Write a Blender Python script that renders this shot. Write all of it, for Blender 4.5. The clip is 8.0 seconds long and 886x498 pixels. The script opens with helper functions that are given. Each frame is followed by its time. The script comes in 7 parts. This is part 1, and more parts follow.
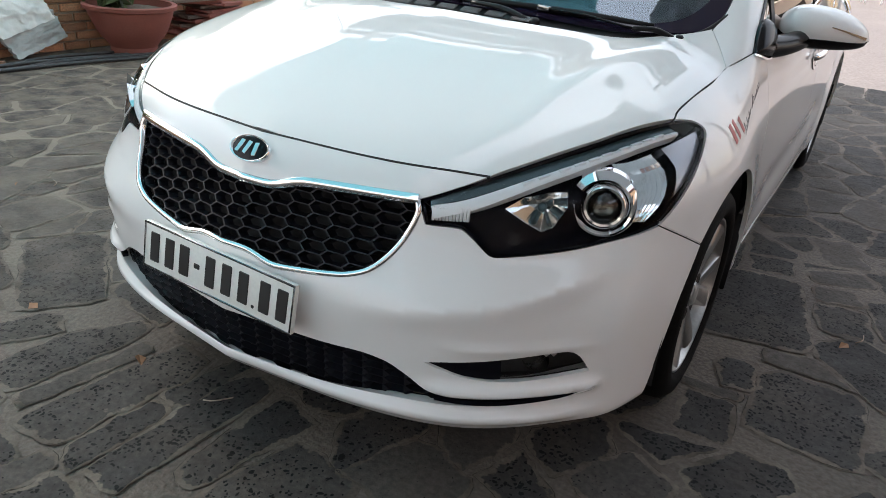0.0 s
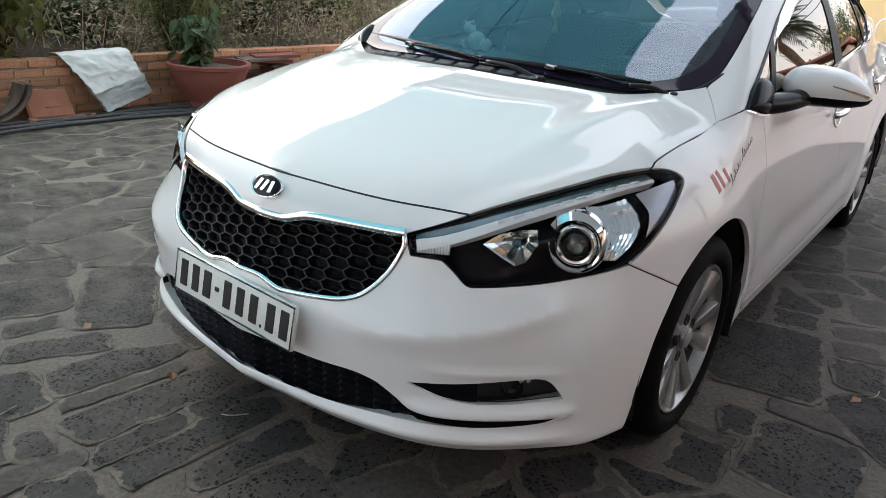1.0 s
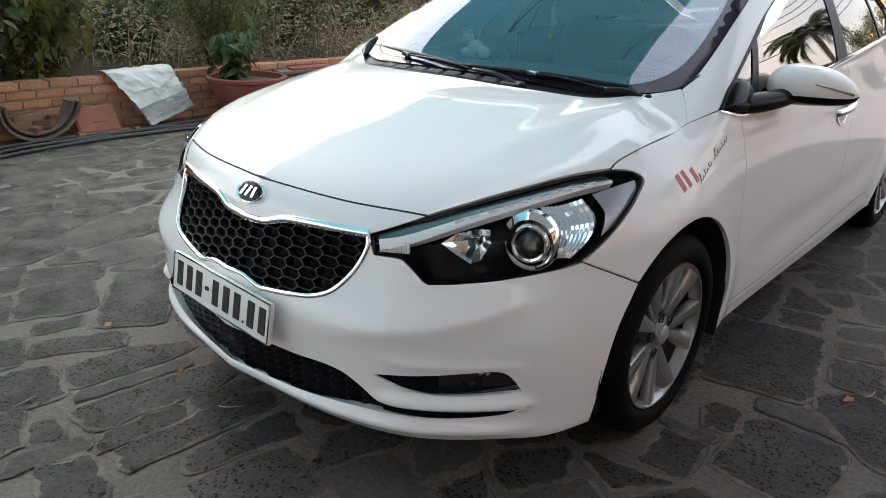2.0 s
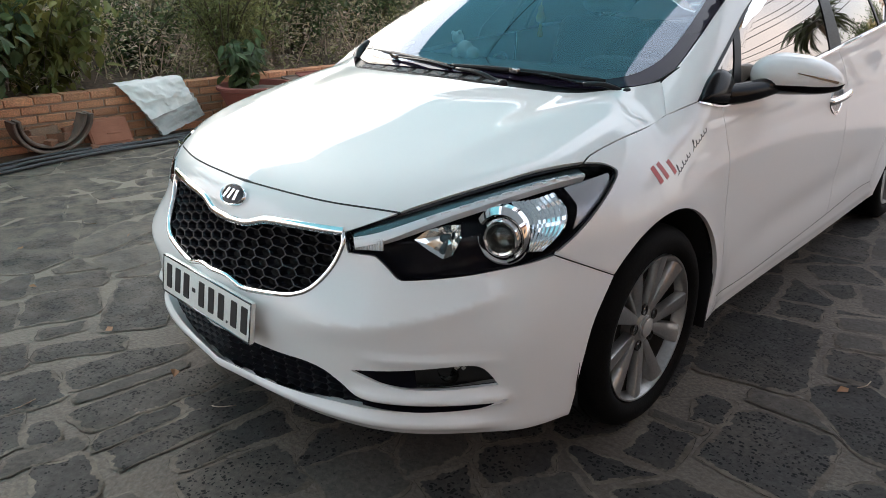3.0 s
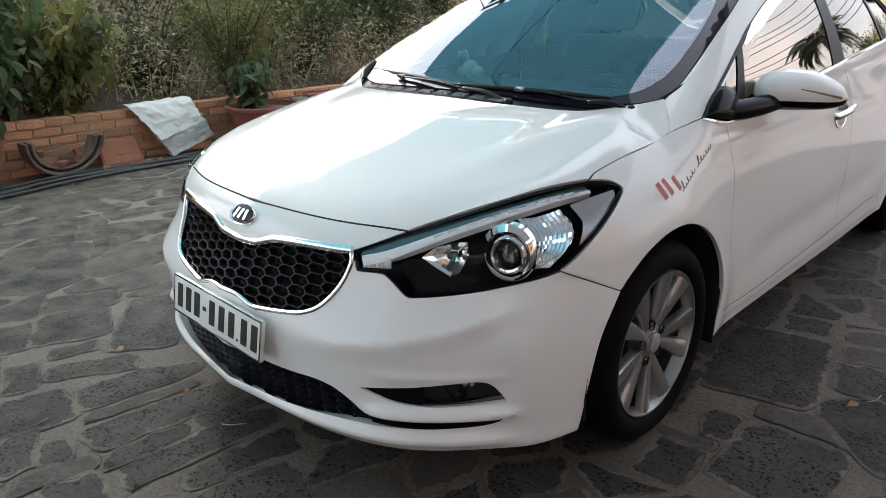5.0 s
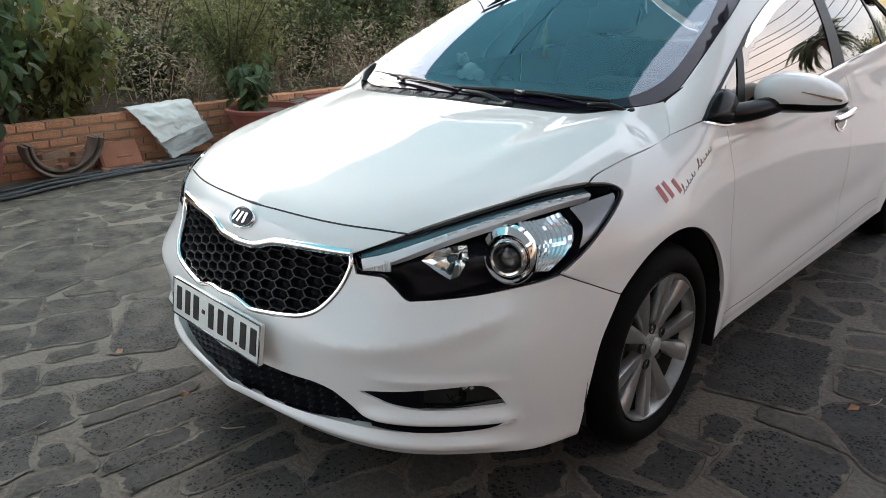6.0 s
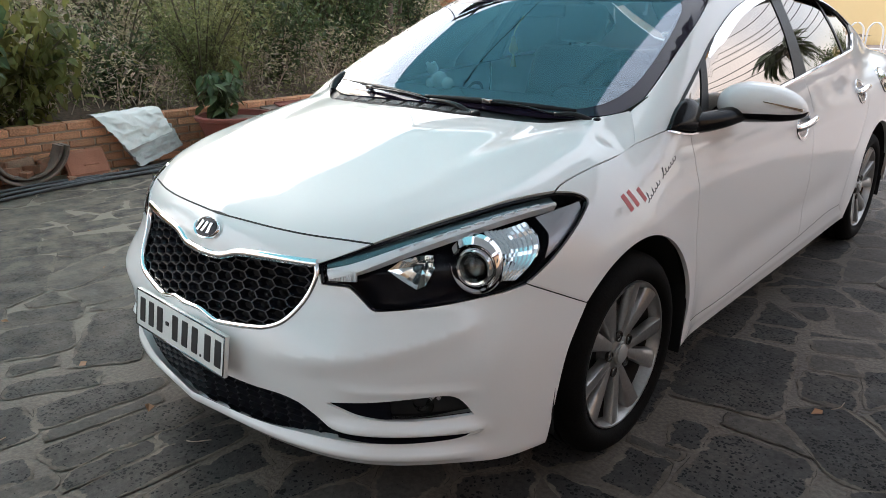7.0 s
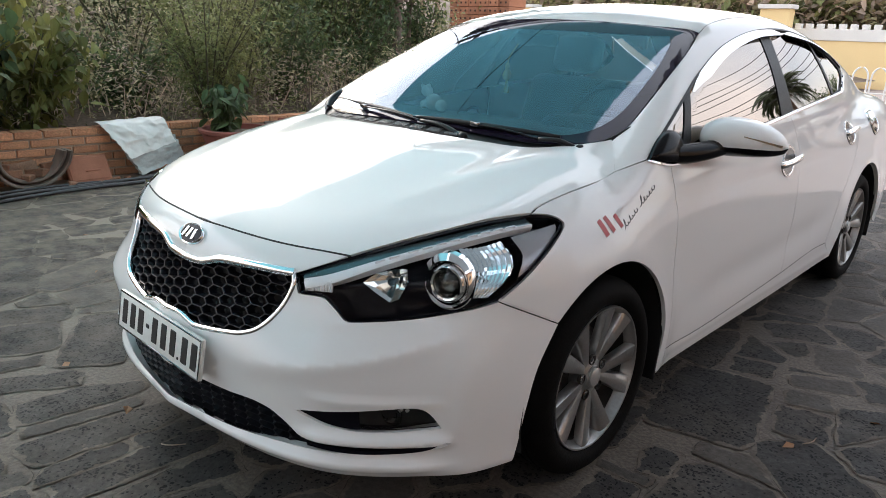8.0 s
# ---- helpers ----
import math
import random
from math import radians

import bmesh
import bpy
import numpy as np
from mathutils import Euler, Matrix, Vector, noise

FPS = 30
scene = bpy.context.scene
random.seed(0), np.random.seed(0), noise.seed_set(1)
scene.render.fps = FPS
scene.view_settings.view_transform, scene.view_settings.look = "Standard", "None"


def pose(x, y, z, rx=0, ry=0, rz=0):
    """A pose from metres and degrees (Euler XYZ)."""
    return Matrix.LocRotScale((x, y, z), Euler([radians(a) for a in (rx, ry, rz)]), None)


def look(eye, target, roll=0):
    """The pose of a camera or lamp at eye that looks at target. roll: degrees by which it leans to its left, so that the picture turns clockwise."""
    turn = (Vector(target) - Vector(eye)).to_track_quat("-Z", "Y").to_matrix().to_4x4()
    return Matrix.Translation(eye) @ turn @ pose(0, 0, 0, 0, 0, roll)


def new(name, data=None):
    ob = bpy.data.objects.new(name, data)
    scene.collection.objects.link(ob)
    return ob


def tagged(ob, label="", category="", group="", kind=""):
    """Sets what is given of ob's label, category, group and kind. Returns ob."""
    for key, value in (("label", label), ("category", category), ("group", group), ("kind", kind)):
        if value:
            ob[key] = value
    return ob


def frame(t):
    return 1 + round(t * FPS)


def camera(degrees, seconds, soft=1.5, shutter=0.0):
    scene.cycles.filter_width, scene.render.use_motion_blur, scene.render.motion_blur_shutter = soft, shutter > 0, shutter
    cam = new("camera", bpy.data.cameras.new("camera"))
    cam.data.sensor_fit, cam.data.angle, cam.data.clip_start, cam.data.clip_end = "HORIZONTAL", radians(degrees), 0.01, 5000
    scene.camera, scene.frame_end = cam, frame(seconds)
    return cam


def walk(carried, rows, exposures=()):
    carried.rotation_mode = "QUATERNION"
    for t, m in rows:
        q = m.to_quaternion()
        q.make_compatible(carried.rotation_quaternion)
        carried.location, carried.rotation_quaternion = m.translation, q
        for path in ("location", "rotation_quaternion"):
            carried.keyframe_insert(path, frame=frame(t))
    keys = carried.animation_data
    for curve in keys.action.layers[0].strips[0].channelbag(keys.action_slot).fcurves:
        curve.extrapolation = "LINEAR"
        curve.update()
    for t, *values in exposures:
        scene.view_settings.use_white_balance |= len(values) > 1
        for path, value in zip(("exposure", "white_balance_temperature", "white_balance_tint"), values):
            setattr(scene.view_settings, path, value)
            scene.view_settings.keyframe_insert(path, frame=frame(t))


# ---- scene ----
# Camera and its walk
cam = camera(63.8, 8.0, soft=0.7)
PATH = [
    (0, (1.137, -0.962, 1.201), (0.223, 0.598, 0.346), 4.8),
    (0.5, (1.242, -0.953, 1.209), (0.249, 0.61, 0.453), 3.8),
    (1, (1.382, -0.985, 1.229), (0.262, 0.504, 0.502), 4.1),
    (1.5, (1.492, -0.98, 1.258), (0.306, 0.466, 0.548), 1.8),
    (1.7, (1.542, -0.955, 1.26), (0.323, 0.456, 0.536), 2.1),
    (2.8, (1.705, -0.855, 1.246), (0.411, 0.5, 0.547), 0.6),
    (3, (1.714, -0.851, 1.25), (0.419, 0.498, 0.541), -0.1),
    (3.5, (1.726, -0.856, 1.249), (0.442, 0.509, 0.549), -0.4),
    (4, (1.725, -0.869, 1.249), (0.416, 0.479, 0.563), -0.8),
    (4.5, (1.725, -0.87, 1.252), (0.404, 0.469, 0.573), -1.1),
    (5, (1.726, -0.862, 1.258), (0.404, 0.484, 0.593), -0.8),
    (6.5, (1.722, -0.854, 1.258), (0.399, 0.497, 0.603), -0.8),
    (7, (1.734, -0.839, 1.263), (0.458, 0.561, 0.622), -0.4),
    (7.5, (1.758, -0.822, 1.256), (0.486, 0.59, 0.634), 1.0),
    (8, (1.811, -0.827, 1.257), (0.516, 0.584, 0.68), 2.2),
]
walk(cam, [(t, look(eye, target, roll)) for t, eye, target, roll in PATH])

# World and sun: a pale evening sky
world = bpy.data.worlds.new("evening_sky")
scene.world = world
world.use_nodes = True
wn, wl = world.node_tree.nodes, world.node_tree.links
sky = wn.new("ShaderNodeTexSky")
sky.sky_type = "NISHITA"
sky.sun_disc = False
sky.sun_elevation, sky.sun_rotation = radians(24), radians(287)
sky.air_density, sky.dust_density, sky.ozone_density = 1.0, 2.5, 1.0
# thin broken cloud over the whole sky
way_in = wn.new("ShaderNodeTexCoord")
cloud = wn.new("ShaderNodeTexNoise")
cloud.inputs["Scale"].default_value, cloud.inputs["Detail"].default_value = 2.2, 7
wl.new(way_in.outputs["Generated"], cloud.inputs["Vector"])
cover = wn.new("ShaderNodeMapRange")
cover.inputs[1].default_value, cover.inputs[2].default_value, cover.inputs[3].default_value, cover.inputs[4].default_value = 0.38, 0.60, 0.30, 0.90
wl.new(cloud.outputs[0], cover.inputs[0])
haze = wn.new("ShaderNodeMixRGB")
# the cloud is warm low down and cool overhead
height = wn.new("ShaderNodeSeparateXYZ")
wl.new(way_in.outputs["Generated"], height.inputs[0])
climb = wn.new("ShaderNodeMapRange")
climb.inputs[1].default_value, climb.inputs[2].default_value = 0.02, 0.45
wl.new(height.outputs["Z"], climb.inputs[0])
glow = wn.new("ShaderNodeMixRGB")
glow.inputs[1].default_value, glow.inputs[2].default_value = (6.7, 5.5, 4.8, 1), (6.5, 6.85, 7.55, 1)
wl.new(climb.outputs[0], glow.inputs[0])
# hazy cloud is brighter round the low sun
near_sun = wn.new("ShaderNodeVectorMath")
near_sun.operation = "DOT_PRODUCT"
near_sun.inputs[1].default_value = Vector((-8, 2.4, 3.8)).normalized()
wl.new(way_in.outputs["Generated"], near_sun.inputs[0])
falloff = wn.new("ShaderNodeMapRange")
falloff.interpolation_type = "SMOOTHERSTEP"
falloff.inputs[1].default_value, falloff.inputs[2].default_value, falloff.inputs[3].default_value, falloff.inputs[4].default_value = 0.2, 1.0, 0.92, 1.3
wl.new(near_sun.outputs["Value"], falloff.inputs[0])
scatter = wn.new("ShaderNodeVectorMath")
scatter.operation = "SCALE"
wl.new(glow.outputs[0], scatter.inputs[0])
wl.new(falloff.outputs[0], scatter.inputs["Scale"])
wl.new(scatter.outputs[0], haze.inputs[2])
wl.new(cover.outputs[0], haze.inputs[0])
wl.new(sky.outputs[0], haze.inputs[1])
wl.new(haze.outputs[0], wn["Background"].inputs[0])
wn["Background"].inputs[1].default_value = 0.15
sun = new("sun", bpy.data.lights.new("sun", "SUN"))
sun.data.energy, sun.data.angle, sun.data.color = 0.6, radians(14), (1.0, 0.97, 0.93)
sun.matrix_world = look((-8, 2.4, 3.8), (0, 0, 0))
scene.view_settings.exposure = 1.35
# The car's body as one smooth solid: nose towards -y, its left side towards +x
class Spline:
    """Natural cubic spline through a few knots, straight beyond its ends."""
    def __init__(self, *knots):
        self.x, self.y = np.array(knots, float).T
        n, h = len(self.x), np.diff(self.x)
        a, r = np.eye(n), np.zeros(n)
        for i in range(1, n - 1):
            a[i, i - 1:i + 2] = h[i - 1], 2 * (h[i - 1] + h[i]), h[i]
            r[i] = 6 * ((self.y[i + 1] - self.y[i]) / h[i] - (self.y[i] - self.y[i - 1]) / h[i - 1])
        self.m, self.h = np.linalg.solve(a, r), h

    def __call__(self, v):
        v = np.asarray(v, float)
        c = np.clip(v, self.x[0], self.x[-1])
        i = np.clip(np.searchsorted(self.x, c) - 1, 0, len(self.h) - 1)
        h, m0, m1 = self.h[i], self.m[i], self.m[i + 1]
        a, b = (self.x[i + 1] - c) / h, (c - self.x[i]) / h
        s = a * self.y[i] + b * self.y[i + 1] + ((a ** 3 - a) * m0 + (b ** 3 - b) * m1) * h * h / 6
        d = (self.y[i + 1] - self.y[i]) / h - (3 * a * a - 1) / 6 * h * m0 + (3 * b * b - 1) / 6 * h * m1
        return s + d * (v - c)


def smax(a, b, k):
    d = np.clip(k - np.abs(a - b), 0, None) / k
    return np.maximum(a, b) + d * d * k * 0.25


def bell(v, mid, wide):
    return np.exp(-((v - mid) / wide) ** 2)


HUB_Y, REAR_HUB_Y, HUB_Z = 0.892, 3.585, 0.3
side_plan = Spline((-0.1, 0.852), (0.4, 0.887), (0.9, 0.893), (1.5, 0.884), (2.3, 0.886), (3.2, 0.885), (3.8, 0.881), (4.3, 0.850), (4.7, 0.808))
side_rise = Spline((0.1, -0.030), (0.2, -0.015), (0.3, -0.003), (0.42, 0.004), (0.55, 0.001), (0.68, -0.005), (0.8, -0.016), (0.88, -0.032), (0.96, -0.064), (1.1, -0.137))
nose_rise = Spline((0.1, 0.122), (0.18, 0.029), (0.24, 0.021), (0.32, 0.014), (0.4, 0.007), (0.48, 0.012), (0.56, 0.049), (0.62, 0.079), (0.68, 0.088), (0.75, 0.117), (0.85, 0.224))
nose_plan = Spline((0, -0.010), (0.15, 0.007), (0.3, 0.026), (0.45, 0.062), (0.6, 0.134), (0.7, 0.224), (0.78, 0.313), (0.84, 0.391), (0.9, 0.540))
hood_rise = Spline((0, 0.701), (0.1, 0.737), (0.2, 0.773), (0.35, 0.825), (0.6, 0.891), (0.85, 0.943), (1.1, 0.971), (1.5, 0.988), (2.2, 0.997), (3.2, 1.041), (3.9, 1.071), (4.4, 1.035), (4.7, 0.991))
glass_rise = Spline((0.7, 0.784), (0.98, 0.942), (1.3, 1.121), (1.6, 1.265), (1.85, 1.364), (2.05, 1.405), (2.4, 1.429), (2.9, 1.415), (3.3, 1.345), (3.7, 1.231), (4.1, 1.098), (4.6, 0.930))
glass_side = Spline((0.85, 0.859), (0.95, 0.830), (1.05, 0.788), (1.15, 0.737), (1.25, 0.675), (1.35, 0.604), (1.45, 0.530))
hood_cross = Spline((0, 0.008), (0.2, 0.011), (0.4, 0.019), (0.55, 0.033), (0.65, 0.045), (0.75, 0.074), (0.85, 0.130))
glass_plan = Spline((0.9, -0.020), (1.5, -0.010), (2.2, 0.003), (3, -0.012), (3.6, -0.059), (4.1, -0.144), (4.6, -0.290))


def body(p):
    """Signed field of the solid: below nought inside."""
    x, y, z = np.abs(p[..., 0]), p[..., 1], p[..., 2]
    side = x - side_plan(y) - side_rise(z)
    side -= 0.012 * bell(np.hypot(y - HUB_Y, z - HUB_Z), 0.37, 0.07) + 0.012 * bell(np.hypot(y - REAR_HUB_Y, z - HUB_Z), 0.37, 0.07)
    side += 0.010 * bell(z - 0.03 * (y - 1.2), 0.40, 0.07) * np.clip((y - 1.35) * 3, 0, 1) * np.clip((3.1 - y) * 3, 0, 1)
    slope = (nose_plan(x + 0.01) - nose_plan(x - 0.01)) / 0.02
    nose = (nose_rise(z) + nose_plan(x) - y) / np.sqrt(1 + slope * slope)
    tail = y - 4.56 + 0.22 * x * x + 0.25 * (z - 0.75) ** 2
    top = (z - hood_rise(y) + hood_cross(x)) * 0.95
    lower = smax(smax(side, nose, 0.10), smax(top, tail, 0.12), 0.11)
    lower = smax(lower, 0.17 - z, 0.04)
    roof = (z - glass_rise(y) + 0.145 * x * x) * 0.88
    cabin = smax(smax(x - glass_side(z) - glass_plan(y), roof, 0.07), 0.8 - z, 0.05)
    return -smax(-lower, -cabin, 0.03)


def slope_of(p, e=1e-3):
    g = np.stack([body(p + e * np.eye(3)[i]) - body(p - e * np.eye(3)[i]) for i in range(3)], -1)
    return g / np.linalg.norm(g, axis=-1, keepdims=True)


def land(o, d, far=0.9, steps=90):
    """Where rays from outside first meet the body."""
    o, d = np.asarray(o, float), np.asarray(d, float)
    lo, hi, low = np.zeros(len(o)), np.full(len(o), np.nan), np.full(len(o), 9.0)
    best = np.zeros(len(o))
    for s in np.linspace(0, far, steps):
        f = body(o + s * d)
        better = np.isnan(hi) & (f < low)
        low, best = np.where(better, f, low), np.where(better, s, best)
        lo = np.where(np.isnan(hi) & (f > 0), s, lo)
        hi = np.where(np.isnan(hi) & (f <= 0), s, hi)
    lost = np.isnan(hi)
    hi = np.where(lost, best, hi)
    lo = np.where(lost, best, lo)
    for _ in range(26):
        m = (lo + hi) / 2
        inside = body(o + m[:, None] * d) <= 0
        lo, hi = np.where(inside, lo, m), np.where(inside, m, hi)
    return o + hi[:, None] * d
# Materials
def shader(name, base, rough=0.5, metal=0.0, vary=0.0, scale=8.0, fine=0.0, fine_scale=120.0, bump=0.0, tint=None, coat=0.0, spec=0.5, rough_vary=0.0, per_piece=0.0, island=False):
    """A node material: base colour that drifts towards tint by coarse noise, fine grain, bump; per_piece shifts the value object by object."""
    m = bpy.data.materials.new(name)
    m.use_nodes = True
    n, l = m.node_tree.nodes, m.node_tree.links
    b = n["Principled BSDF"]
    b.inputs["Base Color"].default_value = (*base, 1)
    b.inputs["Roughness"].default_value, b.inputs["Metallic"].default_value = rough, metal
    b.inputs["Coat Weight"].default_value, b.inputs["Coat Roughness"].default_value = coat, 0.03
    b.inputs["Specular IOR Level"].default_value = spec
    co = n.new("ShaderNodeTexCoord")
    def noise_node(sc, detail=5):
        t = n.new("ShaderNodeTexNoise")
        t.inputs["Scale"].default_value, t.inputs["Detail"].default_value = sc, detail
        l.new(co.outputs["Object"], t.inputs["Vector"])
        return t
    colour = None
    if vary or fine or per_piece:
        mix = n.new("ShaderNodeMixRGB")
        mix.inputs[1].default_value = (*base, 1)
        mix.inputs[2].default_value = (*(tint or [c * 0.5 for c in base]), 1)
        ramp = n.new("ShaderNodeMapRange")
        ramp.inputs[1].default_value, ramp.inputs[2].default_value, ramp.inputs[4].default_value = 0.35, 0.68, vary
        l.new(noise_node(scale).outputs[0], ramp.inputs[0])
        l.new(ramp.outputs[0], mix.inputs[0])
        colour = mix.outputs[0]
        if fine:
            g = n.new("ShaderNodeMixRGB")
            g.blend_type = "MULTIPLY"
            r2 = n.new("ShaderNodeMapRange")
            r2.inputs[1].default_value, r2.inputs[2].default_value = 0.3, 0.7
            r2.inputs[3].default_value, r2.inputs[4].default_value = 1 - fine, 1 + fine * 0.6
            l.new(noise_node(fine_scale).outputs[0], r2.inputs[0])
            g.inputs[0].default_value = 1
            l.new(colour, g.inputs[1])
            l.new(r2.outputs[0], g.inputs[2])
            colour = g.outputs[0]
        if per_piece:
            h = n.new("ShaderNodeHueSaturation")
            r3 = n.new("ShaderNodeMapRange")
            r3.inputs[3].default_value, r3.inputs[4].default_value = 1 - per_piece, 1 + per_piece
            src = n.new("ShaderNodeNewGeometry").outputs["Random Per Island"] if island else n.new("ShaderNodeObjectInfo").outputs["Random"]
            l.new(src, r3.inputs[0])
            l.new(r3.outputs[0], h.inputs["Value"])
            l.new(colour, h.inputs["Color"])
            colour = h.outputs[0]
        l.new(colour, b.inputs["Base Color"])
    if rough_vary:
        r4 = n.new("ShaderNodeMapRange")
        r4.inputs[1].default_value, r4.inputs[2].default_value = 0.3, 0.7
        r4.inputs[3].default_value, r4.inputs[4].default_value = rough - rough_vary, rough + rough_vary
        l.new(noise_node(scale * 2.3).outputs[0], r4.inputs[0])
        l.new(r4.outputs[0], b.inputs["Roughness"])
    if bump:
        bm_ = n.new("ShaderNodeBump")
        bm_.inputs["Strength"].default_value, bm_.inputs["Distance"].default_value = bump, 0.01
        l.new(noise_node(fine_scale, 6).outputs[0], bm_.inputs["Height"])
        l.new(bm_.outputs[0], b.inputs["Normal"])
    return m


def pane_glass(name, tint, gloss=1.45, rough=0.0, base_gloss=0.0, gloss_tint=(1, 1, 1)):
    """Thin glass: see-through with a tint, mirror gloss by Fresnel."""
    m = bpy.data.materials.new(name)
    m.use_nodes = True
    n, l = m.node_tree.nodes, m.node_tree.links
    n.remove(n["Principled BSDF"])
    t, g, f, x = n.new("ShaderNodeBsdfTransparent"), n.new("ShaderNodeBsdfGlossy"), n.new("ShaderNodeFresnel"), n.new("ShaderNodeMixShader")
    t.inputs[0].default_value = (*tint, 1)
    g.inputs["Roughness"].default_value = rough
    g.inputs["Color"].default_value = (*gloss_tint, 1)
    f.inputs[0].default_value = gloss
    k = n.new("ShaderNodeMath")
    k.operation, k.use_clamp = "ADD", True
    k.inputs[1].default_value = base_gloss
    l.new(f.outputs[0], k.inputs[0])
    l.new(k.outputs[0], x.inputs[0])
    l.new(t.outputs[0], x.inputs[1])
    l.new(g.outputs[0], x.inputs[2])
    l.new(x.outputs[0], n["Material Output"].inputs[0])
    return m


paint = shader("white_car_paint", (0.80, 0.79, 0.775), 0.45, coat=1.0, spec=0.05, vary=0.06, scale=1.5, tint=(0.74, 0.73, 0.71), rough_vary=0.04)
chrome = shader("chrome", (0.86, 0.87, 0.88), 0.06, 1.0, rough_vary=0.02)
dark_chrome = shader("smoked_chrome", (0.30, 0.31, 0.32), 0.15, 1.0)
black_plastic = shader("black_plastic", (0.010, 0.010, 0.011), 0.42, spec=0.22, vary=0.3, scale=20, fine=0.15, bump=0.08, fine_scale=400)
grille_black = shader("grille_black", (0.0045, 0.005, 0.008), 0.36, spec=0.25)
gloss_black = shader("gloss_black", (0.008, 0.008, 0.009), 0.08, coat=0.5)
mirror_black = shader("mirror_black", (0.005, 0.005, 0.006), 0.18, spec=0.14, fine=0.1, fine_scale=300)
matt_black = shader("unlit_black_lining", (0.010, 0.010, 0.010), 0.8, vary=0.2)
rubber = shader("tyre_rubber", (0.005, 0.0048, 0.0047), 0.7, vary=0.4, scale=9, tint=(0.011, 0.010, 0.0095), fine=0.3, bump=0.15, fine_scale=160, spec=0.06)
alloy = shader("silver_alloy", (0.38, 0.375, 0.365), 0.34, 0.85, vary=0.35, scale=14, tint=(0.34, 0.325, 0.30), fine=0.1, rough_vary=0.06)
disc_metal = shader("brake_metal", (0.07, 0.062, 0.056), 0.55, 0.6, vary=0.4, scale=20)
plate_white = shader("plate_white", (0.78, 0.78, 0.74), 0.45, vary=0.15, scale=14, tint=(0.62, 0.60, 0.55), fine=0.05)
plate_black = shader("plate_black", (0.02, 0.02, 0.02), 0.45)
red_vinyl = shader("red_vinyl", (0.42, 0.05, 0.05), 0.35)
dark_vinyl = shader("dark_vinyl", (0.05, 0.05, 0.055), 0.4)
lamp_white = shader("ribbed_reflector", (0.92, 0.92, 0.93), 0.25, 0.1, bump=0.2, fine_scale=260)
# the teal is the tarpaulin's reflection, put into the base colour
lamp_teal = shader("lamp_reflected_teal", (0.085, 0.125, 0.140), 0.15, 0.5)
lens_clear = pane_glass("clear_lamp_cover", (0.97, 0.985, 0.99), 1.11)
lamp_black = shader("lamp_interior_black", (0.005, 0.005, 0.008), 0.12, spec=0.12)
lens_ball = pane_glass("projector_lens", (0.55, 0.55, 0.5), 1.7)
lens_red = shader("red_lamp_cover", (0.35, 0.03, 0.03), 0.1, coat=0.6)
# last colours tint the gloss: lavender and warm sky tones put into reflections
screen_glass = pane_glass("tinted_windscreen", (0.66, 0.76, 0.75), 1.5, 0.0, 0.080, (0.78, 0.88, 1.0))
side_glass = pane_glass("filmed_side_glass", (0.03, 0.028, 0.026), 1.7, 0.0, 0.23, (1.0, 0.91, 0.83))
frit = shader("windscreen_black_border", (0.014, 0.010, 0.022), 0.06, spec=0.2)
cabin_grey = shader("cabin_grey_trim", (0.055, 0.058, 0.06), 0.7, vary=0.3, scale=6, fine=0.1)
seat_cloth = shader("seat_leather", (0.10, 0.095, 0.085), 0.55, vary=0.3, scale=6)
pillar_trim = shader("dim_pillar_trim", (0.07, 0.068, 0.09), 0.8, vary=0.15)
cream = shader("cream_headliner", (0.45, 0.43, 0.38), 0.8, vary=0.15)
# Mesh tools
def link(name, verts, faces, material, parent=None, label="", normals=None, smooth=True, sharp=None):
    me = bpy.data.meshes.new(name)
    me.from_pydata([tuple(map(float, v)) for v in verts], [], [tuple(map(int, f)) for f in faces])
    me.materials.append(material)
    if smooth:
        me.polygons.foreach_set("use_smooth", [True] * len(me.polygons))
    if normals is not None:
        me.normals_split_custom_set_from_vertices([tuple(map(float, v)) for v in normals])
    elif smooth and sharp:
        me.set_sharp_from_angle(angle=radians(sharp))
    ob = new(name, me)
    if parent:
        ob.parent = parent
        if not parent.parent:
            ob.matrix_parent_inverse = Matrix.Translation(-parent.location)
    if label:
        ob["label"] = label
    return ob


def part(name, bm, material, parent=None, label="", sharp=40):
    me = bpy.data.meshes.new(name)
    bm.normal_update()
    bm.to_mesh(me)
    bm.free()
    me.materials.append(material)
    me.polygons.foreach_set("use_smooth", [True] * len(me.polygons))
    me.set_sharp_from_angle(angle=radians(sharp))
    ob = new(name, me)
    if parent:
        ob.parent = parent
        if not parent.parent:
            ob.matrix_parent_inverse = Matrix.Translation(-parent.location)
    if label:
        ob["label"] = label
    return ob


def thing(name, at, label, category, group="", kind=""):
    ob = new(name)
    ob.location = at
    ob.empty_display_size = 0.1
    return tagged(ob, label, category, group, kind)


def box(bm, lo, hi, bevel=0.0, segments=2, m=None):
    """A box between two corners with rounded edges, added to bm."""
    lo, hi = Vector(lo), Vector(hi)
    mat = Matrix.Translation((lo + hi) / 2) @ Matrix.Diagonal((*(hi - lo), 1))
    geo = bmesh.ops.create_cube(bm, size=1, matrix=(m @ mat) if m else mat)
    if bevel:
        edges = list({e for v in geo["verts"] for e in v.link_edges})
        bmesh.ops.bevel(bm, geom=edges, offset=bevel, segments=segments, affect="EDGES", profile=0.5)
    return bm


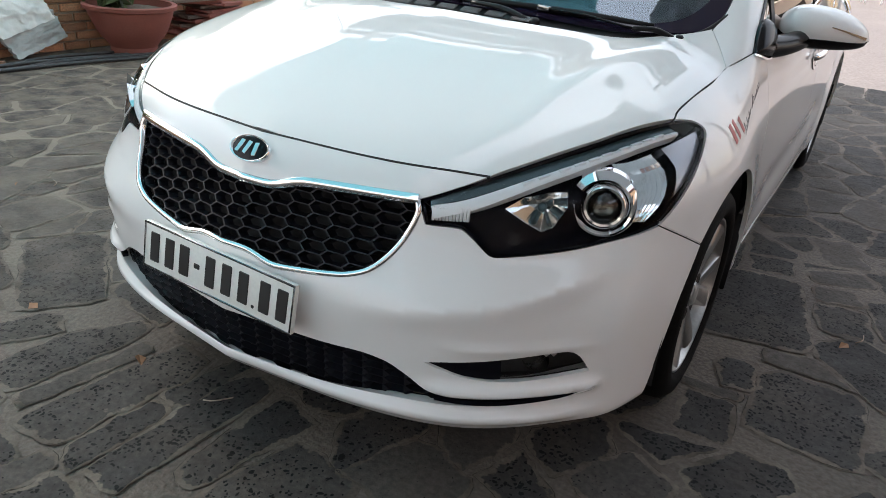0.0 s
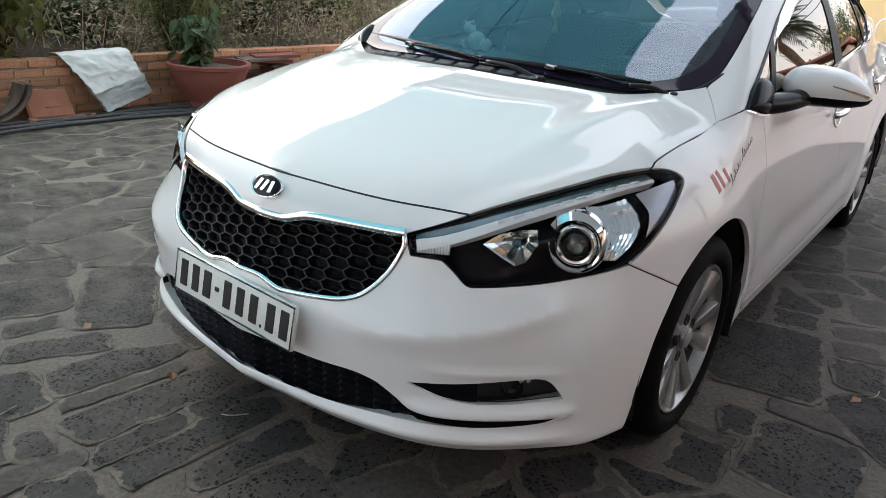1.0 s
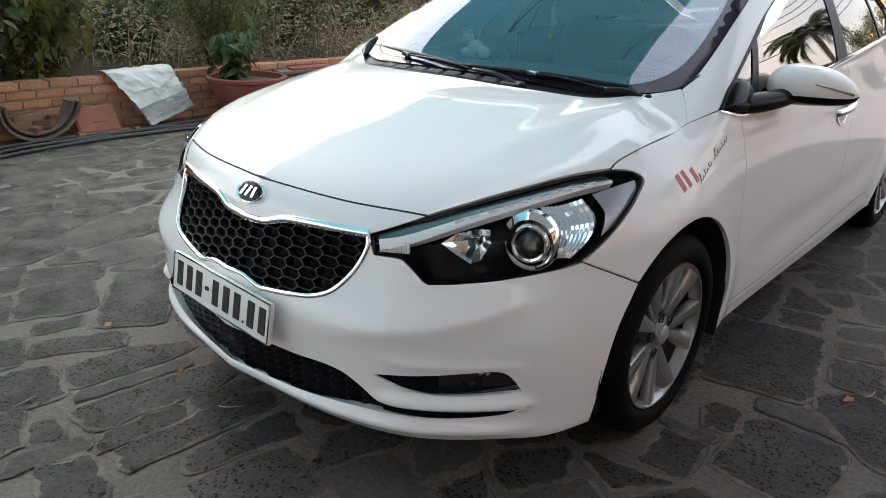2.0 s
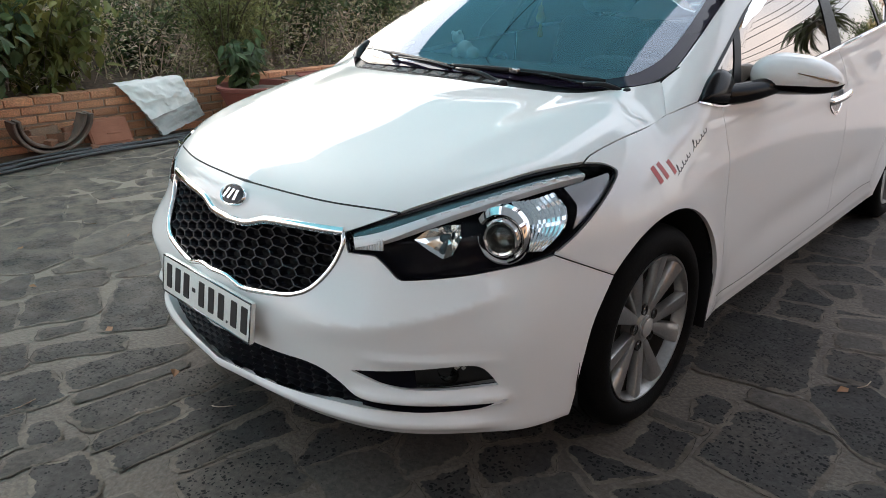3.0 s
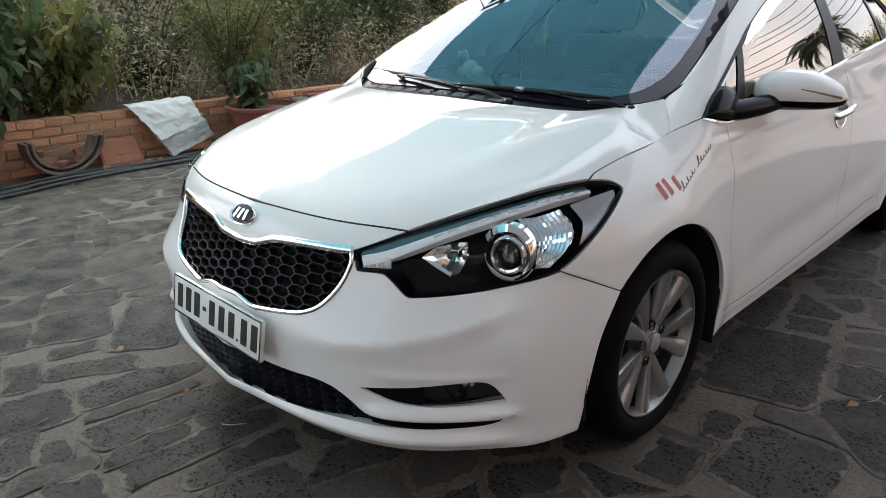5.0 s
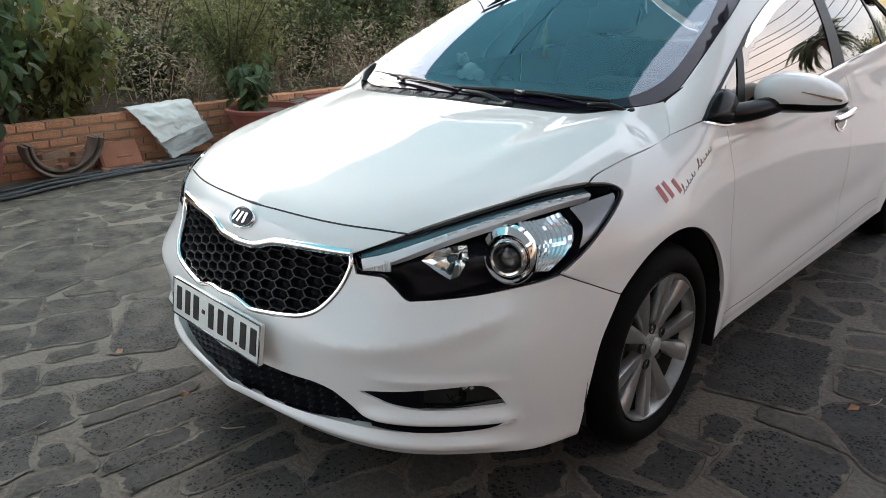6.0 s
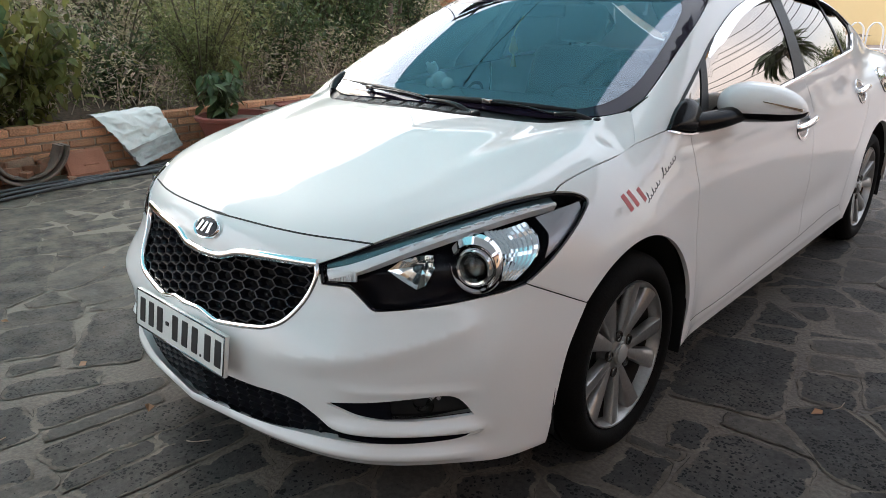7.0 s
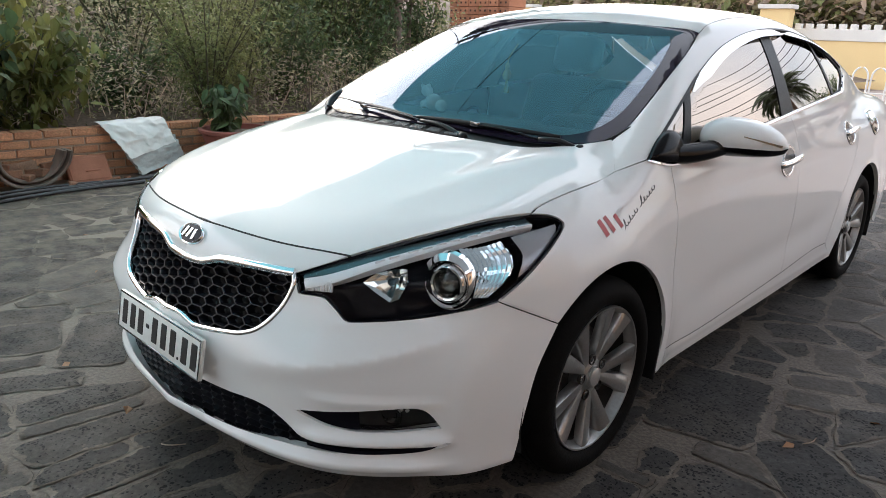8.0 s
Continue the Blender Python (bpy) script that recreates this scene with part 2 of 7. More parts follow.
def lathe(profile, axis_point, axis=(0, 0, 1), steps=48, name="lathe", **kw):
    """A body of revolution from (radius, along) pairs."""
    a = Vector(axis).normalized()
    q = Vector((0, 0, 1)).rotation_difference(a).to_matrix()
    v, f, n = [], [], len(profile)
    for i in range(steps):
        t = 2 * math.pi * i / steps
        for r, h in profile:
            v.append(Vector(axis_point) + q @ Vector((r * math.cos(t), r * math.sin(t), h)))
        for j in range(n - 1):
            f.append((i * n + j, (i + 1) % steps * n + j, (i + 1) % steps * n + j + 1, i * n + j + 1))
    return v, f


def smooth_line(points, step=0.012):
    """Catmull-Rom through control points, walked at an even step."""
    p = np.array(points, float)
    if len(p) == 2:
        out = p
    else:
        e = np.vstack([2 * p[0] - p[1], p, 2 * p[-1] - p[-2]])
        out = []
        for i in range(1, len(e) - 2):
            n = max(2, int(np.linalg.norm(e[i + 1] - e[i]) / step * 2))
            t = np.linspace(0, 1, n, endpoint=False)[:, None]
            a, b, c, d = e[i - 1], e[i], e[i + 1], e[i + 2]
            out.append(0.5 * (2 * b + (c - a) * t + (2 * a - 5 * b + 4 * c - d) * t ** 2 + (3 * b - a - 3 * c + d) * t ** 3))
        out = np.vstack(out + [p[-1:]])
    s = np.r_[0, np.cumsum(np.linalg.norm(np.diff(out, axis=0), axis=1))]
    k = np.linspace(0, s[-1], max(2, int(round(s[-1] / step)) + 1))
    return np.stack([np.interp(k, s, out[:, i]) for i in range(out.shape[1])], 1)


def loop(*lines, step=0.012):
    """A closed outline from several smooth lines that meet at corners."""
    got = [smooth_line(l, step)[:-1] for l in lines]
    return np.vstack(got)


def flip(points):
    return [(-x, y, z) for x, y, z in points]


def back(points):
    return list(points)[::-1]


class Flat:
    """Projection along a direction."""
    def __init__(self, d):
        self.d = np.array(d, float) / np.linalg.norm(d)
        e = np.cross(self.d, [0, 0, 1]) if abs(self.d[2]) < 0.9 else np.cross(self.d, [0, 1, 0])
        self.e = e / np.linalg.norm(e)
        self.g = np.cross(self.e, self.d)

    def uv(self, p):
        return np.stack([p @ self.e, p @ self.g], -1)

    def rays(self, uv, ref):
        s = ref @ self.d
        o = uv[:, :1] * self.e + uv[:, 1:] * self.g + self.d * (s.min() - 0.12)
        return o, np.broadcast_to(self.d, o.shape), s.max() - s.min() + 0.4


class Round:
    """Projection towards an upright axis inside the nose."""
    def __init__(self, yc=1.0, radius=0.9):
        self.yc, self.r = yc, radius

    def uv(self, p):
        return np.stack([self.r * np.arctan2(p[..., 0], self.yc - p[..., 1]), p[..., 2]], -1)

    def rays(self, uv, ref):
        a = uv[:, 0] / self.r
        d = np.stack([-np.sin(a), np.cos(a), 0 * a], -1)
        o = np.stack([0 * a, 0 * a + self.yc, uv[:, 1]], -1) - 1.5 * d
        return o, d, 1.4


def inside(uv, poly):
    x, y = uv[:, 0][:, None], uv[:, 1][:, None]
    a, b = poly, np.roll(poly, -1, 0)
    c = ((a[:, 1] > y) != (b[:, 1] > y)) & (x < (b[:, 0] - a[:, 0]) * (y - a[:, 1]) / (b[:, 1] - a[:, 1] + 1e-12) + a[:, 0])
    return c.sum(1) % 2 == 1


def near(uv, poly, far):
    """Which points lie nearer than far to an outline."""
    ok = np.zeros(len(uv), bool)
    for i in range(0, len(uv), 4000):
        d = uv[i:i + 4000, None] - poly[None]
        ok[i:i + 4000] = (d * d).sum(-1).min(1) < far * far
    return ok


def shrink(poly, by):
    area = 0.5 * np.sum(poly[:, 0] * np.roll(poly[:, 1], -1) - np.roll(poly[:, 0], -1) * poly[:, 1])
    t = np.roll(poly, -1, 0) - np.roll(poly, 1, 0)
    t /= np.linalg.norm(t, axis=1, keepdims=True) + 1e-12
    n = np.stack([-t[:, 1], t[:, 0]], 1) * (1 if area > 0 else -1)
    return poly + n * by


def skin(way, outline, holes=(), step=0.016, gap=0.0014):
    """Points, triangles and rims of a piece of the body's surface inside an outline."""
    from mathutils.geometry import delaunay_2d_cdt
    ref = np.asarray(outline)
    rims = [shrink(way.uv(ref), gap)] + [shrink(way.uv(np.asarray(h)), -gap) for h in holes]
    lo, hi = rims[0].min(0), rims[0].max(0)
    gx, gy = np.meshgrid(np.arange(lo[0], hi[0], step), np.arange(lo[1], hi[1], step))
    gx[1::2] += step / 2
    g = np.stack([gx.ravel(), gy.ravel()], 1)
    keep = inside(g, rims[0]) & ~near(g, np.vstack(rims), step * 0.6)
    for h in rims[1:]:
        keep &= ~inside(g, h)
    pts = np.vstack(rims + [g[keep]])
    edges, i = [], 0
    for r in rims:
        edges += [(i + k, i + (k + 1) % len(r)) for k in range(len(r))]
        i += len(r)
    v, _, f, *_ = delaunay_2d_cdt([Vector(p) for p in pts], edges, [], 0, 1e-7)
    uv, f = np.array([tuple(p) for p in v]), np.array([t for t in f if len(t) == 3])
    mid = uv[f].mean(1)
    ok = inside(mid, rims[0])
    for h in rims[1:]:
        ok &= ~inside(mid, h)
    f = f[ok]
    o, d, far = way.rays(uv, ref)
    p = land(o, d, far)
    n = slope_of(p)
    a, b, c = p[f[:, 0]], p[f[:, 1]], p[f[:, 2]]
    wrong = (np.cross(b - a, c - a) * n[f].mean(1)).sum(1) < 0
    f[wrong] = f[wrong][:, ::-1]
    count = {}
    for t in f:
        for k in range(3):
            count[(t[k], t[(k + 1) % 3])] = 1
    border = [e for e in count if (e[1], e[0]) not in count]
    return p, n, f, border


def panel(name, way, outline, material, parent=None, holes=(), step=0.016, gap=0.0014, lip=0.014, sink=0.0, mirror=False, label="", raise_by=None):
    """A panel of the body with a turned-in rim; sink lowers it under the surface."""
    p, n, f, border = skin(way, outline, holes, step, gap)
    p = p - n * sink
    if raise_by is not None:
        grad = np.stack([(raise_by(p + d) - raise_by(p - d)) / 0.002 for d in np.eye(3) * 0.001], 1)
        p = p + n * raise_by(p)[:, None]
        n = n - (grad - n * np.sum(grad * n, 1)[:, None])
        n /= np.linalg.norm(n, axis=1, keepdims=True)
    verts, norms, faces = [p], [n], [f.tolist()]
    if lip:
        ids = sorted({i for e in border for i in e})
        at = {i: len(p) + k for k, i in enumerate(ids)}
        out = np.zeros_like(p)
        for i, j in border:
            w = np.cross(p[j] - p[i], n[i])
            w /= np.linalg.norm(w) + 1e-12
            out[i] += w
            out[j] += w
        out /= np.linalg.norm(out, axis=1, keepdims=True) + 1e-12
        verts += [p[ids], p[ids] - n[ids] * lip]
        norms += [out[ids], out[ids]]
        m = len(ids)
        faces.append([(at[j], at[i], at[i] + m, at[j] + m) for i, j in border])
    v, nn, ff = np.vstack(verts), np.vstack(norms), [tuple(t) for fs in faces for t in fs]
    made = [link(name, v, ff, material, parent, label, nn)]
    if mirror:
        s = np.array([-1, 1, 1])
        made.append(link(name, v * s, [t[::-1] for t in ff], material, parent, label, nn * s))
    return made


def on_body(way, points):
    """Points and normals on the body for a line of points near it."""
    ref = np.asarray(points, float)
    o, d, far = way.rays(way.uv(ref), ref)
    p = land(o, d, far)
    return p, slope_of(p)


def strip(name, p, n, profile, material, parent=None, closed=False, mirror=False, label="", taper=None, sharp=40):
    """A profile of (across, out) pairs swept along a line with normals."""
    t = np.gradient(p, axis=0) if not closed else np.roll(p, -1, 0) - np.roll(p, 1, 0)
    t /= np.linalg.norm(t, axis=1, keepdims=True) + 1e-12
    a = np.cross(n, t)
    a /= np.linalg.norm(a, axis=1, keepdims=True) + 1e-12
    k, m = len(profile), len(p)
    w = np.ones(m) if taper is None else taper(np.linspace(0, 1, m))
    v = [p[i] + a[i] * x * w[i] + n[i] * y * w[i] for i in range(m) for x, y in profile]
    f = []
    for i in range(m if closed else m - 1):
        j = (i + 1) % m
        f += [(i * k + q, i * k + (q + 1) % k, j * k + (q + 1) % k, j * k + q) for q in range(k)]
    if not closed:
        f += [tuple(range(k))[::-1], tuple((m - 1) * k + q for q in range(k))]
    f = [t_[::-1] for t_ in f]
    made = [link(name, v, f, material, parent, label, sharp=sharp)]
    if mirror:
        made.append(link(name, [(-x, y, z) for x, y, z in v], [t_[::-1] for t_ in f], material, parent, label, sharp=sharp))
    return made


def tube(points, radius, sides=8, step=0.02, flat=1.0, caps=True):
    """Vertices and faces of a round rod along a smooth line."""
    p = smooth_line(points, step)
    t = np.gradient(p, axis=0)
    t /= np.linalg.norm(t, axis=1, keepdims=True) + 1e-12
    up = np.array([0, 0, 1.0]) if abs(t[0][2]) < 0.9 else np.array([1.0, 0, 0])
    r = radius(np.linspace(0, 1, len(p))) if callable(radius) else np.full(len(p), radius)
    v, f = [], []
    for i in range(len(p)):
        a = np.cross(t[i], up)
        a /= np.linalg.norm(a) + 1e-12
        b = np.cross(a, t[i])
        for k in range(sides):
            q = 2 * math.pi * k / sides
            v.append(p[i] + r[i] * (a * math.cos(q) + b * math.sin(q) * flat))
        if i:
            f += [((i - 1) * sides + k, (i - 1) * sides + (k + 1) % sides, i * sides + (k + 1) % sides, i * sides + k) for k in range(sides)]
    if caps:
        f += [tuple(range(sides))[::-1], tuple((len(p) - 1) * sides + k for k in range(sides))]
    return v, f


def joined(pieces):
    v, f = [], []
    for a, b in pieces:
        k = len(v)
        v += list(a)
        f += [tuple(i + k for i in t) for t in b]
    return v, f
# ---- The car ----
car = thing("car", (0, 2.2, 0), "clean white four-door saloon car parked on dark stone paving", "car")
FRONT, TOP = Round(), Flat((0, 0, -1))
SIDE, ROOF, SCREEN = Flat((-0.88, 0, -0.47)), Flat((0, 0, -1)), Flat((0, 0.5, -0.87))
RAIL = Flat((-0.70, 0.22, -0.68))

# feature lines of the left half, from the middle outwards or from front to back
HOOD_FRONT = [(0, 0.147, 0.731), (0.12, 0.150, 0.731), (0.21, 0.160, 0.731), (0.34, 0.180, 0.732), (0.456, 0.211, 0.734), (0.529, 0.237, 0.733)]
LAMP_INNER = [(0.418, 0.157, 0.679), (0.529, 0.237, 0.733)]
LAMP_TOP = [(0.529, 0.237, 0.733), (0.592, 0.317, 0.763), (0.662, 0.430, 0.793), (0.710, 0.535, 0.811), (0.762, 0.650, 0.820)]
LAMP_TIP = [(0.762, 0.650, 0.820), (0.790, 0.695, 0.815), (0.812, 0.716, 0.803), (0.820, 0.715, 0.790), (0.826, 0.690, 0.774), (0.838, 0.629, 0.741), (0.838, 0.534, 0.688), (0.822, 0.456, 0.643)]
LAMP_FOOT = [(0.822, 0.456, 0.643), (0.789, 0.399, 0.627), (0.740, 0.339, 0.613), (0.692, 0.281, 0.603), (0.633, 0.223, 0.595), (0.585, 0.185, 0.590)]
LAMP_NOTCH = [(0.585, 0.185, 0.590), (0.572, 0.181, 0.594), (0.548, 0.175, 0.614), (0.520, 0.168, 0.634), (0.506, 0.164, 0.638), (0.446, 0.139, 0.636)]
SEAM = [(0.822, 0.456, 0.643), (0.851, 0.531, 0.606), (0.882, 0.633, 0.556)]
HOOD_SIDE = [(0.762, 0.650, 0.820), (0.757, 0.690, 0.833), (0.764, 0.800, 0.853), (0.772, 0.924, 0.868), (0.775, 1.031, 0.889)]
HOOD_HEEL = [(0.775, 1.031, 0.889), (0.735, 1.090, 0.925), (0.694, 1.142, 0.962)]
HOOD_BACK = [(0.694, 1.142, 0.962), (0.666, 1.112, 0.953), (0.593, 1.040, 0.936), (0.457, 0.945, 0.931), (0.26, 0.905, 0.937), (0, 0.898, 0.943)]
SILL_Z = 0.205


def arc(cy, cz, r, a0, a1, x=0.88, n=14):
    return [(x, cy + r * math.cos(radians(a)), cz + r * math.sin(radians(a))) for a in np.linspace(a0, a1, n)]


ARCH_FRONT = [(0.882, 0.633, 0.556), (0.876, 0.566, 0.455), (0.869, 0.538, 0.347), (0.862, 0.524, 0.25), (0.86, 0.512, 0.19)]
ARCH_TOP = [(0.882, 0.633, 0.556)] + arc(0.887, 0.30, 0.355, 125, 8, n=11) + [(0.893, 1.236, 0.25), (0.888, 1.25, SILL_Z)]
DOOR_EDGE = [(0.836, 1.275, 0.893), (0.880, 1.278, 0.68), (0.894, 1.272, 0.50), (0.892, 1.285, 0.285)]

bumper_edge = loop(HOOD_FRONT, back(LAMP_INNER), [(0.418, 0.157, 0.679), (0.446, 0.139, 0.636)], back(LAMP_NOTCH), back(LAMP_FOOT), SEAM, ARCH_FRONT,
                   [(0.86, 0.512, 0.19), (0.72, 0.25, 0.187), (0.45, 0.09, 0.185), (0, 0.03, 0.185)],
                   [(0, 0.03, 0.185), (-0.45, 0.09, 0.185), (-0.72, 0.25, 0.187), (-0.86, 0.512, 0.19)], back(flip(ARCH_FRONT)), back(flip(SEAM)), flip(LAMP_FOOT), flip(LAMP_NOTCH),
                   [(-0.446, 0.139, 0.636), (-0.418, 0.157, 0.679)], flip(LAMP_INNER), back(flip(HOOD_FRONT)))

GRILLE_TOP = [(0, 0.076, 0.640), (0.07, 0.078, 0.640), (0.10, 0.082, 0.645), (0.145, 0.092, 0.659), (0.19, 0.103, 0.666), (0.297, 0.123, 0.674), (0.418, 0.155, 0.680)]
GRILLE_FOOT = [(0.418, 0.155, 0.680), (0.428, 0.142, 0.650), (0.410, 0.111, 0.589), (0.373, 0.073, 0.538), (0.325, 0.053, 0.514), (0.27, 0.040, 0.503), (0.19, 0.024, 0.492), (0.140, 0.020, 0.488), (0.10, 0.018, 0.496), (0.065, 0.018, 0.503), (0, 0.018, 0.504)]
grille_edge = loop(back(flip(GRILLE_TOP))[:-1] + GRILLE_TOP, GRILLE_FOOT[:-1] + back(flip(GRILLE_FOOT)))
grille_edge = grille_edge[::-1]
SLOT_TOP = [(0, 0.02, 0.337), (0.25, 0.035, 0.342), (0.36, 0.05, 0.347), (0.416, 0.063, 0.339), (0.444, 0.073, 0.325), (0.499, 0.096, 0.290), (0.540, 0.118, 0.283), (0.605, 0.156, 0.281), (0.672, 0.212, 0.282), (0.743, 0.288, 0.288), (0.790, 0.340, 0.298)]
SLOT_FOOT = [(0.790, 0.340, 0.292), (0.745, 0.288, 0.266), (0.672, 0.212, 0.258), (0.605, 0.156, 0.255), (0.554, 0.124, 0.253), (0.44, 0.078, 0.250), (0.309, 0.047, 0.242), (0.157, 0.029, 0.237), (0, 0.02, 0.236)]
slot_edge = loop(back(flip(SLOT_TOP))[:-1] + SLOT_TOP, SLOT_FOOT[:-1] + back(flip(SLOT_FOOT)))[::-1]
FOG_TOP = [(0.500, 0.090, 0.357), (0.541, 0.108, 0.364), (0.629, 0.164, 0.376), (0.699, 0.229, 0.387), (0.736, 0.270, 0.389), (0.757, 0.294, 0.372), (0.776, 0.318, 0.332)]
FOG_FOOT = [(0.776, 0.318, 0.332), (0.704, 0.239, 0.324), (0.631, 0.170, 0.323), (0.573, 0.128, 0.331), (0.536, 0.107, 0.344), (0.500, 0.090, 0.357)]
fog_edge = loop(FOG_TOP, FOG_FOOT)[::-1]
fog_edge_r = (fog_edge * np.array([-1, 1, 1]))[::-1]


def bumper_relief(p):
    x, z = np.abs(p[:, 0]), p[:, 2]
    ease = lambda v, a, b: np.clip((v - a) / (b - a), 0, 1) ** 2 * (3 - 2 * np.clip((v - a) / (b - a), 0, 1))
    crease = np.interp(x, [0.37, 0.50, 0.58, 0.64, 0.69, 0.74, 0.79], [0.461, 0.478, 0.492, 0.508, 0.527, 0.545, 0.566])
    ridge = np.where(z > crease, np.clip(1 - (z - crease) / 0.080, 0, 1) ** 1.35, bell(z, crease, 0.037)) * 0.0125 * ease(x, 0.20, 0.52) * (1 - ease(x, 0.70, 0.82))
    fin = bell(z, 0.295, 0.017) * 0.021 * ease(x, 0.46, 0.56) * (1 - ease(x, 0.76, 0.81))
    chin = bell(z, 0.222, 0.017) * 0.016 * (1 - ease(x, 0.72, 0.82))
    brow = bell(z, 0.400, 0.014) * 0.006 * ease(x, 0.5, 0.6) * (1 - ease(x, 0.74, 0.8))
    return ridge + fin + chin + brow


panel("front_bumper", FRONT, bumper_edge, paint, car, [grille_edge, slot_edge, fog_edge, fog_edge_r], step=0.011, lip=0.030, raise_by=bumper_relief)
hood_edge = loop(HOOD_FRONT, LAMP_TOP, HOOD_SIDE, HOOD_HEEL, HOOD_BACK, back(flip(HOOD_BACK)), back(flip(HOOD_HEEL)), back(flip(HOOD_SIDE)), back(flip(LAMP_TOP)), back(flip(HOOD_FRONT)))


def hood_relief(p):
    x, y = np.abs(p[:, 0]), p[:, 1]
    line = 0.46 + 0.16 * np.clip((y - 0.25) / 0.8, 0, 1)
    return 0.010 * bell(x, line, 0.065) * np.clip((y - 0.25) * 2.2, 0, 1)


panel("hood", TOP, hood_edge, paint, car, step=0.016, gap=0.0014, raise_by=hood_relief)
fender_edge = loop(HOOD_SIDE, [(0.775, 1.031, 0.889), (0.812, 1.155, 0.919)], [(0.812, 1.155, 0.919), (0.836, 1.275, 0.893)], DOOR_EDGE, [(0.892, 1.285, 0.285), (0.870, 1.285, SILL_Z)],
                   [(0.870, 1.285, SILL_Z), (0.888, 1.25, SILL_Z)], back(ARCH_TOP), back(SEAM), back(LAMP_TIP))
panel("fender", SIDE, fender_edge, paint, car, mirror=True)

# black strips that put the shade of the gaps between panels into colour
def gap_shade(way, points, mirror=False, depth=0.006):
    p_, n_ = on_body(way, smooth_line(points, 0.012))
    strip("panel_seal", p_, n_, [(-0.008, -depth - 0.004), (-0.008, -depth), (0.008, -depth), (0.008, -depth - 0.004)], matt_black, car, mirror=mirror)


# nearly flush black strips drawn in as the shaded shut lines
p_, n_ = on_body(FRONT, smooth_line(back(flip(HOOD_FRONT))[:-1] + HOOD_FRONT, 0.012))
strip("panel_seal", p_, n_, [(-0.0026, -0.008), (-0.0026, 0.0004), (0.0026, 0.0004), (0.0026, -0.008)], matt_black, car)
p_, n_ = on_body(FRONT, smooth_line(SEAM, 0.012))
strip("seam_flange", p_, n_, [(-0.010, -0.010), (-0.010, -0.0022), (0.010, -0.0022), (0.010, -0.010)], paint, car, mirror=True)
strip("panel_seal", p_, n_, [(-0.0015, -0.008), (-0.0015, 0.0003), (0.0015, 0.0003), (0.0015, -0.008)], matt_black, car, mirror=True)
gap_shade(SIDE, HOOD_SIDE, True)
gap_shade(SIDE, DOOR_EDGE, True)
p_, n_ = on_body(SIDE, smooth_line(HOOD_HEEL, 0.012))
strip("pillar_foot", p_, n_, [(-0.014, -0.010), (-0.014, -0.0022), (0.014, -0.0022), (0.014, -0.010)], paint, car, mirror=True)
# doors, rear quarter, pillars and roof
BELT_1 = [(0.836, 1.275, 0.893), (0.837, 1.481, 0.905), (0.826, 2.0, 0.955), (0.818, 2.36, 0.988)]
BELT_2 = [(0.818, 2.36, 0.988), (0.80, 2.8, 1.020), (0.772, 3.25, 1.050)]
SPLIT = [(0.818, 2.36, 0.988), (0.852, 2.405, 0.89), (0.885, 2.43, 0.70), (0.888, 2.42, 0.5), (0.88, 2.40, 0.30)]
REAR_CUT = [(0.772, 3.25, 1.05), (0.83, 3.36, 0.92), (0.87, 3.33, 0.78), (0.885, 3.22, 0.62), (0.885, 3.10, 0.48), (0.882, 3.03, 0.32)]
panel("front_door", SIDE, loop(BELT_1, SPLIT, [(0.88, 2.40, 0.30), (0.88, 2.0, 0.282), (0.885, 1.6, 0.272), (0.892, 1.285, 0.285)], back(DOOR_EDGE)), paint, car, mirror=True)
panel("rear_door", SIDE, loop(BELT_2, REAR_CUT, [(0.882, 3.03, 0.32), (0.882, 2.8, 0.325), (0.88, 2.40, 0.30)], back(SPLIT)), paint, car, mirror=True)
gap_shade(SIDE, SPLIT, True)
gap_shade(SIDE, REAR_CUT, True)
# flush black line drawn in for the shaded gap below the doors
p_, n_ = on_body(SIDE, smooth_line([(0.892, 1.285, 0.285), (0.885, 1.6, 0.272), (0.88, 2.0, 0.282), (0.88, 2.40, 0.30), (0.882, 2.8, 0.325), (0.882, 3.03, 0.32)], 0.02))
strip("panel_seal", p_, n_, [(-0.0013, -0.008), (-0.0013, 0.0002), (0.0013, 0.0002), (0.0013, -0.008)], matt_black, car, mirror=True)
panel("side_sill", SIDE, loop([(0.892, 1.285, 0.285), (0.885, 1.6, 0.272), (0.88, 2.0, 0.282), (0.88, 2.40, 0.30), (0.882, 2.8, 0.325), (0.882, 3.03, 0.32)], [(0.882, 3.03, 0.32), (0.88, 3.18, 0.22)],
                             [(0.88, 3.18, 0.22), (0.87, 2.2, SILL_Z), (0.870, 1.285, SILL_Z)], [(0.870, 1.285, SILL_Z), (0.892, 1.285, 0.285)]), paint, car, mirror=True, raise_by=lambda p: 0.003 * bell(p[:, 2], 0.256, 0.02))
DLO_TOP = [(0.812, 1.155, 0.919), (0.795, 1.244, 0.970), (0.747, 1.505, 1.100), (0.717, 1.660, 1.168), (0.671, 1.935, 1.255), (0.632, 2.30, 1.315), (0.612, 2.70, 1.333), (0.617, 3.05, 1.300), (0.645, 3.32, 1.232), (0.675, 3.46, 1.165)]
DLO_BACK = [(0.675, 3.46, 1.165), (0.705, 3.44, 1.115), (0.750, 3.33, 1.070), (0.772, 3.25, 1.050)]
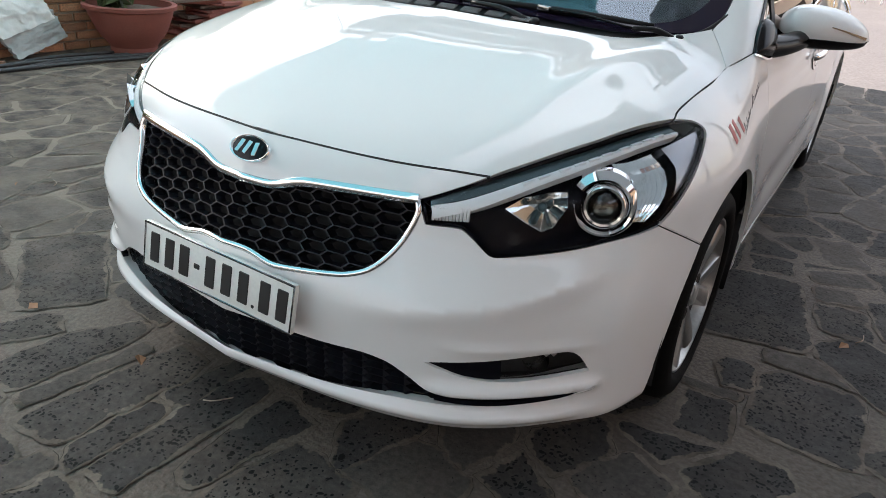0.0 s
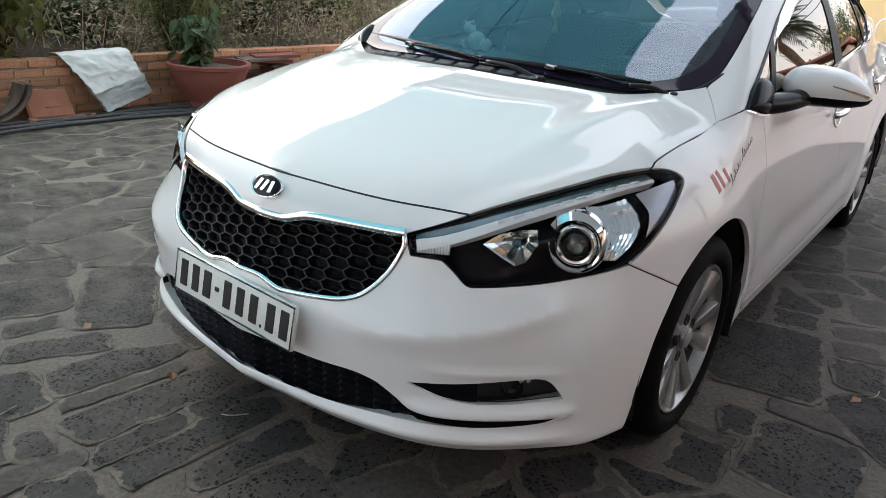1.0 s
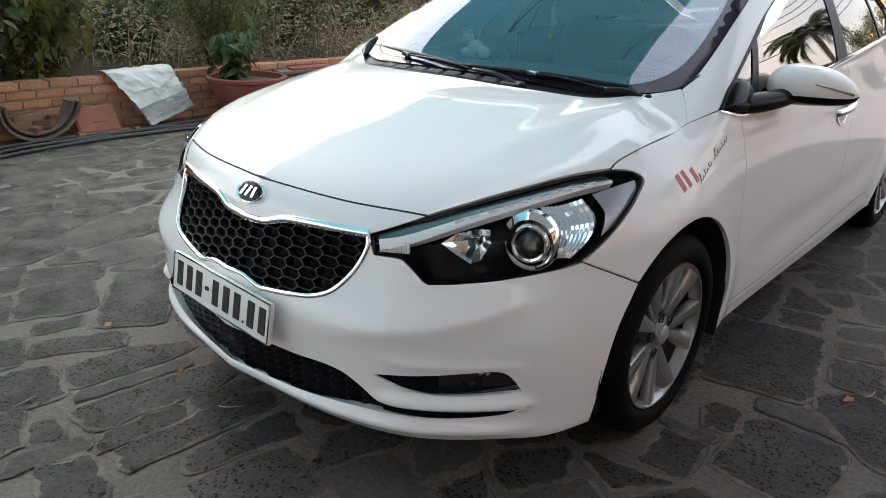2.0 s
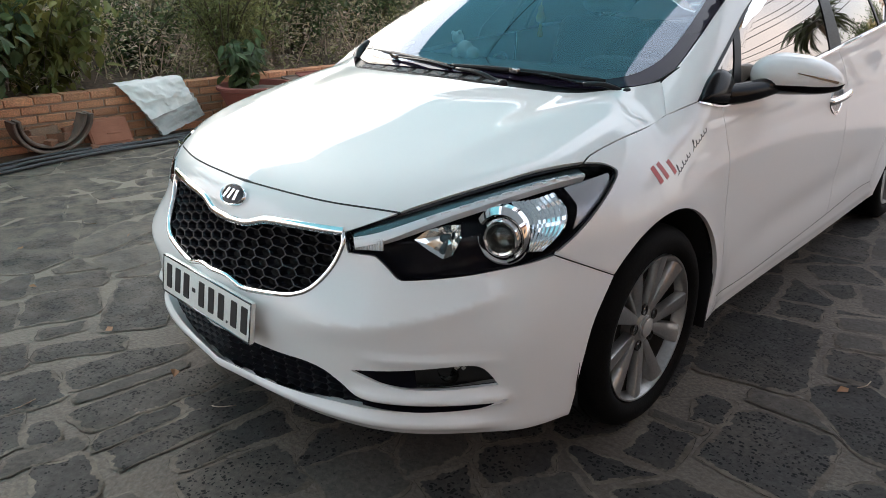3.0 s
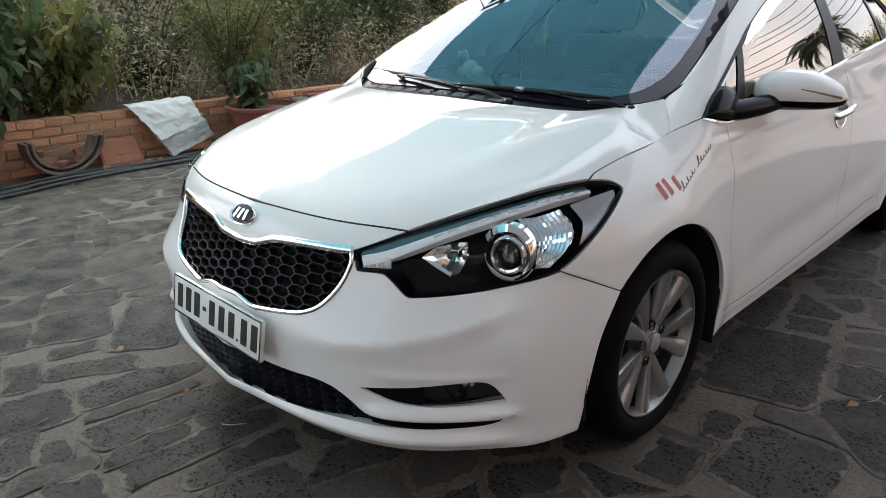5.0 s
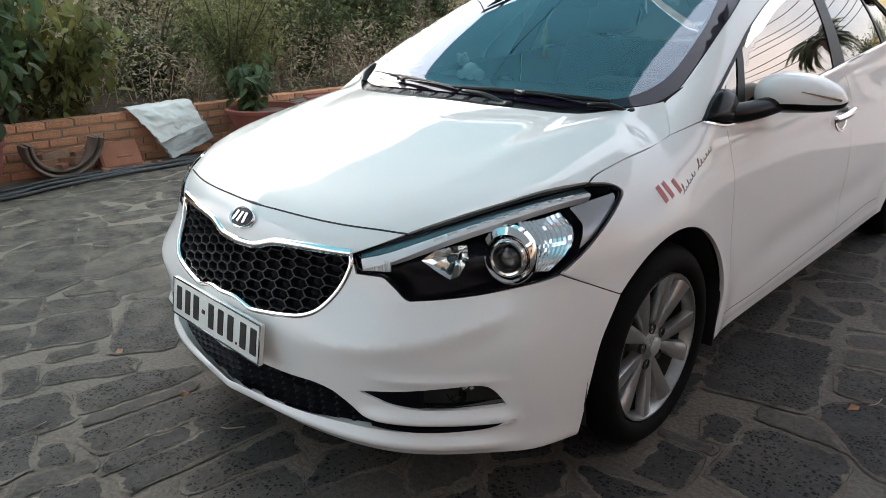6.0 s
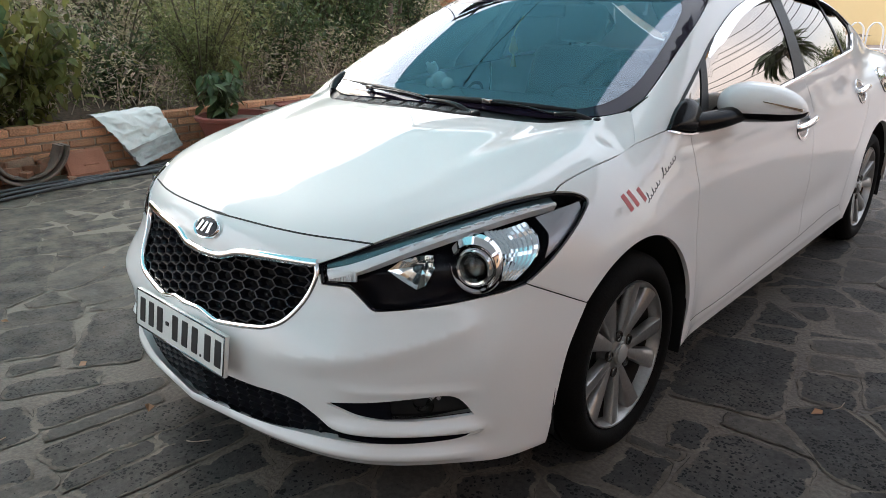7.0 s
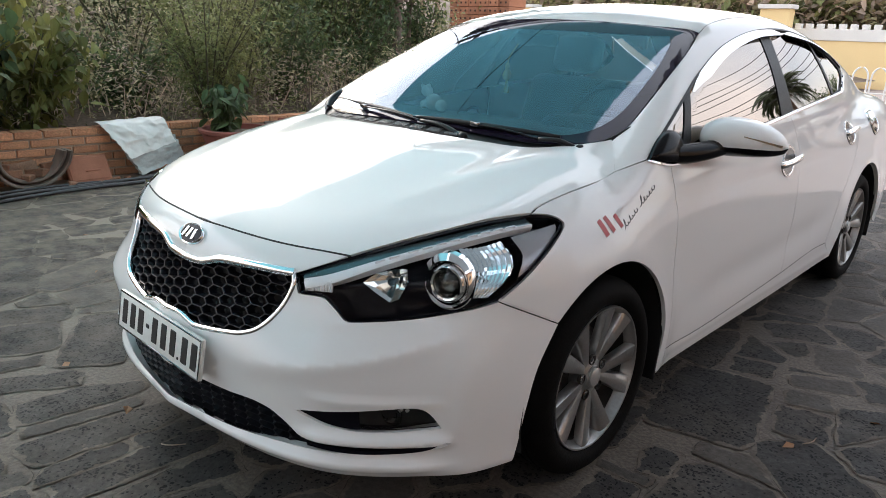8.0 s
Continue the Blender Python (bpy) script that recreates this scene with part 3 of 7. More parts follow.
ROOF_SEAM = [(0.612, 1.842, 1.298), (0.585, 2.0, 1.338), (0.562, 2.35, 1.370), (0.560, 2.8, 1.365), (0.570, 3.15, 1.31), (0.575, 3.30, 1.265)]
SCREEN_SIDE = [(0.694, 1.142, 0.962), (0.705, 1.24, 1.017), (0.682, 1.482, 1.141), (0.654, 1.667, 1.224), (0.612, 1.842, 1.298)]
REAR_GLASS_SIDE = [(0.575, 3.30, 1.265), (0.60, 3.6, 1.165), (0.60, 3.95, 1.045)]
panel("roof_rail", RAIL, loop(SCREEN_SIDE, ROOF_SEAM, [(0.575, 3.30, 1.265), (0.675, 3.46, 1.165)], back(DLO_TOP), [(0.812, 1.155, 0.919), (0.775, 1.031, 0.889)], back(HOOD_HEEL)[:0] + [(0.775, 1.031, 0.889), (0.735, 1.090, 0.925), (0.694, 1.142, 0.962)]), paint, car, mirror=True)
ROOF_FRONT = [(0.612, 1.842, 1.298), (0.432, 1.795, 1.322), (0.2, 1.772, 1.335), (0, 1.765, 1.338)]
ROOF_BACK = [(0.575, 3.30, 1.265), (0.3, 3.26, 1.34), (0, 3.24, 1.355)]
panel("roof", ROOF, loop(back(ROOF_FRONT), ROOF_SEAM, ROOF_BACK, back(flip(ROOF_BACK)), back(flip(ROOF_SEAM)), flip(ROOF_FRONT)), paint, car, step=0.03)
DECK_FRONT = [(0.60, 3.95, 1.045), (0.3, 3.98, 1.08), (0, 3.99, 1.09)]
panel("rear_window", Flat((0, -0.35, -0.94)), loop(back(ROOF_BACK), REAR_GLASS_SIDE, DECK_FRONT, back(flip(DECK_FRONT)), back(flip(REAR_GLASS_SIDE)), flip(ROOF_BACK)), screen_glass, car, step=0.05, lip=0)
panel("rear_quarter", Flat((-0.85, -0.25, -0.46)), loop(REAR_CUT, [(0.882, 3.03, 0.32), (0.88, 3.18, 0.22)], arc(3.585, 0.30, 0.365, 170, 10, n=12), [(0.88, 3.96, 0.3), (0.86, 4.15, 0.45), (0.83, 4.2, 0.75)], [(0.83, 4.2, 0.75), (0.74, 4.32, 0.95), (0.62, 4.35, 1.02)],
                                               [(0.62, 4.35, 1.02), (0.60, 3.95, 1.045)], back(REAR_GLASS_SIDE), [(0.575, 3.30, 1.265), (0.675, 3.46, 1.165)], DLO_BACK), paint, car, mirror=True, step=0.025)
panel("boot_lid", Flat((0, -0.6, -0.8)), loop(back(DECK_FRONT), [(0.60, 3.95, 1.045), (0.62, 4.35, 1.02)], [(0.62, 4.35, 1.02), (0.6, 4.45, 0.80)], [(0.6, 4.45, 0.80), (0, 4.55, 0.80), (-0.6, 4.45, 0.80)], [(-0.6, 4.45, 0.80), (-0.62, 4.35, 1.02)], [(-0.62, 4.35, 1.02), (-0.60, 3.95, 1.045)], flip(DECK_FRONT)), paint, car, step=0.04)


class Tail(Round):
    """Projection towards an upright axis inside the tail."""
    def uv(self, p):
        return np.stack([self.r * np.arctan2(p[..., 0], p[..., 1] - self.yc), p[..., 2]], -1)

    def rays(self, uv, ref):
        a = uv[:, 0] / self.r
        d = np.stack([-np.sin(a), -np.cos(a), 0 * a], -1)
        return np.stack([0 * a, 0 * a + self.yc, uv[:, 1]], -1) - 1.5 * d, d, 1.4


TAIL = Tail(3.6)
panel("rear_bumper", TAIL, loop([(0.83, 4.2, 0.75), (0.6, 4.45, 0.74), (0, 4.55, 0.74), (-0.6, 4.45, 0.74), (-0.83, 4.2, 0.75)], [(-0.83, 4.2, 0.75), (-0.86, 4.15, 0.45), (-0.88, 3.96, 0.3)], [(-0.88, 3.96, 0.3), (-0.8, 4.3, 0.22), (0, 4.5, 0.22), (0.8, 4.3, 0.22), (0.88, 3.96, 0.3)], [(0.88, 3.96, 0.3), (0.86, 4.15, 0.45), (0.83, 4.2, 0.75)]), paint, car, step=0.04)
panel("tail_lamp", TAIL, loop([(0.6, 4.45, 0.80), (0.6, 4.42, 0.93)], [(0.6, 4.42, 0.93), (0.74, 4.32, 0.95)], [(0.74, 4.32, 0.95), (0.83, 4.2, 0.76)], [(0.83, 4.2, 0.76), (0.6, 4.45, 0.76)]), lens_red, car, step=0.03, mirror=True)

# windscreen with its black border, side glass
SCREEN_FOOT = [(0.694, 1.150, 0.968), (0.62, 1.085, 0.955), (0.457, 1.005, 0.953), (0.26, 0.985, 0.953), (0, 0.978, 0.953)]
screen_edge = loop(back(SCREEN_FOOT), SCREEN_SIDE, ROOF_FRONT, back(flip(ROOF_FRONT)), back(flip(SCREEN_SIDE)), flip(SCREEN_FOOT), step=0.02)
pane = [(0, 1.015, 0.975), (0.30, 1.025, 0.975), (0.55, 1.09, 0.98), (0.645, 1.22, 1.03), (0.635, 1.45, 1.14), (0.59, 1.66, 1.235), (0.550, 1.740, 1.272)]
pane_top = [(0.550, 1.740, 1.272), (0.40, 1.695, 1.282), (0.2, 1.665, 1.290), (0, 1.655, 1.294)]
pane_edge = loop(pane, pane_top, back(flip(pane_top)), back(flip(pane)), step=0.02)
border = panel("windscreen", SCREEN, screen_edge, frit, car, [pane_edge], step=0.03, lip=0.005, label="blue-green tinted windscreen with a black border")[0]
panel("pane", SCREEN, pane_edge, screen_glass, border, step=0.03, lip=0, gap=0.0)
GLASS = Flat((-0.85, 0, -0.53))
glass_front = loop([(0.747, 1.535, 1.104), (0.715, 1.67, 1.160), (0.668, 1.94, 1.247), (0.640, 2.20, 1.292), (0.630, 2.37, 1.305)], [(0.630, 2.37, 1.305), (0.72, 2.33, 1.15), (0.822, 2.275, 0.985)], [(0.822, 2.275, 0.985), (0.826, 2.0, 0.965), (0.828, 1.6, 0.928), (0.828, 1.42, 0.918)], [(0.828, 1.42, 0.918), (0.747, 1.535, 1.104)])
glass_rear = loop([(0.625, 2.50, 1.317), (0.612, 2.75, 1.320), (0.620, 3.02, 1.287)], [(0.620, 3.02, 1.287), (0.70, 3.06, 1.17), (0.775, 3.09, 1.048)], [(0.775, 3.09, 1.048), (0.80, 2.8, 1.030), (0.816, 2.43, 1.002)], [(0.816, 2.43, 1.002), (0.72, 2.45, 1.16), (0.625, 2.50, 1.317)])
glass_corner = loop([(0.620, 3.06, 1.282), (0.642, 3.28, 1.222), (0.672, 3.42, 1.160)], [(0.672, 3.42, 1.160), (0.705, 3.41, 1.115), (0.75, 3.30, 1.075), (0.770, 3.13, 1.053)], [(0.770, 3.13, 1.053), (0.70, 3.095, 1.17), (0.620, 3.06, 1.282)])
glass_nose = loop([(0.795, 1.270, 0.980), (0.747, 1.490, 1.098)], [(0.747, 1.490, 1.098), (0.816, 1.385, 0.955)], [(0.816, 1.385, 0.955), (0.795, 1.270, 0.980)])
frame_edge = loop(DLO_TOP, DLO_BACK, back(BELT_2), back(BELT_1), [(0.836, 1.275, 0.893), (0.812, 1.155, 0.919)])
panel("window_frame", GLASS, frame_edge, black_plastic, car, [glass_front[::-1], glass_rear[::-1], glass_corner[::-1], glass_nose[::-1]], mirror=True, step=0.02, gap=0.001, sink=0.004, label="black window frame")
for g in (glass_front, glass_rear, glass_corner):
    panel("side_window", GLASS, g, side_glass, car, mirror=True, step=0.03, gap=0.0, lip=0, sink=0.007, label="dark mirror-tinted side window")
panel("corner_window", GLASS, glass_nose, side_glass, car, mirror=True, step=0.03, gap=0.0, lip=0, sink=0.007)

# chrome belt strips and rain visors over the side windows
p, n = on_body(SIDE, smooth_line(BELT_1[1:], 0.03))
strip("belt_strip", p, n, [(-0.004, 0.0), (-0.004, 0.006), (0.002, 0.009), (0.010, 0.007), (0.012, 0.0)], chrome, car, mirror=True, label="chrome belt strip")
p, n = on_body(SIDE, smooth_line(BELT_2 + [DLO_BACK[-2], DLO_BACK[-3]], 0.03))
strip("belt_strip", p, n, [(-0.004, 0.0), (-0.004, 0.006), (0.002, 0.009), (0.010, 0.007), (0.012, 0.0)], chrome, car, mirror=True, label="chrome belt strip")


def lowered(points, by):
    return [(x + by * 0.55, y, z - by) for x, y, z in points]


visor_line = smooth_line([(0.739, 1.545, 1.118)] + DLO_TOP[3:7], 0.03)
p, n = on_body(GLASS, lowered(visor_line, 0.017))
strip("rain_visor", p, n, [(0.019, -0.002), (0.019, 0.004), (0.004, 0.010), (-0.012, 0.016), (-0.020, 0.015), (-0.014, 0.012), (0.004, 0.006)], chrome, car, mirror=True, label="chrome-faced window rain visor", taper=lambda t: np.clip(0.2 + 7 * np.minimum(t, 1 - t), 0, 1))
visor_line = smooth_line(DLO_TOP[6:9], 0.03)
p, n = on_body(GLASS, lowered(visor_line, 0.020))
strip("rain_visor", p, n, [(0.019, -0.002), (0.019, 0.004), (0.004, 0.010), (-0.012, 0.016), (-0.020, 0.015), (-0.014, 0.012), (0.004, 0.006)], chrome, car, mirror=True, label="chrome-faced window rain visor", taper=lambda t: np.clip(0.2 + 7 * np.minimum(t, 1 - t), 0, 1))
p, n = on_body(GLASS, smooth_line(DLO_TOP, 0.03))
strip("window_seal", p, n, [(-0.006, -0.002), (-0.006, 0.004), (0.003, 0.004), (0.003, -0.002)], black_plastic, car, mirror=True)

# radiator grille: honeycomb, chrome surround
ring, ring_n = on_body(FRONT, grille_edge)


def honeycomb(name, edge, cx, cz, wall, sink, deep, material, parent):
    """Flattened hexagon cells whose walls share an outline, sunk under the surface."""
    uv_edge = FRONT.uv(edge)
    lo, hi = uv_edge.min(0), uv_edge.max(0)
    cells, v, f = [], [], []
    for i in range(int(lo[0] / cx) - 1, int(hi[0] / cx) + 2):
        for j in range(int(lo[1] / cz) - 1, int(hi[1] / cz) + 2):
            c = np.array([i * cx, (j + 0.5 * (i % 2)) * cz])
            if inside(c[None], uv_edge)[0] or near(c[None], uv_edge, cx * 0.5)[0]:
                cells.append(c)
    a, w, h = cx * 0.36, cx * 0.64, cz / 2
    shape = np.array([(w, 0), (a, h), (-a, h), (-w, 0), (-a, -h), (a, -h)])
    for c in cells:
        # each cell narrows inwards and upwards, which leaves a broad ledge below
        rings = [(c + shape * k + np.array([0, up * cz]), d) for k, up, d in ((1.0, 0.0, 0.0), (1 - wall, 0.0, 0.0), (1 - wall * 1.8, 0.05, -0.004), (0.64, 0.14, -deep))]
        uv = np.vstack([r for r, _ in rings])
        ref = edge
        o, dr, far = FRONT.rays(uv, ref)
        p = land(o, dr, far)
        n = slope_of(p)
        depth = np.repeat([sink - d for _, d in rings], 6)
        p = p - n * depth[:, None]
        k0 = len(v)
        v += p.tolist()
        for r in range(3):
            f += [(k0 + r * 6 + q, k0 + r * 6 + (q + 1) % 6, k0 + r * 6 + 6 + (q + 1) % 6, k0 + r * 6 + 6 + q) for q in range(6)]
    return link(name, v, f, material, parent, smooth=False)


grille = panel("grille", FRONT, grille_edge, matt_black, car, step=0.03, sink=0.055, gap=-0.01, lip=0, label="black honeycomb radiator grille")[0]
honeycomb("honeycomb", grille_edge[::-1], 0.0510, 0.0238, 0.07, 0.012, 0.018, grille_black, grille)
strip("chrome_surround", ring, ring_n, [(-0.003, -0.030), (-0.004, 0.000), (0.000, 0.004), (0.006, 0.0045), (0.010, 0.001), (0.011, -0.018)], chrome, grille, closed=True, label="polished chrome surround", sharp=60)
top_p, top_n = on_body(FRONT, smooth_line(back(flip(GRILLE_TOP))[:-1] + GRILLE_TOP, 0.012))
strip("chrome_bar", top_p, top_n, [(-0.0075, -0.020), (-0.0075, 0.004), (-0.005, 0.0065), (0.008, 0.0072), (0.011, 0.004), (0.012, -0.018)], chrome, grille, label="polished chrome bar", sharp=60)
intake = panel("lower_intake", FRONT, slot_edge, matt_black, car, step=0.04, sink=0.060, gap=-0.01, lip=0, label="black lower air intake")[0]
honeycomb("honeycomb", slot_edge[::-1], 0.044, 0.0190, 0.07, 0.020, 0.014, grille_black, intake)

# black strip lies over the narrow slot as its painted-in shade
for side in (1, -1):
    p, n = on_body(FRONT, smooth_line([(0.52 * side, 0.106, 0.268), (0.605 * side, 0.156, 0.2625), (0.672 * side, 0.212, 0.264), (0.743 * side, 0.288, 0.272), (0.785 * side, 0.335, 0.290)], 0.012))
    strip("slot_liner", p, n, [(-0.0065, -0.012), (-0.0065, 0.0030), (0.0055, 0.0030), (0.0055, -0.012)], lamp_black, intake, taper=lambda t: np.clip(0.45 + 3.0 * (1 - t), 0, 1))

# round badge on the nose
badge_p, badge_n = on_body(FRONT, [(0.0, 0.098, 0.698)])
bq = Vector((0, 0, 1)).rotation_difference(Vector(badge_n[0])).to_matrix().to_4x4()
bm_frame = Matrix.Translation(Vector(badge_p[0])) @ bq


def oval(profile, sx, sz, frame_m, steps=40):
    v, f = [], []
    n_ = len(profile)
    for i in range(steps):
        t = 2 * math.pi * i / steps
        for r, h in profile:
            v.append(frame_m @ Vector((r * sx * math.cos(t), r * sz * math.sin(t), h)))
        f += [(i * n_ + j, (i + 1) % steps * n_ + j, (i + 1) % steps * n_ + j + 1, i * n_ + j + 1) for j in range(n_ - 1)]
    return v, f


badge = link("badge", *oval([(1.0, -0.006), (1.0, 0.004), (0.96, 0.007), (0.90, 0.006), (0.86, 0.003)], 0.058, 0.031, bm_frame), chrome, car, "oval chrome badge with a dark centre", sharp=60)
link("centre", *oval([(0.87, 0.003), (0.5, 0.0055), (0.001, 0.006)], 0.058, 0.031, bm_frame), mirror_black, badge)
for bx, slant in ((-0.026, 0.2), (-0.004, 0.2), (0.020, -0.1)):
    b = bmesh.new()
    box(b, (-0.006, -0.016, 0.004), (0.006, 0.016, 0.008), 0.001, 1, bm_frame @ Matrix.Translation((bx, 0, 0)) @ Matrix.Rotation(-slant, 4, "Z"))
    part("mark", b, chrome, badge)

# number plate with plain bars
plate_m = Matrix.Translation((0.0, -0.014, 0.434)) @ Matrix.Rotation(radians(-9), 4, "X") @ Matrix.Rotation(radians(1.2), 4, "Y")
b = bmesh.new()
box(b, (-0.237, -0.004, -0.057), (0.237, 0.010, 0.057), 0.004, 2, plate_m)
plate = part("number_plate", b, plate_white, car, "white number plate with plain dark bars")
for nm, lo, hi in (("rim", (-0.237, -0.0062, 0.0515), (0.237, -0.0035, 0.0565)), ("rim", (-0.237, -0.0062, -0.0565), (0.237, -0.0035, -0.0515)), ("rim", (-0.2365, -0.0062, -0.0515), (-0.2325, -0.0035, 0.0515)), ("rim", (0.2325, -0.0062, -0.0515), (0.2365, -0.0035, 0.0515))):
    b = bmesh.new()
    box(b, lo, hi, 0.001, 1, plate_m)
    part(nm, b, dark_chrome, plate)
for k, (cx, w, z0, z1) in enumerate([(-0.198, 0.030, -0.036, 0.036), (-0.147, 0.030, -0.036, 0.036), (-0.097, 0.032, -0.036, 0.036), (-0.055, 0.018, -0.006, 0.006), (-0.012, 0.030, -0.036, 0.036), (0.040, 0.030, -0.036, 0.036), (0.092, 0.030, -0.036, 0.036), (0.124, 0.008, -0.036, -0.028), (0.156, 0.030, -0.036, 0.036), (0.206, 0.030, -0.036, 0.036)]):
    b = bmesh.new()
    box(b, (cx - w / 2, -0.0055, z0), (cx + w / 2, -0.003, z1), 0.002, 1, plate_m)
    part("bar", b, plate_black, plate)

# headlights
lamp_edge = loop(LAMP_INNER, LAMP_TOP, LAMP_TIP, LAMP_FOOT, LAMP_NOTCH, [(0.446, 0.139, 0.636), (0.418, 0.157, 0.679)], step=0.010)
LAMP = Flat((-0.55, 0.75, -0.36))


def under(points, depth, way=None):
    p_, n_ = on_body(way or LAMP, points)
    return p_ - n_ * depth


def headlight(side):
    s = np.array([side, 1, 1])
    def add(name, v, f, material, parent, label="", sharp=45):
        v = np.array([tuple(q) for q in v]) * s
        return link(name, v, [t[::-1] for t in f] if side < 0 else f, material, parent, label, sharp=sharp)
    p_, n_, f_, rim = skin(LAMP, lamp_edge, step=0.014, gap=0.0025)
    f_ = [tuple(t) for t in f_]
    # the shell: walls round the rim down to a dark floor
    lamp = add("headlight", np.vstack([p_ - n_ * 0.001, p_ - n_ * 0.055]), [(i, j, j + len(p_), i + len(p_)) for i, j in rim] + [tuple(i + len(p_) for i in t) for t in f_], lamp_black, car, "clear-covered headlight with projector lens and black interior")
    p2, n2, f2, rim2 = skin(LAMP, lamp_edge, step=0.014, gap=0.0025)
    v = np.vstack([p2 + n2 * 0.001]) * s
    link("cover", v, [tuple(t[::-1]) if side < 0 else tuple(t) for t in f2], lens_clear, lamp, "clear cover", n2 * s)
    # dark border band under the cover
    lp, ln = on_body(LAMP, lamp_edge)
    t_ = np.roll(lp, -1, 0) - np.roll(lp, 1, 0)
    t_ /= np.linalg.norm(t_, axis=1, keepdims=True)
    a_ = np.cross(ln, t_)
    if np.mean(np.sum(a_ * (lp.mean(0) - lp), 1)) < 0:
        a_ = -a_
    q0, q1 = lp - ln * 0.002 + a_ * 0.002, lp - ln * 0.006 + a_ * 0.007
    k = len(lp)
    add("border", np.vstack([q0, q1]), [(i, (i + 1) % k, (i + 1) % k + k, i + k) for i in range(k)], lamp_black, lamp)
    # light guide along the top edge
    guide = [(0.452, 0.150, 0.661), (0.515, 0.19, 0.684), (0.605, 0.298, 0.731), (0.68, 0.417, 0.765), (0.735, 0.545, 0.787), (0.775, 0.640, 0.798)]
    g, gn = on_body(LAMP, smooth_line(guide, 0.012))
    tt = np.gradient(g, axis=0)
    tt /= np.linalg.norm(tt, axis=1, keepdims=True)
    ac = np.cross(gn, tt)
    wide = np.interp(np.linspace(0, 1, len(g)), [0, 0.12, 0.6, 1], [0.013, 0.012, 0.0075, 0.005])[:, None]
    m = len(g)
    grid_f = lambda rows: [(r * m + i, r * m + i + 1, (r + 1) * m + i + 1, (r + 1) * m + i) for r in range(rows - 1) for i in range(m - 1)]
    rows = [g - gn * 0.030 + ac * wide * 1.1, g - gn * 0.009 + ac * wide, g - gn * 0.006, g - gn * 0.009 - ac * wide, g - gn * 0.030 - ac * wide * 1.2]
    add("light_guide", np.vstack(rows), grid_f(5), lamp_white, lamp, "white light guide")
    # band above the guide, with a reflected teal painted in
    rows = [g - gn * 0.016 + ac * (wide * 1.1 + 0.023), g - gn * 0.010 + ac * wide * 1.12]
    add("upper_band", np.vstack(rows), grid_f(2), lamp_teal, lamp)
    for q in range(10 if side > 0 else 0):
        i = int((0.34 + 0.062 * q) * m)
        c = g[i] - gn[i] * 0.008 + ac[i] * 0.004
        b = bmesh.new()
        box(b, (-0.004, -0.013, -0.0035), (0.004, 0.013, 0.0035), 0.001, 1, Matrix.Translation(Vector(c * s)) @ Matrix.Rotation(radians(-32 * side), 4, "Z") @ Matrix.Rotation(radians(12), 4, "X"))
        part("led_cell", b, lamp_white, lamp)
    # ribbed turn signal at the inner corner
    for q in range(11 if side > 0 else 0):
        w = q / 10
        c = under([(0.452 + 0.066 * w, 0.152 + 0.028 * w, 0.658 + 0.006 * w)], 0.014)[0] * s
        b = bmesh.new()
        box(b, (-0.0032, -0.004, -0.015), (0.0032, 0.004, 0.015), 0.0025, 2, Matrix.Translation(Vector(c)) @ Matrix.Rotation(radians(22 * side), 4, "Z"))
        part("reflector_rib", b, lamp_white, lamp)
    # main projector: chrome ring, hood and glass ball
    eye_ = Vector(under([(0.742, 0.366, 0.690)], 0.026)[0] * s)
    aim = Vector((0.34 * side, -1, 0.10))
    add_r = lambda name, prof, at, mat_, lab="": link(name, *lathe(prof, at, aim, 48), mat_, lamp, lab, sharp=35)
    add_r("projector_ring", [(0.032, -0.012), (0.033, 0.006), (0.036, 0.012), (0.041, 0.013), (0.046, 0.009), (0.049, 0.0), (0.049, -0.02)], eye_, chrome, "chrome projector ring")
    add_r("projector_lens", [(0.0325, 0.000), (0.030, 0.008), (0.024, 0.014), (0.014, 0.018), (0.005, 0.0195), (0.0, 0.0196)], eye_, lens_ball, "glass projector lens")
    add_r("projector_bowl", [(0.033, 0.004), (0.028, -0.008), (0.015, -0.014), (0.0, -0.016)], eye_, dark_chrome)
    # open chrome shroud round the projector, widest above and outside
    v, f = [], []
    qm = Vector((0, 0, 1)).rotation_difference(aim.normalized()).to_matrix()
    e1 = Vector((side, 0.34 * 1.0, 0)).normalized()
    e2 = aim.normalized().cross(e1) * (-side)
    if e2.z < 0:
        e2 = -e2
    for i in range(33):
        t = radians(-70 + 220 * i / 32)
        grow = 1.0 + 0.18 * max(0, math.sin(t - 0.2))
        for r, d in ((0.050, -0.006), (0.053, 0.010), (0.058, 0.013), (0.064 * grow, 0.004), (0.067 * grow, -0.014)):
            v.append(eye_ + (e1 * math.cos(t) + e2 * math.sin(t)) * r + aim.normalized() * d)
        if i:
            f += [((i - 1) * 5 + j, i * 5 + j, i * 5 + j + 1, (i - 1) * 5 + j + 1) for j in range(4)]
    if side > 0:
        link("projector_shroud", v, f, chrome, lamp, "chrome shroud", sharp=40)
    v, f = [], []
    for i in range(21):
        t = radians(185 + 150 * i / 20)
        for r, d in ((0.054, -0.006), (0.058, 0.003), (0.064, -0.004)):
            v.append(eye_ + (e1 * math.cos(t) + e2 * math.sin(t)) * r * 1.05 + aim.normalized() * d)
        if i:
            f += [((i - 1) * 3 + j, i * 3 + j, i * 3 + j + 1, (i - 1) * 3 + j + 1) for j in range(2)]
    link("projector_lip", v, f, lamp_white, lamp, sharp=60)
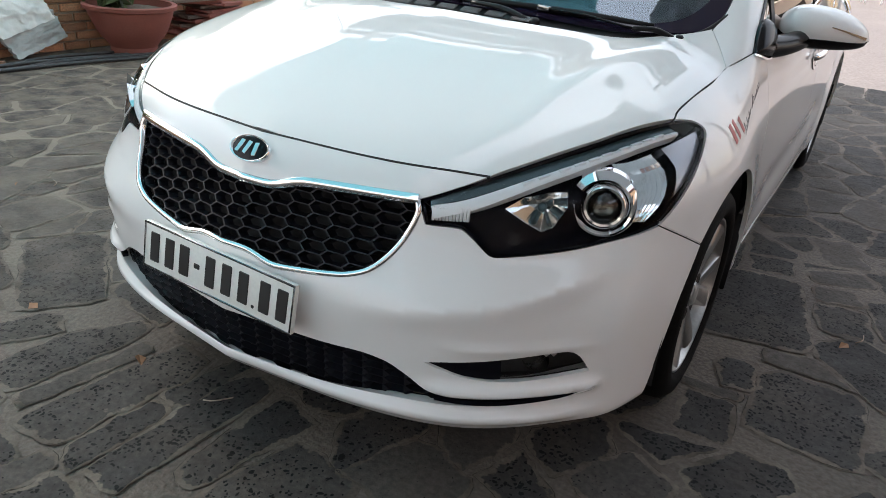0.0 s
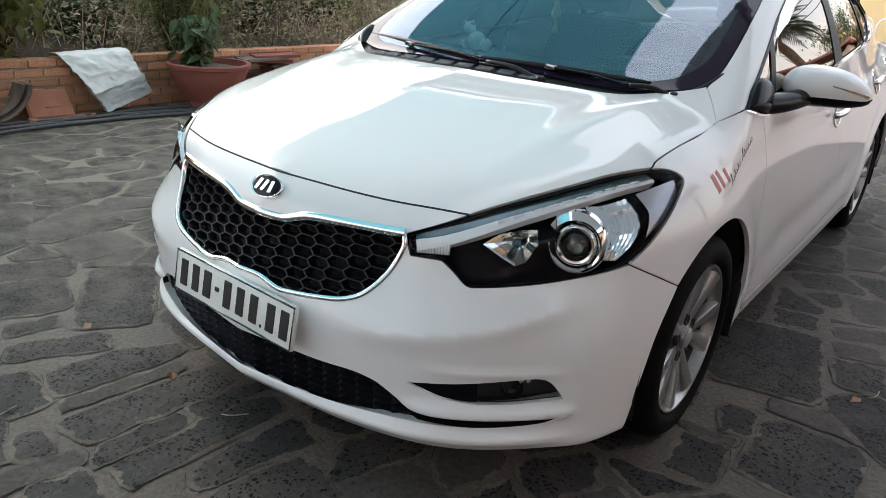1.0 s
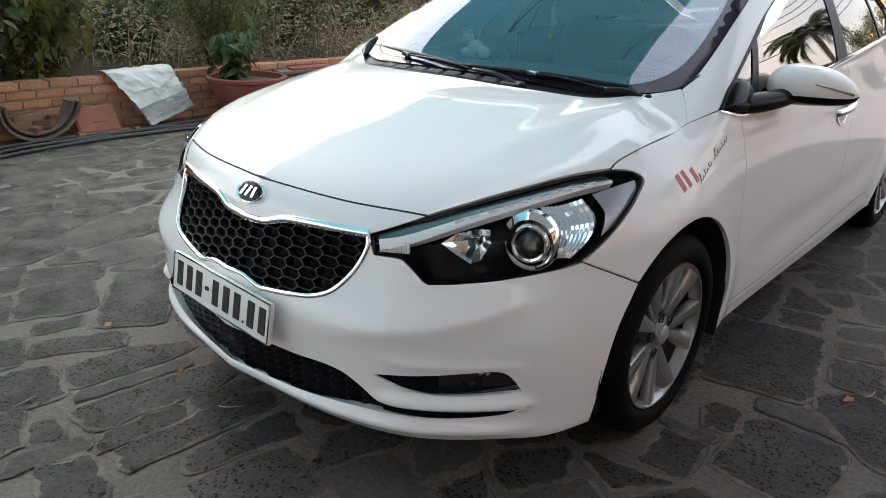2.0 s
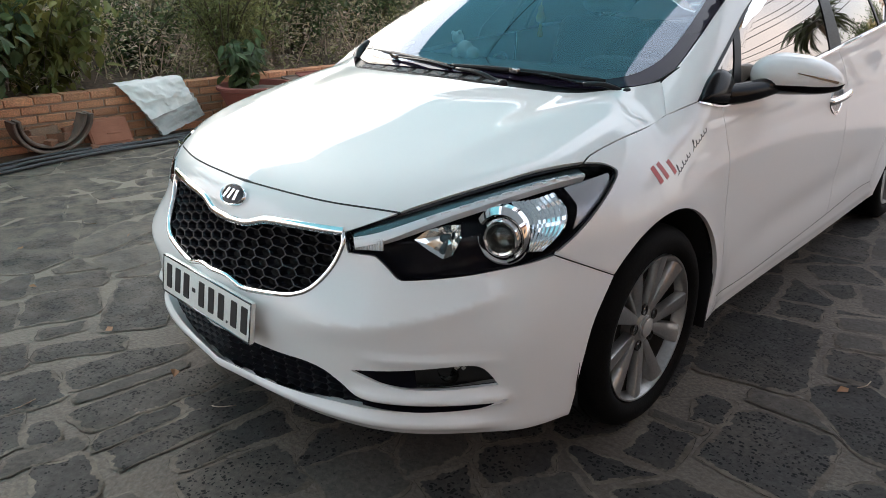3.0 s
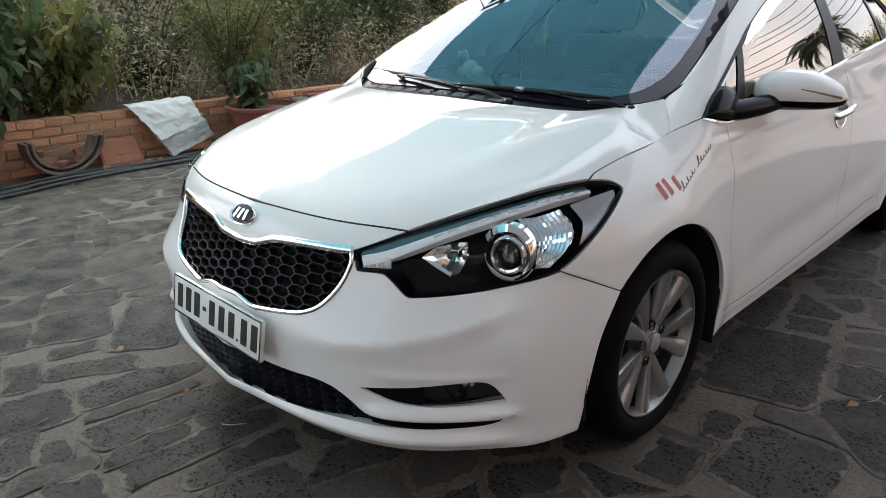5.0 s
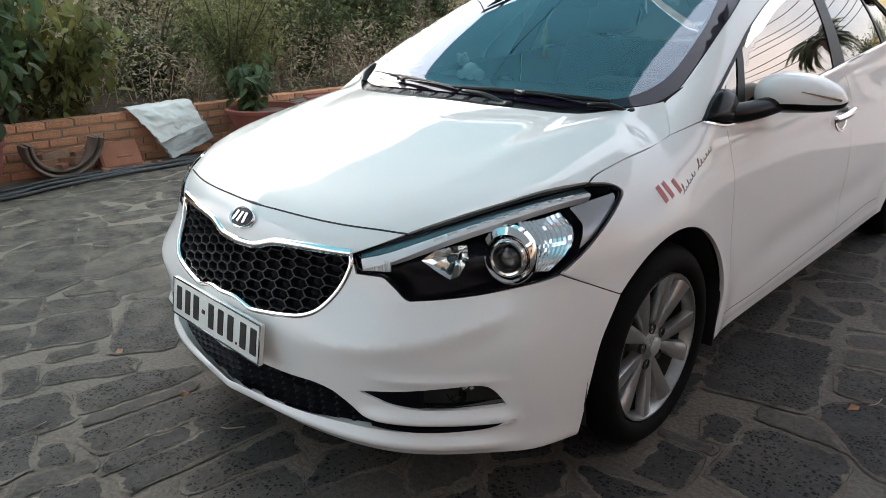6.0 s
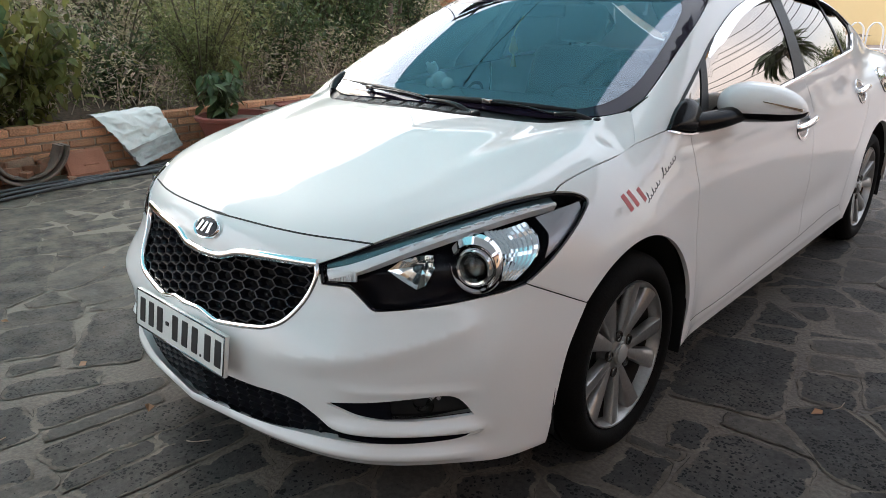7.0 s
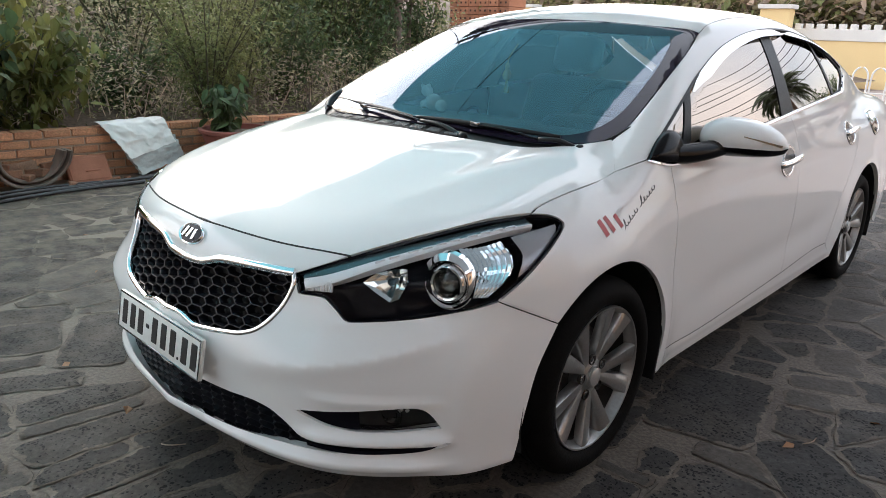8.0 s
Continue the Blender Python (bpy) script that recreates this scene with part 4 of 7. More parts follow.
    # high-beam bowl: faceted wedge with its bulb cap
    bowl = Vector(under([(0.640, 0.270, 0.690)], 0.022)[0] * s)
    v, f = [], []
    shape_ = [(1.25 * a_, 1.2 * b_) for a_, b_ in [(-0.058, -0.010), (-0.030, 0.014), (0.010, 0.030), (0.036, 0.034), (0.040, 0.008), (0.022, -0.030), (0.004, -0.040), (-0.024, -0.028)]]
    for k_, d in ((1.0, 0.012), (0.72, -0.004), (0.40, -0.020), (0.12, -0.026)):
        v += [bowl + e1 * (a_ * k_) + e2 * (b_ * k_) + aim.normalized() * d for a_, b_ in shape_]
    f = [(r * 8 + i, r * 8 + (i + 1) % 8, r * 8 + 8 + (i + 1) % 8, r * 8 + 8 + i) for r in range(3) for i in range(8)] + [tuple(24 + i for i in range(8))]
    link("high_beam_bowl", v, f, shader("bowl_chrome", (0.84, 0.86, 0.86), 0.10, 1.0), lamp, "faceted chrome bowl", smooth=False)
    link("bulb_cap", *lathe([(0.007, -0.02), (0.010, 0.004), (0.006, 0.009), (0.0, 0.010)], bowl, aim, 16), lamp_teal, lamp)
    # fluted side reflector behind the projector
    inner_, outer_ = smooth_line([(0.716, 0.420, 0.770), (0.762, 0.412, 0.732), (0.776, 0.395, 0.688), (0.768, 0.372, 0.646)], 0.012), smooth_line([(0.768, 0.528, 0.780), (0.813, 0.529, 0.740), (0.827, 0.495, 0.692), (0.811, 0.438, 0.650)], 0.012)
    flat_pts, sunk, nu, nv = [], [], 20, 14
    for i in range(nu):
        for j in range(nv):
            a_, b_ = inner_[int(j * (len(inner_) - 1) / (nv - 1))], outer_[int(j * (len(outer_) - 1) / (nv - 1))]
            flat_pts.append(tuple(np.array(a_) * (1 - i / (nu - 1)) + np.array(b_) * i / (nu - 1)))
            sunk.append(0.014 + 0.012 * math.sin(math.pi * i / (nu - 1)) + (0.004 if i % 2 else 0.0) + (0.0012 if j % 2 else 0.0))
    q_, n_ = on_body(LAMP, flat_pts)
    v = [tuple(c) for c in (q_ - n_ * np.array(sunk)[:, None]) * s]
    f = [(i * nv + j, (i + 1) * nv + j, (i + 1) * nv + j + 1, i * nv + j + 1) for i in range(nu - 1) for j in range(nv - 1)]
    link("side_reflector", v, f, shader("fluted_chrome", (0.86, 0.91, 0.94), 0.12, 0.95), lamp, "fluted bright side reflector", smooth=False)
    inner_, outer_ = smooth_line([(0.778, 0.552, 0.786), (0.823, 0.552, 0.745), (0.837, 0.520, 0.695)], 0.012), smooth_line([(0.811, 0.700, 0.801), (0.827, 0.686, 0.773), (0.839, 0.606, 0.724)], 0.012)
    flat_pts = [tuple(np.array(inner_[int(j * (len(inner_) - 1) / 7)]) * (1 - i / 5) + np.array(outer_[int(j * (len(outer_) - 1) / 7)]) * i / 5) for i in range(6) for j in range(8)]
    q_, n_ = on_body(LAMP, flat_pts)
    link("end_reflector", [tuple(c) for c in (q_ - n_ * 0.013) * s], [(i * 8 + j, i * 8 + 8 + j, i * 8 + 9 + j, i * 8 + 1 + j) for i in range(5) for j in range(7)], shader("smoked_end_reflector", (0.42, 0.41, 0.43), 0.25, 0.5), lamp, "grey end reflector")
    return lamp


headlight(1)
headlight(-1)

# fog lamps behind dark covers in their recesses
fog_cover = pane_glass("smoked_fog_cover", (0.72, 0.72, 0.72), 1.42)
fog_inside = shader("fog_lamp_interior", (0.055, 0.055, 0.056), 0.35, 0.4, vary=0.5, scale=30)
for side in (1, -1):
    edge = fog_edge if side > 0 else fog_edge_r
    pocket = panel("fog_lamp", FRONT, edge, fog_inside, car, step=0.02, sink=0.034, gap=-0.004, lip=0, label="black fog lamp insert with a smoked cover")[0]
    half = edge[np.abs(edge[:, 0]) > 0.615]
    panel("cover", FRONT, half, fog_cover, pocket, step=0.02, sink=0.010, gap=-0.002, lip=0.004, label="smoked lamp cover")
    panel("blank", FRONT, edge[np.abs(edge[:, 0]) < 0.640], lamp_black, pocket, step=0.02, sink=0.007, gap=-0.002, lip=0.006)
    c, cn = on_body(FRONT, [(0.700 * side, 0.232, 0.358)])
    at = Vector(c[0] - cn[0] * 0.030)
    link("lamp_bowl", *lathe([(0.029, 0.012), (0.027, 0.006), (0.018, -0.004), (0.0, -0.006)], at, (0.3 * side, -1, 0), 24), dark_chrome, pocket, sharp=35)
    # two white chips stand in for sky glints in the reflector
    for k in range(2):
        q, qn = on_body(FRONT, [((0.712 + 0.011 * k) * side, 0.244 + 0.011 * k, 0.377 - 0.002 * k)])
        b = bmesh.new()
        box(b, (-0.0042, -0.0075 + 0.002 * k, -0.001), (0.0042, 0.004, 0.001), 0.0004, 1, Matrix.Translation(Vector(q[0] - qn[0] * 0.014)) @ Vector((0, 0, 1)).rotation_difference(Vector(qn[0])).to_matrix().to_4x4())
        part("facet", b, lamp_white, pocket, "small white chip painted in as a glint")
# wheels
def wheel(cy, side, phase, x_face):
    c = Vector((x_face * side, cy, 0.304))
    ax = Vector((side, 0, 0))
    prof = [(0.222, -0.010), (0.228, 0.002), (0.240, 0.012), (0.258, 0.015), (0.278, 0.010), (0.293, -0.004), (0.300, -0.016), (0.3035, -0.032)]
    for g in (-0.055, -0.090, -0.125):
        prof += [(0.304, g + 0.006), (0.297, g + 0.004), (0.297, g - 0.004), (0.304, g - 0.006)]
    prof += [(0.3035, -0.155), (0.300, -0.172), (0.285, -0.190), (0.25, -0.196), (0.222, -0.185)]
    w = link("wheel", *lathe(prof, c, ax, 72), rubber, car, "silver ten-spoke alloy wheel with a black tyre", sharp=50)
    link("rim", *lathe([(0.203, -0.034), (0.206, -0.022), (0.213, -0.006), (0.2165, 0.002), (0.2205, 0.003), (0.2225, -0.002), (0.2225, -0.012)], c, ax, 64), alloy, w, sharp=45)
    # barrel and nut recesses take dark metal, shade put into their colour
    link("barrel", *lathe([(0.197, -0.17), (0.200, -0.06), (0.203, -0.034)], c, ax, 48), disc_metal, w)
    q = Vector((0, 0, 1)).rotation_difference(ax).to_matrix()
    for k in range(10):
        mid = radians(phase + 72 * (k // 2) + (14.8 if k % 2 else -14.8))
        v, f = [], []
        rr = np.linspace(0.036, 0.214, 13)
        for i, r in enumerate(rr):
            u = (r - 0.036) / 0.178
            half = 0.0130 + 0.0185 * u
            face = -0.024 + 0.006 * math.sin(u * math.pi) + 0.022 * u ** 2.0
            turn = mid + (0.10 * (1 - u) ** 2) * (-1 if k % 2 else 1)
            flank = 0.0045 if k % 2 else -0.0045
            for a, d in ((-1.0, -0.030), (-0.96, -0.009), (-0.82, -0.002), (-0.25, 0.0), (0.25, 0.0), (0.82, -0.002), (0.96, -0.009), (1.0, -0.030)):
                d += flank * a * u
                rad, tan = r, a * half
                v.append(c + q @ Vector((rad * math.cos(turn) - tan * math.sin(turn), rad * math.sin(turn) + tan * math.cos(turn), face + d)))
            if i:
                f += [((i - 1) * 8 + j, (i - 1) * 8 + j + 1, i * 8 + j + 1, i * 8 + j) for j in range(7)]
        link("spoke", v, f, alloy, w, sharp=50)
    link("hub", *lathe([(0.066, -0.06), (0.064, -0.030), (0.052, -0.022), (0.036, -0.020), (0.034, -0.014), (0.0, -0.012)], c, ax, 40), alloy, w, sharp=30)
    link("hub_cap", *lathe([(0.029, -0.014), (0.0285, -0.009), (0.025, -0.007), (0.0, -0.006)], c, ax, 32), shader("hub_cap_grey", (0.42, 0.42, 0.41), 0.35, 0.5), w, sharp=30)
    for k in range(5):
        t = radians(phase + 36 + 72 * k)
        at = c + q @ Vector((0.057 * math.cos(t), 0.057 * math.sin(t), -0.019))
        link("nut_hole", *lathe([(0.0165, -0.006), (0.0160, 0.0015), (0.0135, 0.0020), (0.0125, -0.010), (0.0, -0.011)], at, ax, 16), disc_metal, w, sharp=30)
        link("wheel_nut", *lathe([(0.0095, -0.012), (0.0090, -0.003), (0.006, -0.001), (0.0, -0.001)], at, ax, 8), dark_chrome, w, sharp=30)
    link("brake_disc", *lathe([(0.140, -0.10), (0.140, -0.082), (0.07, -0.080), (0.06, -0.06), (0.0, -0.06)], c, ax, 40), disc_metal, w, sharp=30)
    # wide black disc added behind the spokes to darken the openings
    link("brake_drum", *lathe([(0.1955, -0.16), (0.1955, -0.094), (0.15, -0.090), (0.0, -0.09)], c, ax, 32), matt_black, w)
    return w


for cy, xf in ((HUB_Y, 0.872), (REAR_HUB_Y, 0.862)):
    wheel(cy, 1, 8 if cy < 2 else 30, xf)
    wheel(cy, -1, 20, xf)

# wheel wells, underbody and engine bay
for cy in (HUB_Y, REAR_HUB_Y):
    for side in (1, -1):
        v, f = [], []
        for i in range(21):
            a = radians(-13 + 206 * i / 20)
            for x in (0.872, 0.50):
                v.append((x * side, cy + 0.372 * math.cos(a), 0.295 + 0.372 * math.sin(a)))
            if i:
                f.append((2 * i - 2, 2 * i - 1, 2 * i + 1, 2 * i))
        v.append((0.50 * side, cy, 0.295))
        f += [(2 * i - 1, 2 * i + 1, len(v) - 1) for i in range(1, 20)]
        link("wheel_well", v, f, matt_black, car)
b = bmesh.new()
box(b, (-0.52, 0.20, 0.17), (0.52, 4.35, 0.24), 0.03)
box(b, (-0.80, 1.27, 0.20), (0.80, 3.18, 0.30), 0.03)
box(b, (-0.76, 0.43, 0.205), (0.76, 0.49, 0.30), 0.02)
box(b, (-0.70, 0.24, 0.192), (0.70, 0.46, 0.26), 0.03)
box(b, (-0.42, 0.085, 0.194), (0.42, 0.26, 0.23), 0.01)
part("underbody", b, matt_black, car)
b = bmesh.new()
box(b, (-0.50, 0.30, 0.22), (0.50, 1.10, 0.66), 0.06)
box(b, (-0.72, 1.05, 0.25), (0.72, 1.14, 0.80), 0.02)
part("engine_bay", b, matt_black, car)
for y0, x1 in ((1.236, 0.893), (3.965, 0.875)):
    for side in (1, -1):
        b = bmesh.new()
        box(b, (0.74, -0.006, -0.115), (x1, 0.006, 0.135), 0.005, 2, Matrix.Translation((0, y0, 0.305)) @ Matrix.Rotation(radians(-6), 4, "X"))
        if side < 0:
            bmesh.ops.scale(b, vec=(-1, 1, 1), verts=b.verts)
            bmesh.ops.reverse_faces(b, faces=b.faces)
        part("mud_flap", b, black_plastic, car, "black rubber mud flap")


# door mirrors: white cap over a black lower shell, arm and foot
def mirror_point(u, a, grow=1.0):
    """A point of the housing: u runs outwards from -1 to 1, a is the angle round its front."""
    span = max(0.0, 1 - abs(u) ** 2.6) ** 0.5 * (1 - 0.20 * u)
    d, h = abs(math.cos(a)) ** 0.8, math.copysign(abs(math.sin(a)) ** 0.9, a)
    z = 0.962 - 0.004 * u - 0.016 * max(0, u) ** 2 + h * 0.064 * span * (1.0 if h > 0 else 0.95) * grow
    return 0.928 + 0.128 * u, 1.615 + 0.035 * u - 0.125 * d * span * (1 - 0.12 * u) * grow, z


def mirror_shell(name, side, keep, material, parent, label="", grow=1.0):
    rows, cols, v, f = 26, 20, [], []
    for i in range(rows + 1):
        for j in range(cols + 1):
            x, y, z = mirror_point(-1 + 2 * i / rows, math.pi * (-0.5 + j / cols), grow)
            v.append((x * side, y, z))
    for i in range(rows):
        for j in range(cols):
            q = (i * (cols + 1) + j, (i + 1) * (cols + 1) + j, (i + 1) * (cols + 1) + j + 1, i * (cols + 1) + j + 1)
            if keep(j):
                f.append(q)
    return link(name, v, f, material, parent, label, sharp=60)


for side in (1, -1):
    mir = mirror_shell("door_mirror", side, lambda j: j >= 8, paint, car, "white door mirror with black lower shell")
    mirror_shell("lower_shell", side, lambda j: j <= 8, mirror_black, mir, "black lower shell", 0.985)
    b = bmesh.new()
    box(b, (0.840, 1.608, 0.925), (1.010, 1.616, 0.992), 0.003, 1, Matrix.Identity(4))
    if side < 0:
        bmesh.ops.scale(b, vec=(-1, 1, 1), verts=b.verts)
    part("mirror_glass", b, chrome, mir)
    pts = smooth_line([mirror_point(0.22, 0.26), mirror_point(0.45, 0.22), mirror_point(0.70, 0.18), mirror_point(0.93, 0.14)], 0.012)
    nn = np.tile([0.35, -0.93, 0.1], (len(pts), 1))
    s = np.array([side, 1, 1])
    strip("indicator", pts * s, nn * s, [(-0.006, -0.008), (-0.005, 0.006), (0.004, 0.006), (0.005, -0.008)], dark_chrome, mir, label="chrome-edged indicator strip", taper=lambda t: 0.30 + 0.55 * t)
    link("arm", *[x if k else [(a * side, b_, c_) for a, b_, c_ in x] for k, x in enumerate(tube([(0.812, 1.29, 0.922), (0.842, 1.37, 0.922), (0.868, 1.45, 0.928), (0.888, 1.54, 0.938)], lambda t: 0.034 - 0.004 * t, 14))], mirror_black, mir)
    # foot on the window corner
    s = np.array([side, 1, 1])
    foot_edge = smooth_line([(0.812, 1.150, 0.914), (0.799, 1.200, 0.950), (0.790, 1.255, 0.980), (0.791, 1.300, 0.993), (0.803, 1.345, 0.982), (0.820, 1.365, 0.945), (0.834, 1.370, 0.900), (0.832, 1.28, 0.897), (0.815, 1.165, 0.912)], 0.01)
    fmid = np.array((0.812, 1.285, 0.940))
    rings = [(1.0, -0.004), (0.98, 0.006), (0.90, 0.013), (0.70, 0.020), (0.40, 0.024), (0.02, 0.025)]
    v, f, m_ = [], [], len(foot_edge)
    for k_, h_ in rings:
        q_, n_ = on_body(GLASS, [tuple(fmid + (np.array(e_) - fmid) * k_) for e_ in foot_edge])
        v += [tuple(r_) for r_ in (q_ + n_ * h_) * s]
    for r_ in range(len(rings) - 1):
        f += [(r_ * m_ + i, r_ * m_ + (i + 1) % m_, (r_ + 1) * m_ + (i + 1) % m_, (r_ + 1) * m_ + i) for i in range(m_)]
    link("foot", v, f, mirror_black, mir, "black sail-shaped foot", sharp=70)
    p, n = on_body(SIDE, smooth_line([(0.812, 1.150, 0.913), (0.825, 1.21, 0.900), (0.836, 1.29, 0.893), (0.838, 1.40, 0.897)], 0.012))
    strip("chrome_trim", p * s, n * s, [(-0.003, 0), (-0.0025, 0.006), (0.0025, 0.007), (0.004, 0.0)], chrome, mir, label="thin chrome trim")

# cowl, vents and wipers
cowl = panel("cowl", TOP, loop(back(HOOD_BACK), back(HOOD_BACK)[-1:] + [(0.694, 1.150, 0.968)], SCREEN_FOOT, back(flip(SCREEN_FOOT)), [(-0.694, 1.150, 0.968), (-0.694, 1.142, 0.962)], flip(HOOD_BACK), step=0.015), black_plastic, car, step=0.02, gap=-0.012, sink=0.010, lip=0, label="black plastic cowl with vents")[0]
for k in range(9):
    x0 = -0.47 + 0.082 * k
    yc = np.interp(abs(x0 + 0.03), [0, 0.26, 0.457, 0.593], [0.934, 0.940, 0.972, 1.060])
    slope = math.atan2(np.interp(x0 + 0.09, [-0.457, -0.26, 0.26, 0.457], [0.972, 0.940, 0.940, 0.972]) - np.interp(x0 - 0.03, [-0.457, -0.26, 0.26, 0.457], [0.972, 0.940, 0.940, 0.972]), 0.12)
    cp, cn = on_body(TOP, [(x0 + 0.03, yc, 0.94)])
    m = Matrix.Translation(Vector(cp[0] + np.array([0, 0.0, 0.001]))) @ Matrix.Rotation(slope, 4, "Z") @ Matrix.Rotation(radians(16), 4, "X")
    b = bmesh.new()
    for i in range(9):
        box(b, (-0.028 + 0.007 * i - 0.001, -0.013, -0.002), (-0.028 + 0.007 * i + 0.001, 0.013, 0.002), m=m)
    for i in range(5):
        box(b, (-0.029, -0.013 + 0.0065 * i - 0.0009, -0.002), (0.029, -0.013 + 0.0065 * i + 0.0009, 0.0022), m=m)
    part("vent", b, shader("vent_grey", (0.17, 0.17, 0.175), 0.45) if k == 0 else bpy.data.materials["vent_grey"], cowl, "grey vent grid")
for side in (1, -1):
    p, n = on_body(TOP, smooth_line([(0.640 * side, 1.085, 0.95), (0.685 * side, 1.14, 0.963), (0.712 * side, 1.215, 0.99)], 0.01))
    strip("cowl_corner", p, n, [(-0.022, -0.004), (-0.018, 0.010), (0.0, 0.018), (0.018, 0.010), (0.022, -0.004)], black_plastic, cowl, taper=lambda t: np.sin(np.pi * (0.15 + 0.7 * t)) if side < 0 else 0.25 * np.sin(np.pi * (0.15 + 0.7 * t)), sharp=70)


def wiper(pivot, joint, tip, blade_a, blade_b):
    w = link("wiper", *tube([pivot, tuple((np.array(pivot) + joint) / 2 + [0, 0, 0.012]), joint], lambda t: 0.013 - 0.004 * t, 10, flat=0.7), black_plastic, car, "black windscreen wiper")
    link("arm", *tube([joint, tuple((np.array(joint) + tip) / 2 + [0, 0, 0.006]), tip], 0.0055, 8, flat=0.6), mirror_black, w)
    link("blade", *tube([blade_a, tuple((np.array(blade_a) + blade_b) / 2 + [0, -0.012, 0.004]), blade_b], lambda t: 0.0075 * np.sin(np.pi * (0.06 + 0.88 * t)) ** 0.4, 8, flat=1.3), black_plastic, w)
    b = bmesh.new()
    box(b, (-0.022, -0.008, -0.006), (0.022, 0.008, 0.009), 0.003, 2, Matrix.Translation(tip) @ Matrix.Rotation(radians(-14), 4, "Z"))
    part("clip", b, dark_chrome, w)
    link("pivot_cap", *lathe([(0.016, -0.012), (0.016, 0.010), (0.012, 0.015), (0.0, 0.017)], pivot, (0, -0.3, 1), 16), black_plastic, w)


wiper((0.255, 0.945, 0.934), (0.038, 0.966, 0.966), (-0.36, 1.045, 0.974), (-0.02, 0.998, 0.968), (-0.66, 1.160, 0.978))
wiper((0.630, 1.062, 0.932), (0.518, 1.000, 0.956), (0.25, 1.010, 0.972), (0.56, 1.058, 0.964), (-0.03, 1.008, 0.970))

# chrome door handles in round cups, fuel flap
def handle(y0, y1, z0, z1):
    ym, zm = (y0 + y1) / 2, (z0 + z1) / 2
    for side in (1, -1):
        s = np.array([side, 1, 1])
        cp, cn = on_body(SIDE, [(0.87, ym, zm)])
        m = Matrix.Translation(Vector(cp[0] * s)) @ Vector((0, 0, 1)).rotation_difference(Vector(cn[0] * s)).to_matrix().to_4x4()
        ring = []
        for i in range(28):
            t = 2 * math.pi * i / 28
            ring.append((0.87, ym + 0.070 * math.cos(t), zm - 0.004 + 0.064 * math.sin(t)))
        rp, rn = on_body(SIDE, ring)
        h = strip("door_handle", rp * s, rn * s, [(-0.007, -0.001), (-0.006, 0.004), (0.004, 0.005), (0.010, 0.001), (0.012, -0.001)], chrome, car, closed=True, label="chrome door handle over a chrome cup", sharp=60)[0]
        inner = [(0.87, ym + k * 0.063 * math.cos(t), zm - 0.004 + k * 0.057 * math.sin(t)) for k in (1.0, 0.6, 0.01) for t in np.linspace(0, 2 * math.pi, 20, endpoint=False)]
        ip, inn = on_body(SIDE, inner)
        ip = ip + inn * np.repeat([0.003, 0.0015, 0.001], 20)[:, None]
        link("cup", ip * s, [(r * 20 + i, r * 20 + (i + 1) % 20, r * 20 + 20 + (i + 1) % 20, r * 20 + 20 + i) for r in range(2) for i in range(20)], dark_chrome, h)
        lp, ln = on_body(SIDE, smooth_line([(0.87, y0, z0), (0.87, ym, zm + 0.004), (0.87, y1, z1)], 0.01))
        arch_ = np.sin(np.pi * np.linspace(0.06, 0.94, len(lp)))[:, None] ** 0.5 * 0.034
        strip("grip", (lp + ln * arch_) * s, ln * s, [(-0.013, -0.004), (-0.011, 0.005), (0.0, 0.009), (0.011, 0.005), (0.013, -0.004), (0.0, -0.007)], chrome, h, label="chrome grip", sharp=70)


handle(2.17, 2.40, 0.805, 0.822)
handle(3.12, 3.33, 0.865, 0.88)
fp, fn = on_body(SIDE, [(0.82 , 3.70 + 0.075 * math.cos(t), 0.875 + 0.075 * math.sin(t)) for t in np.linspace(0, 2 * math.pi, 28, endpoint=False)])
flap_ring = strip("fuel_flap", fp, fn, [(-0.010, -0.001), (-0.008, 0.005), (0.006, 0.006), (0.012, 0.001)], chrome, car, closed=True, label="round chrome fuel flap", sharp=60)[0]
fp, fn = on_body(SIDE, [(0.82, 3.70 + k * 0.066 * math.cos(t), 0.875 + k * 0.066 * math.sin(t)) for k in (1.0, 0.5, 0.01) for t in np.linspace(0, 2 * math.pi, 20, endpoint=False)])
link("flap", fp + fn * 0.004, [(r * 20 + i, r * 20 + (i + 1) % 20, r * 20 + 20 + (i + 1) % 20, r * 20 + 20 + i) for r in range(2) for i in range(20)], chrome, flap_ring)

# vinyl lettering on the fender, as plain strokes
def decal(points, half, material):
    p_, n_ = on_body(SIDE, smooth_line([(0.87, y, z) for y, z in points], 0.008))
    strip("sticker", p_, n_, [(-half, 0.0002), (-half, 0.0008), (half, 0.0008), (half, 0.0002)], material, car, label="vinyl sticker stroke")


decal([(0.842, 0.800), (0.858, 0.745)], 0.0095, red_vinyl)
decal([(0.872, 0.806), (0.892, 0.752)], 0.0085, red_vinyl)
decal([(0.918, 0.803), (0.936, 0.758)], 0.0085, red_vinyl)
rq = random.Random(8)
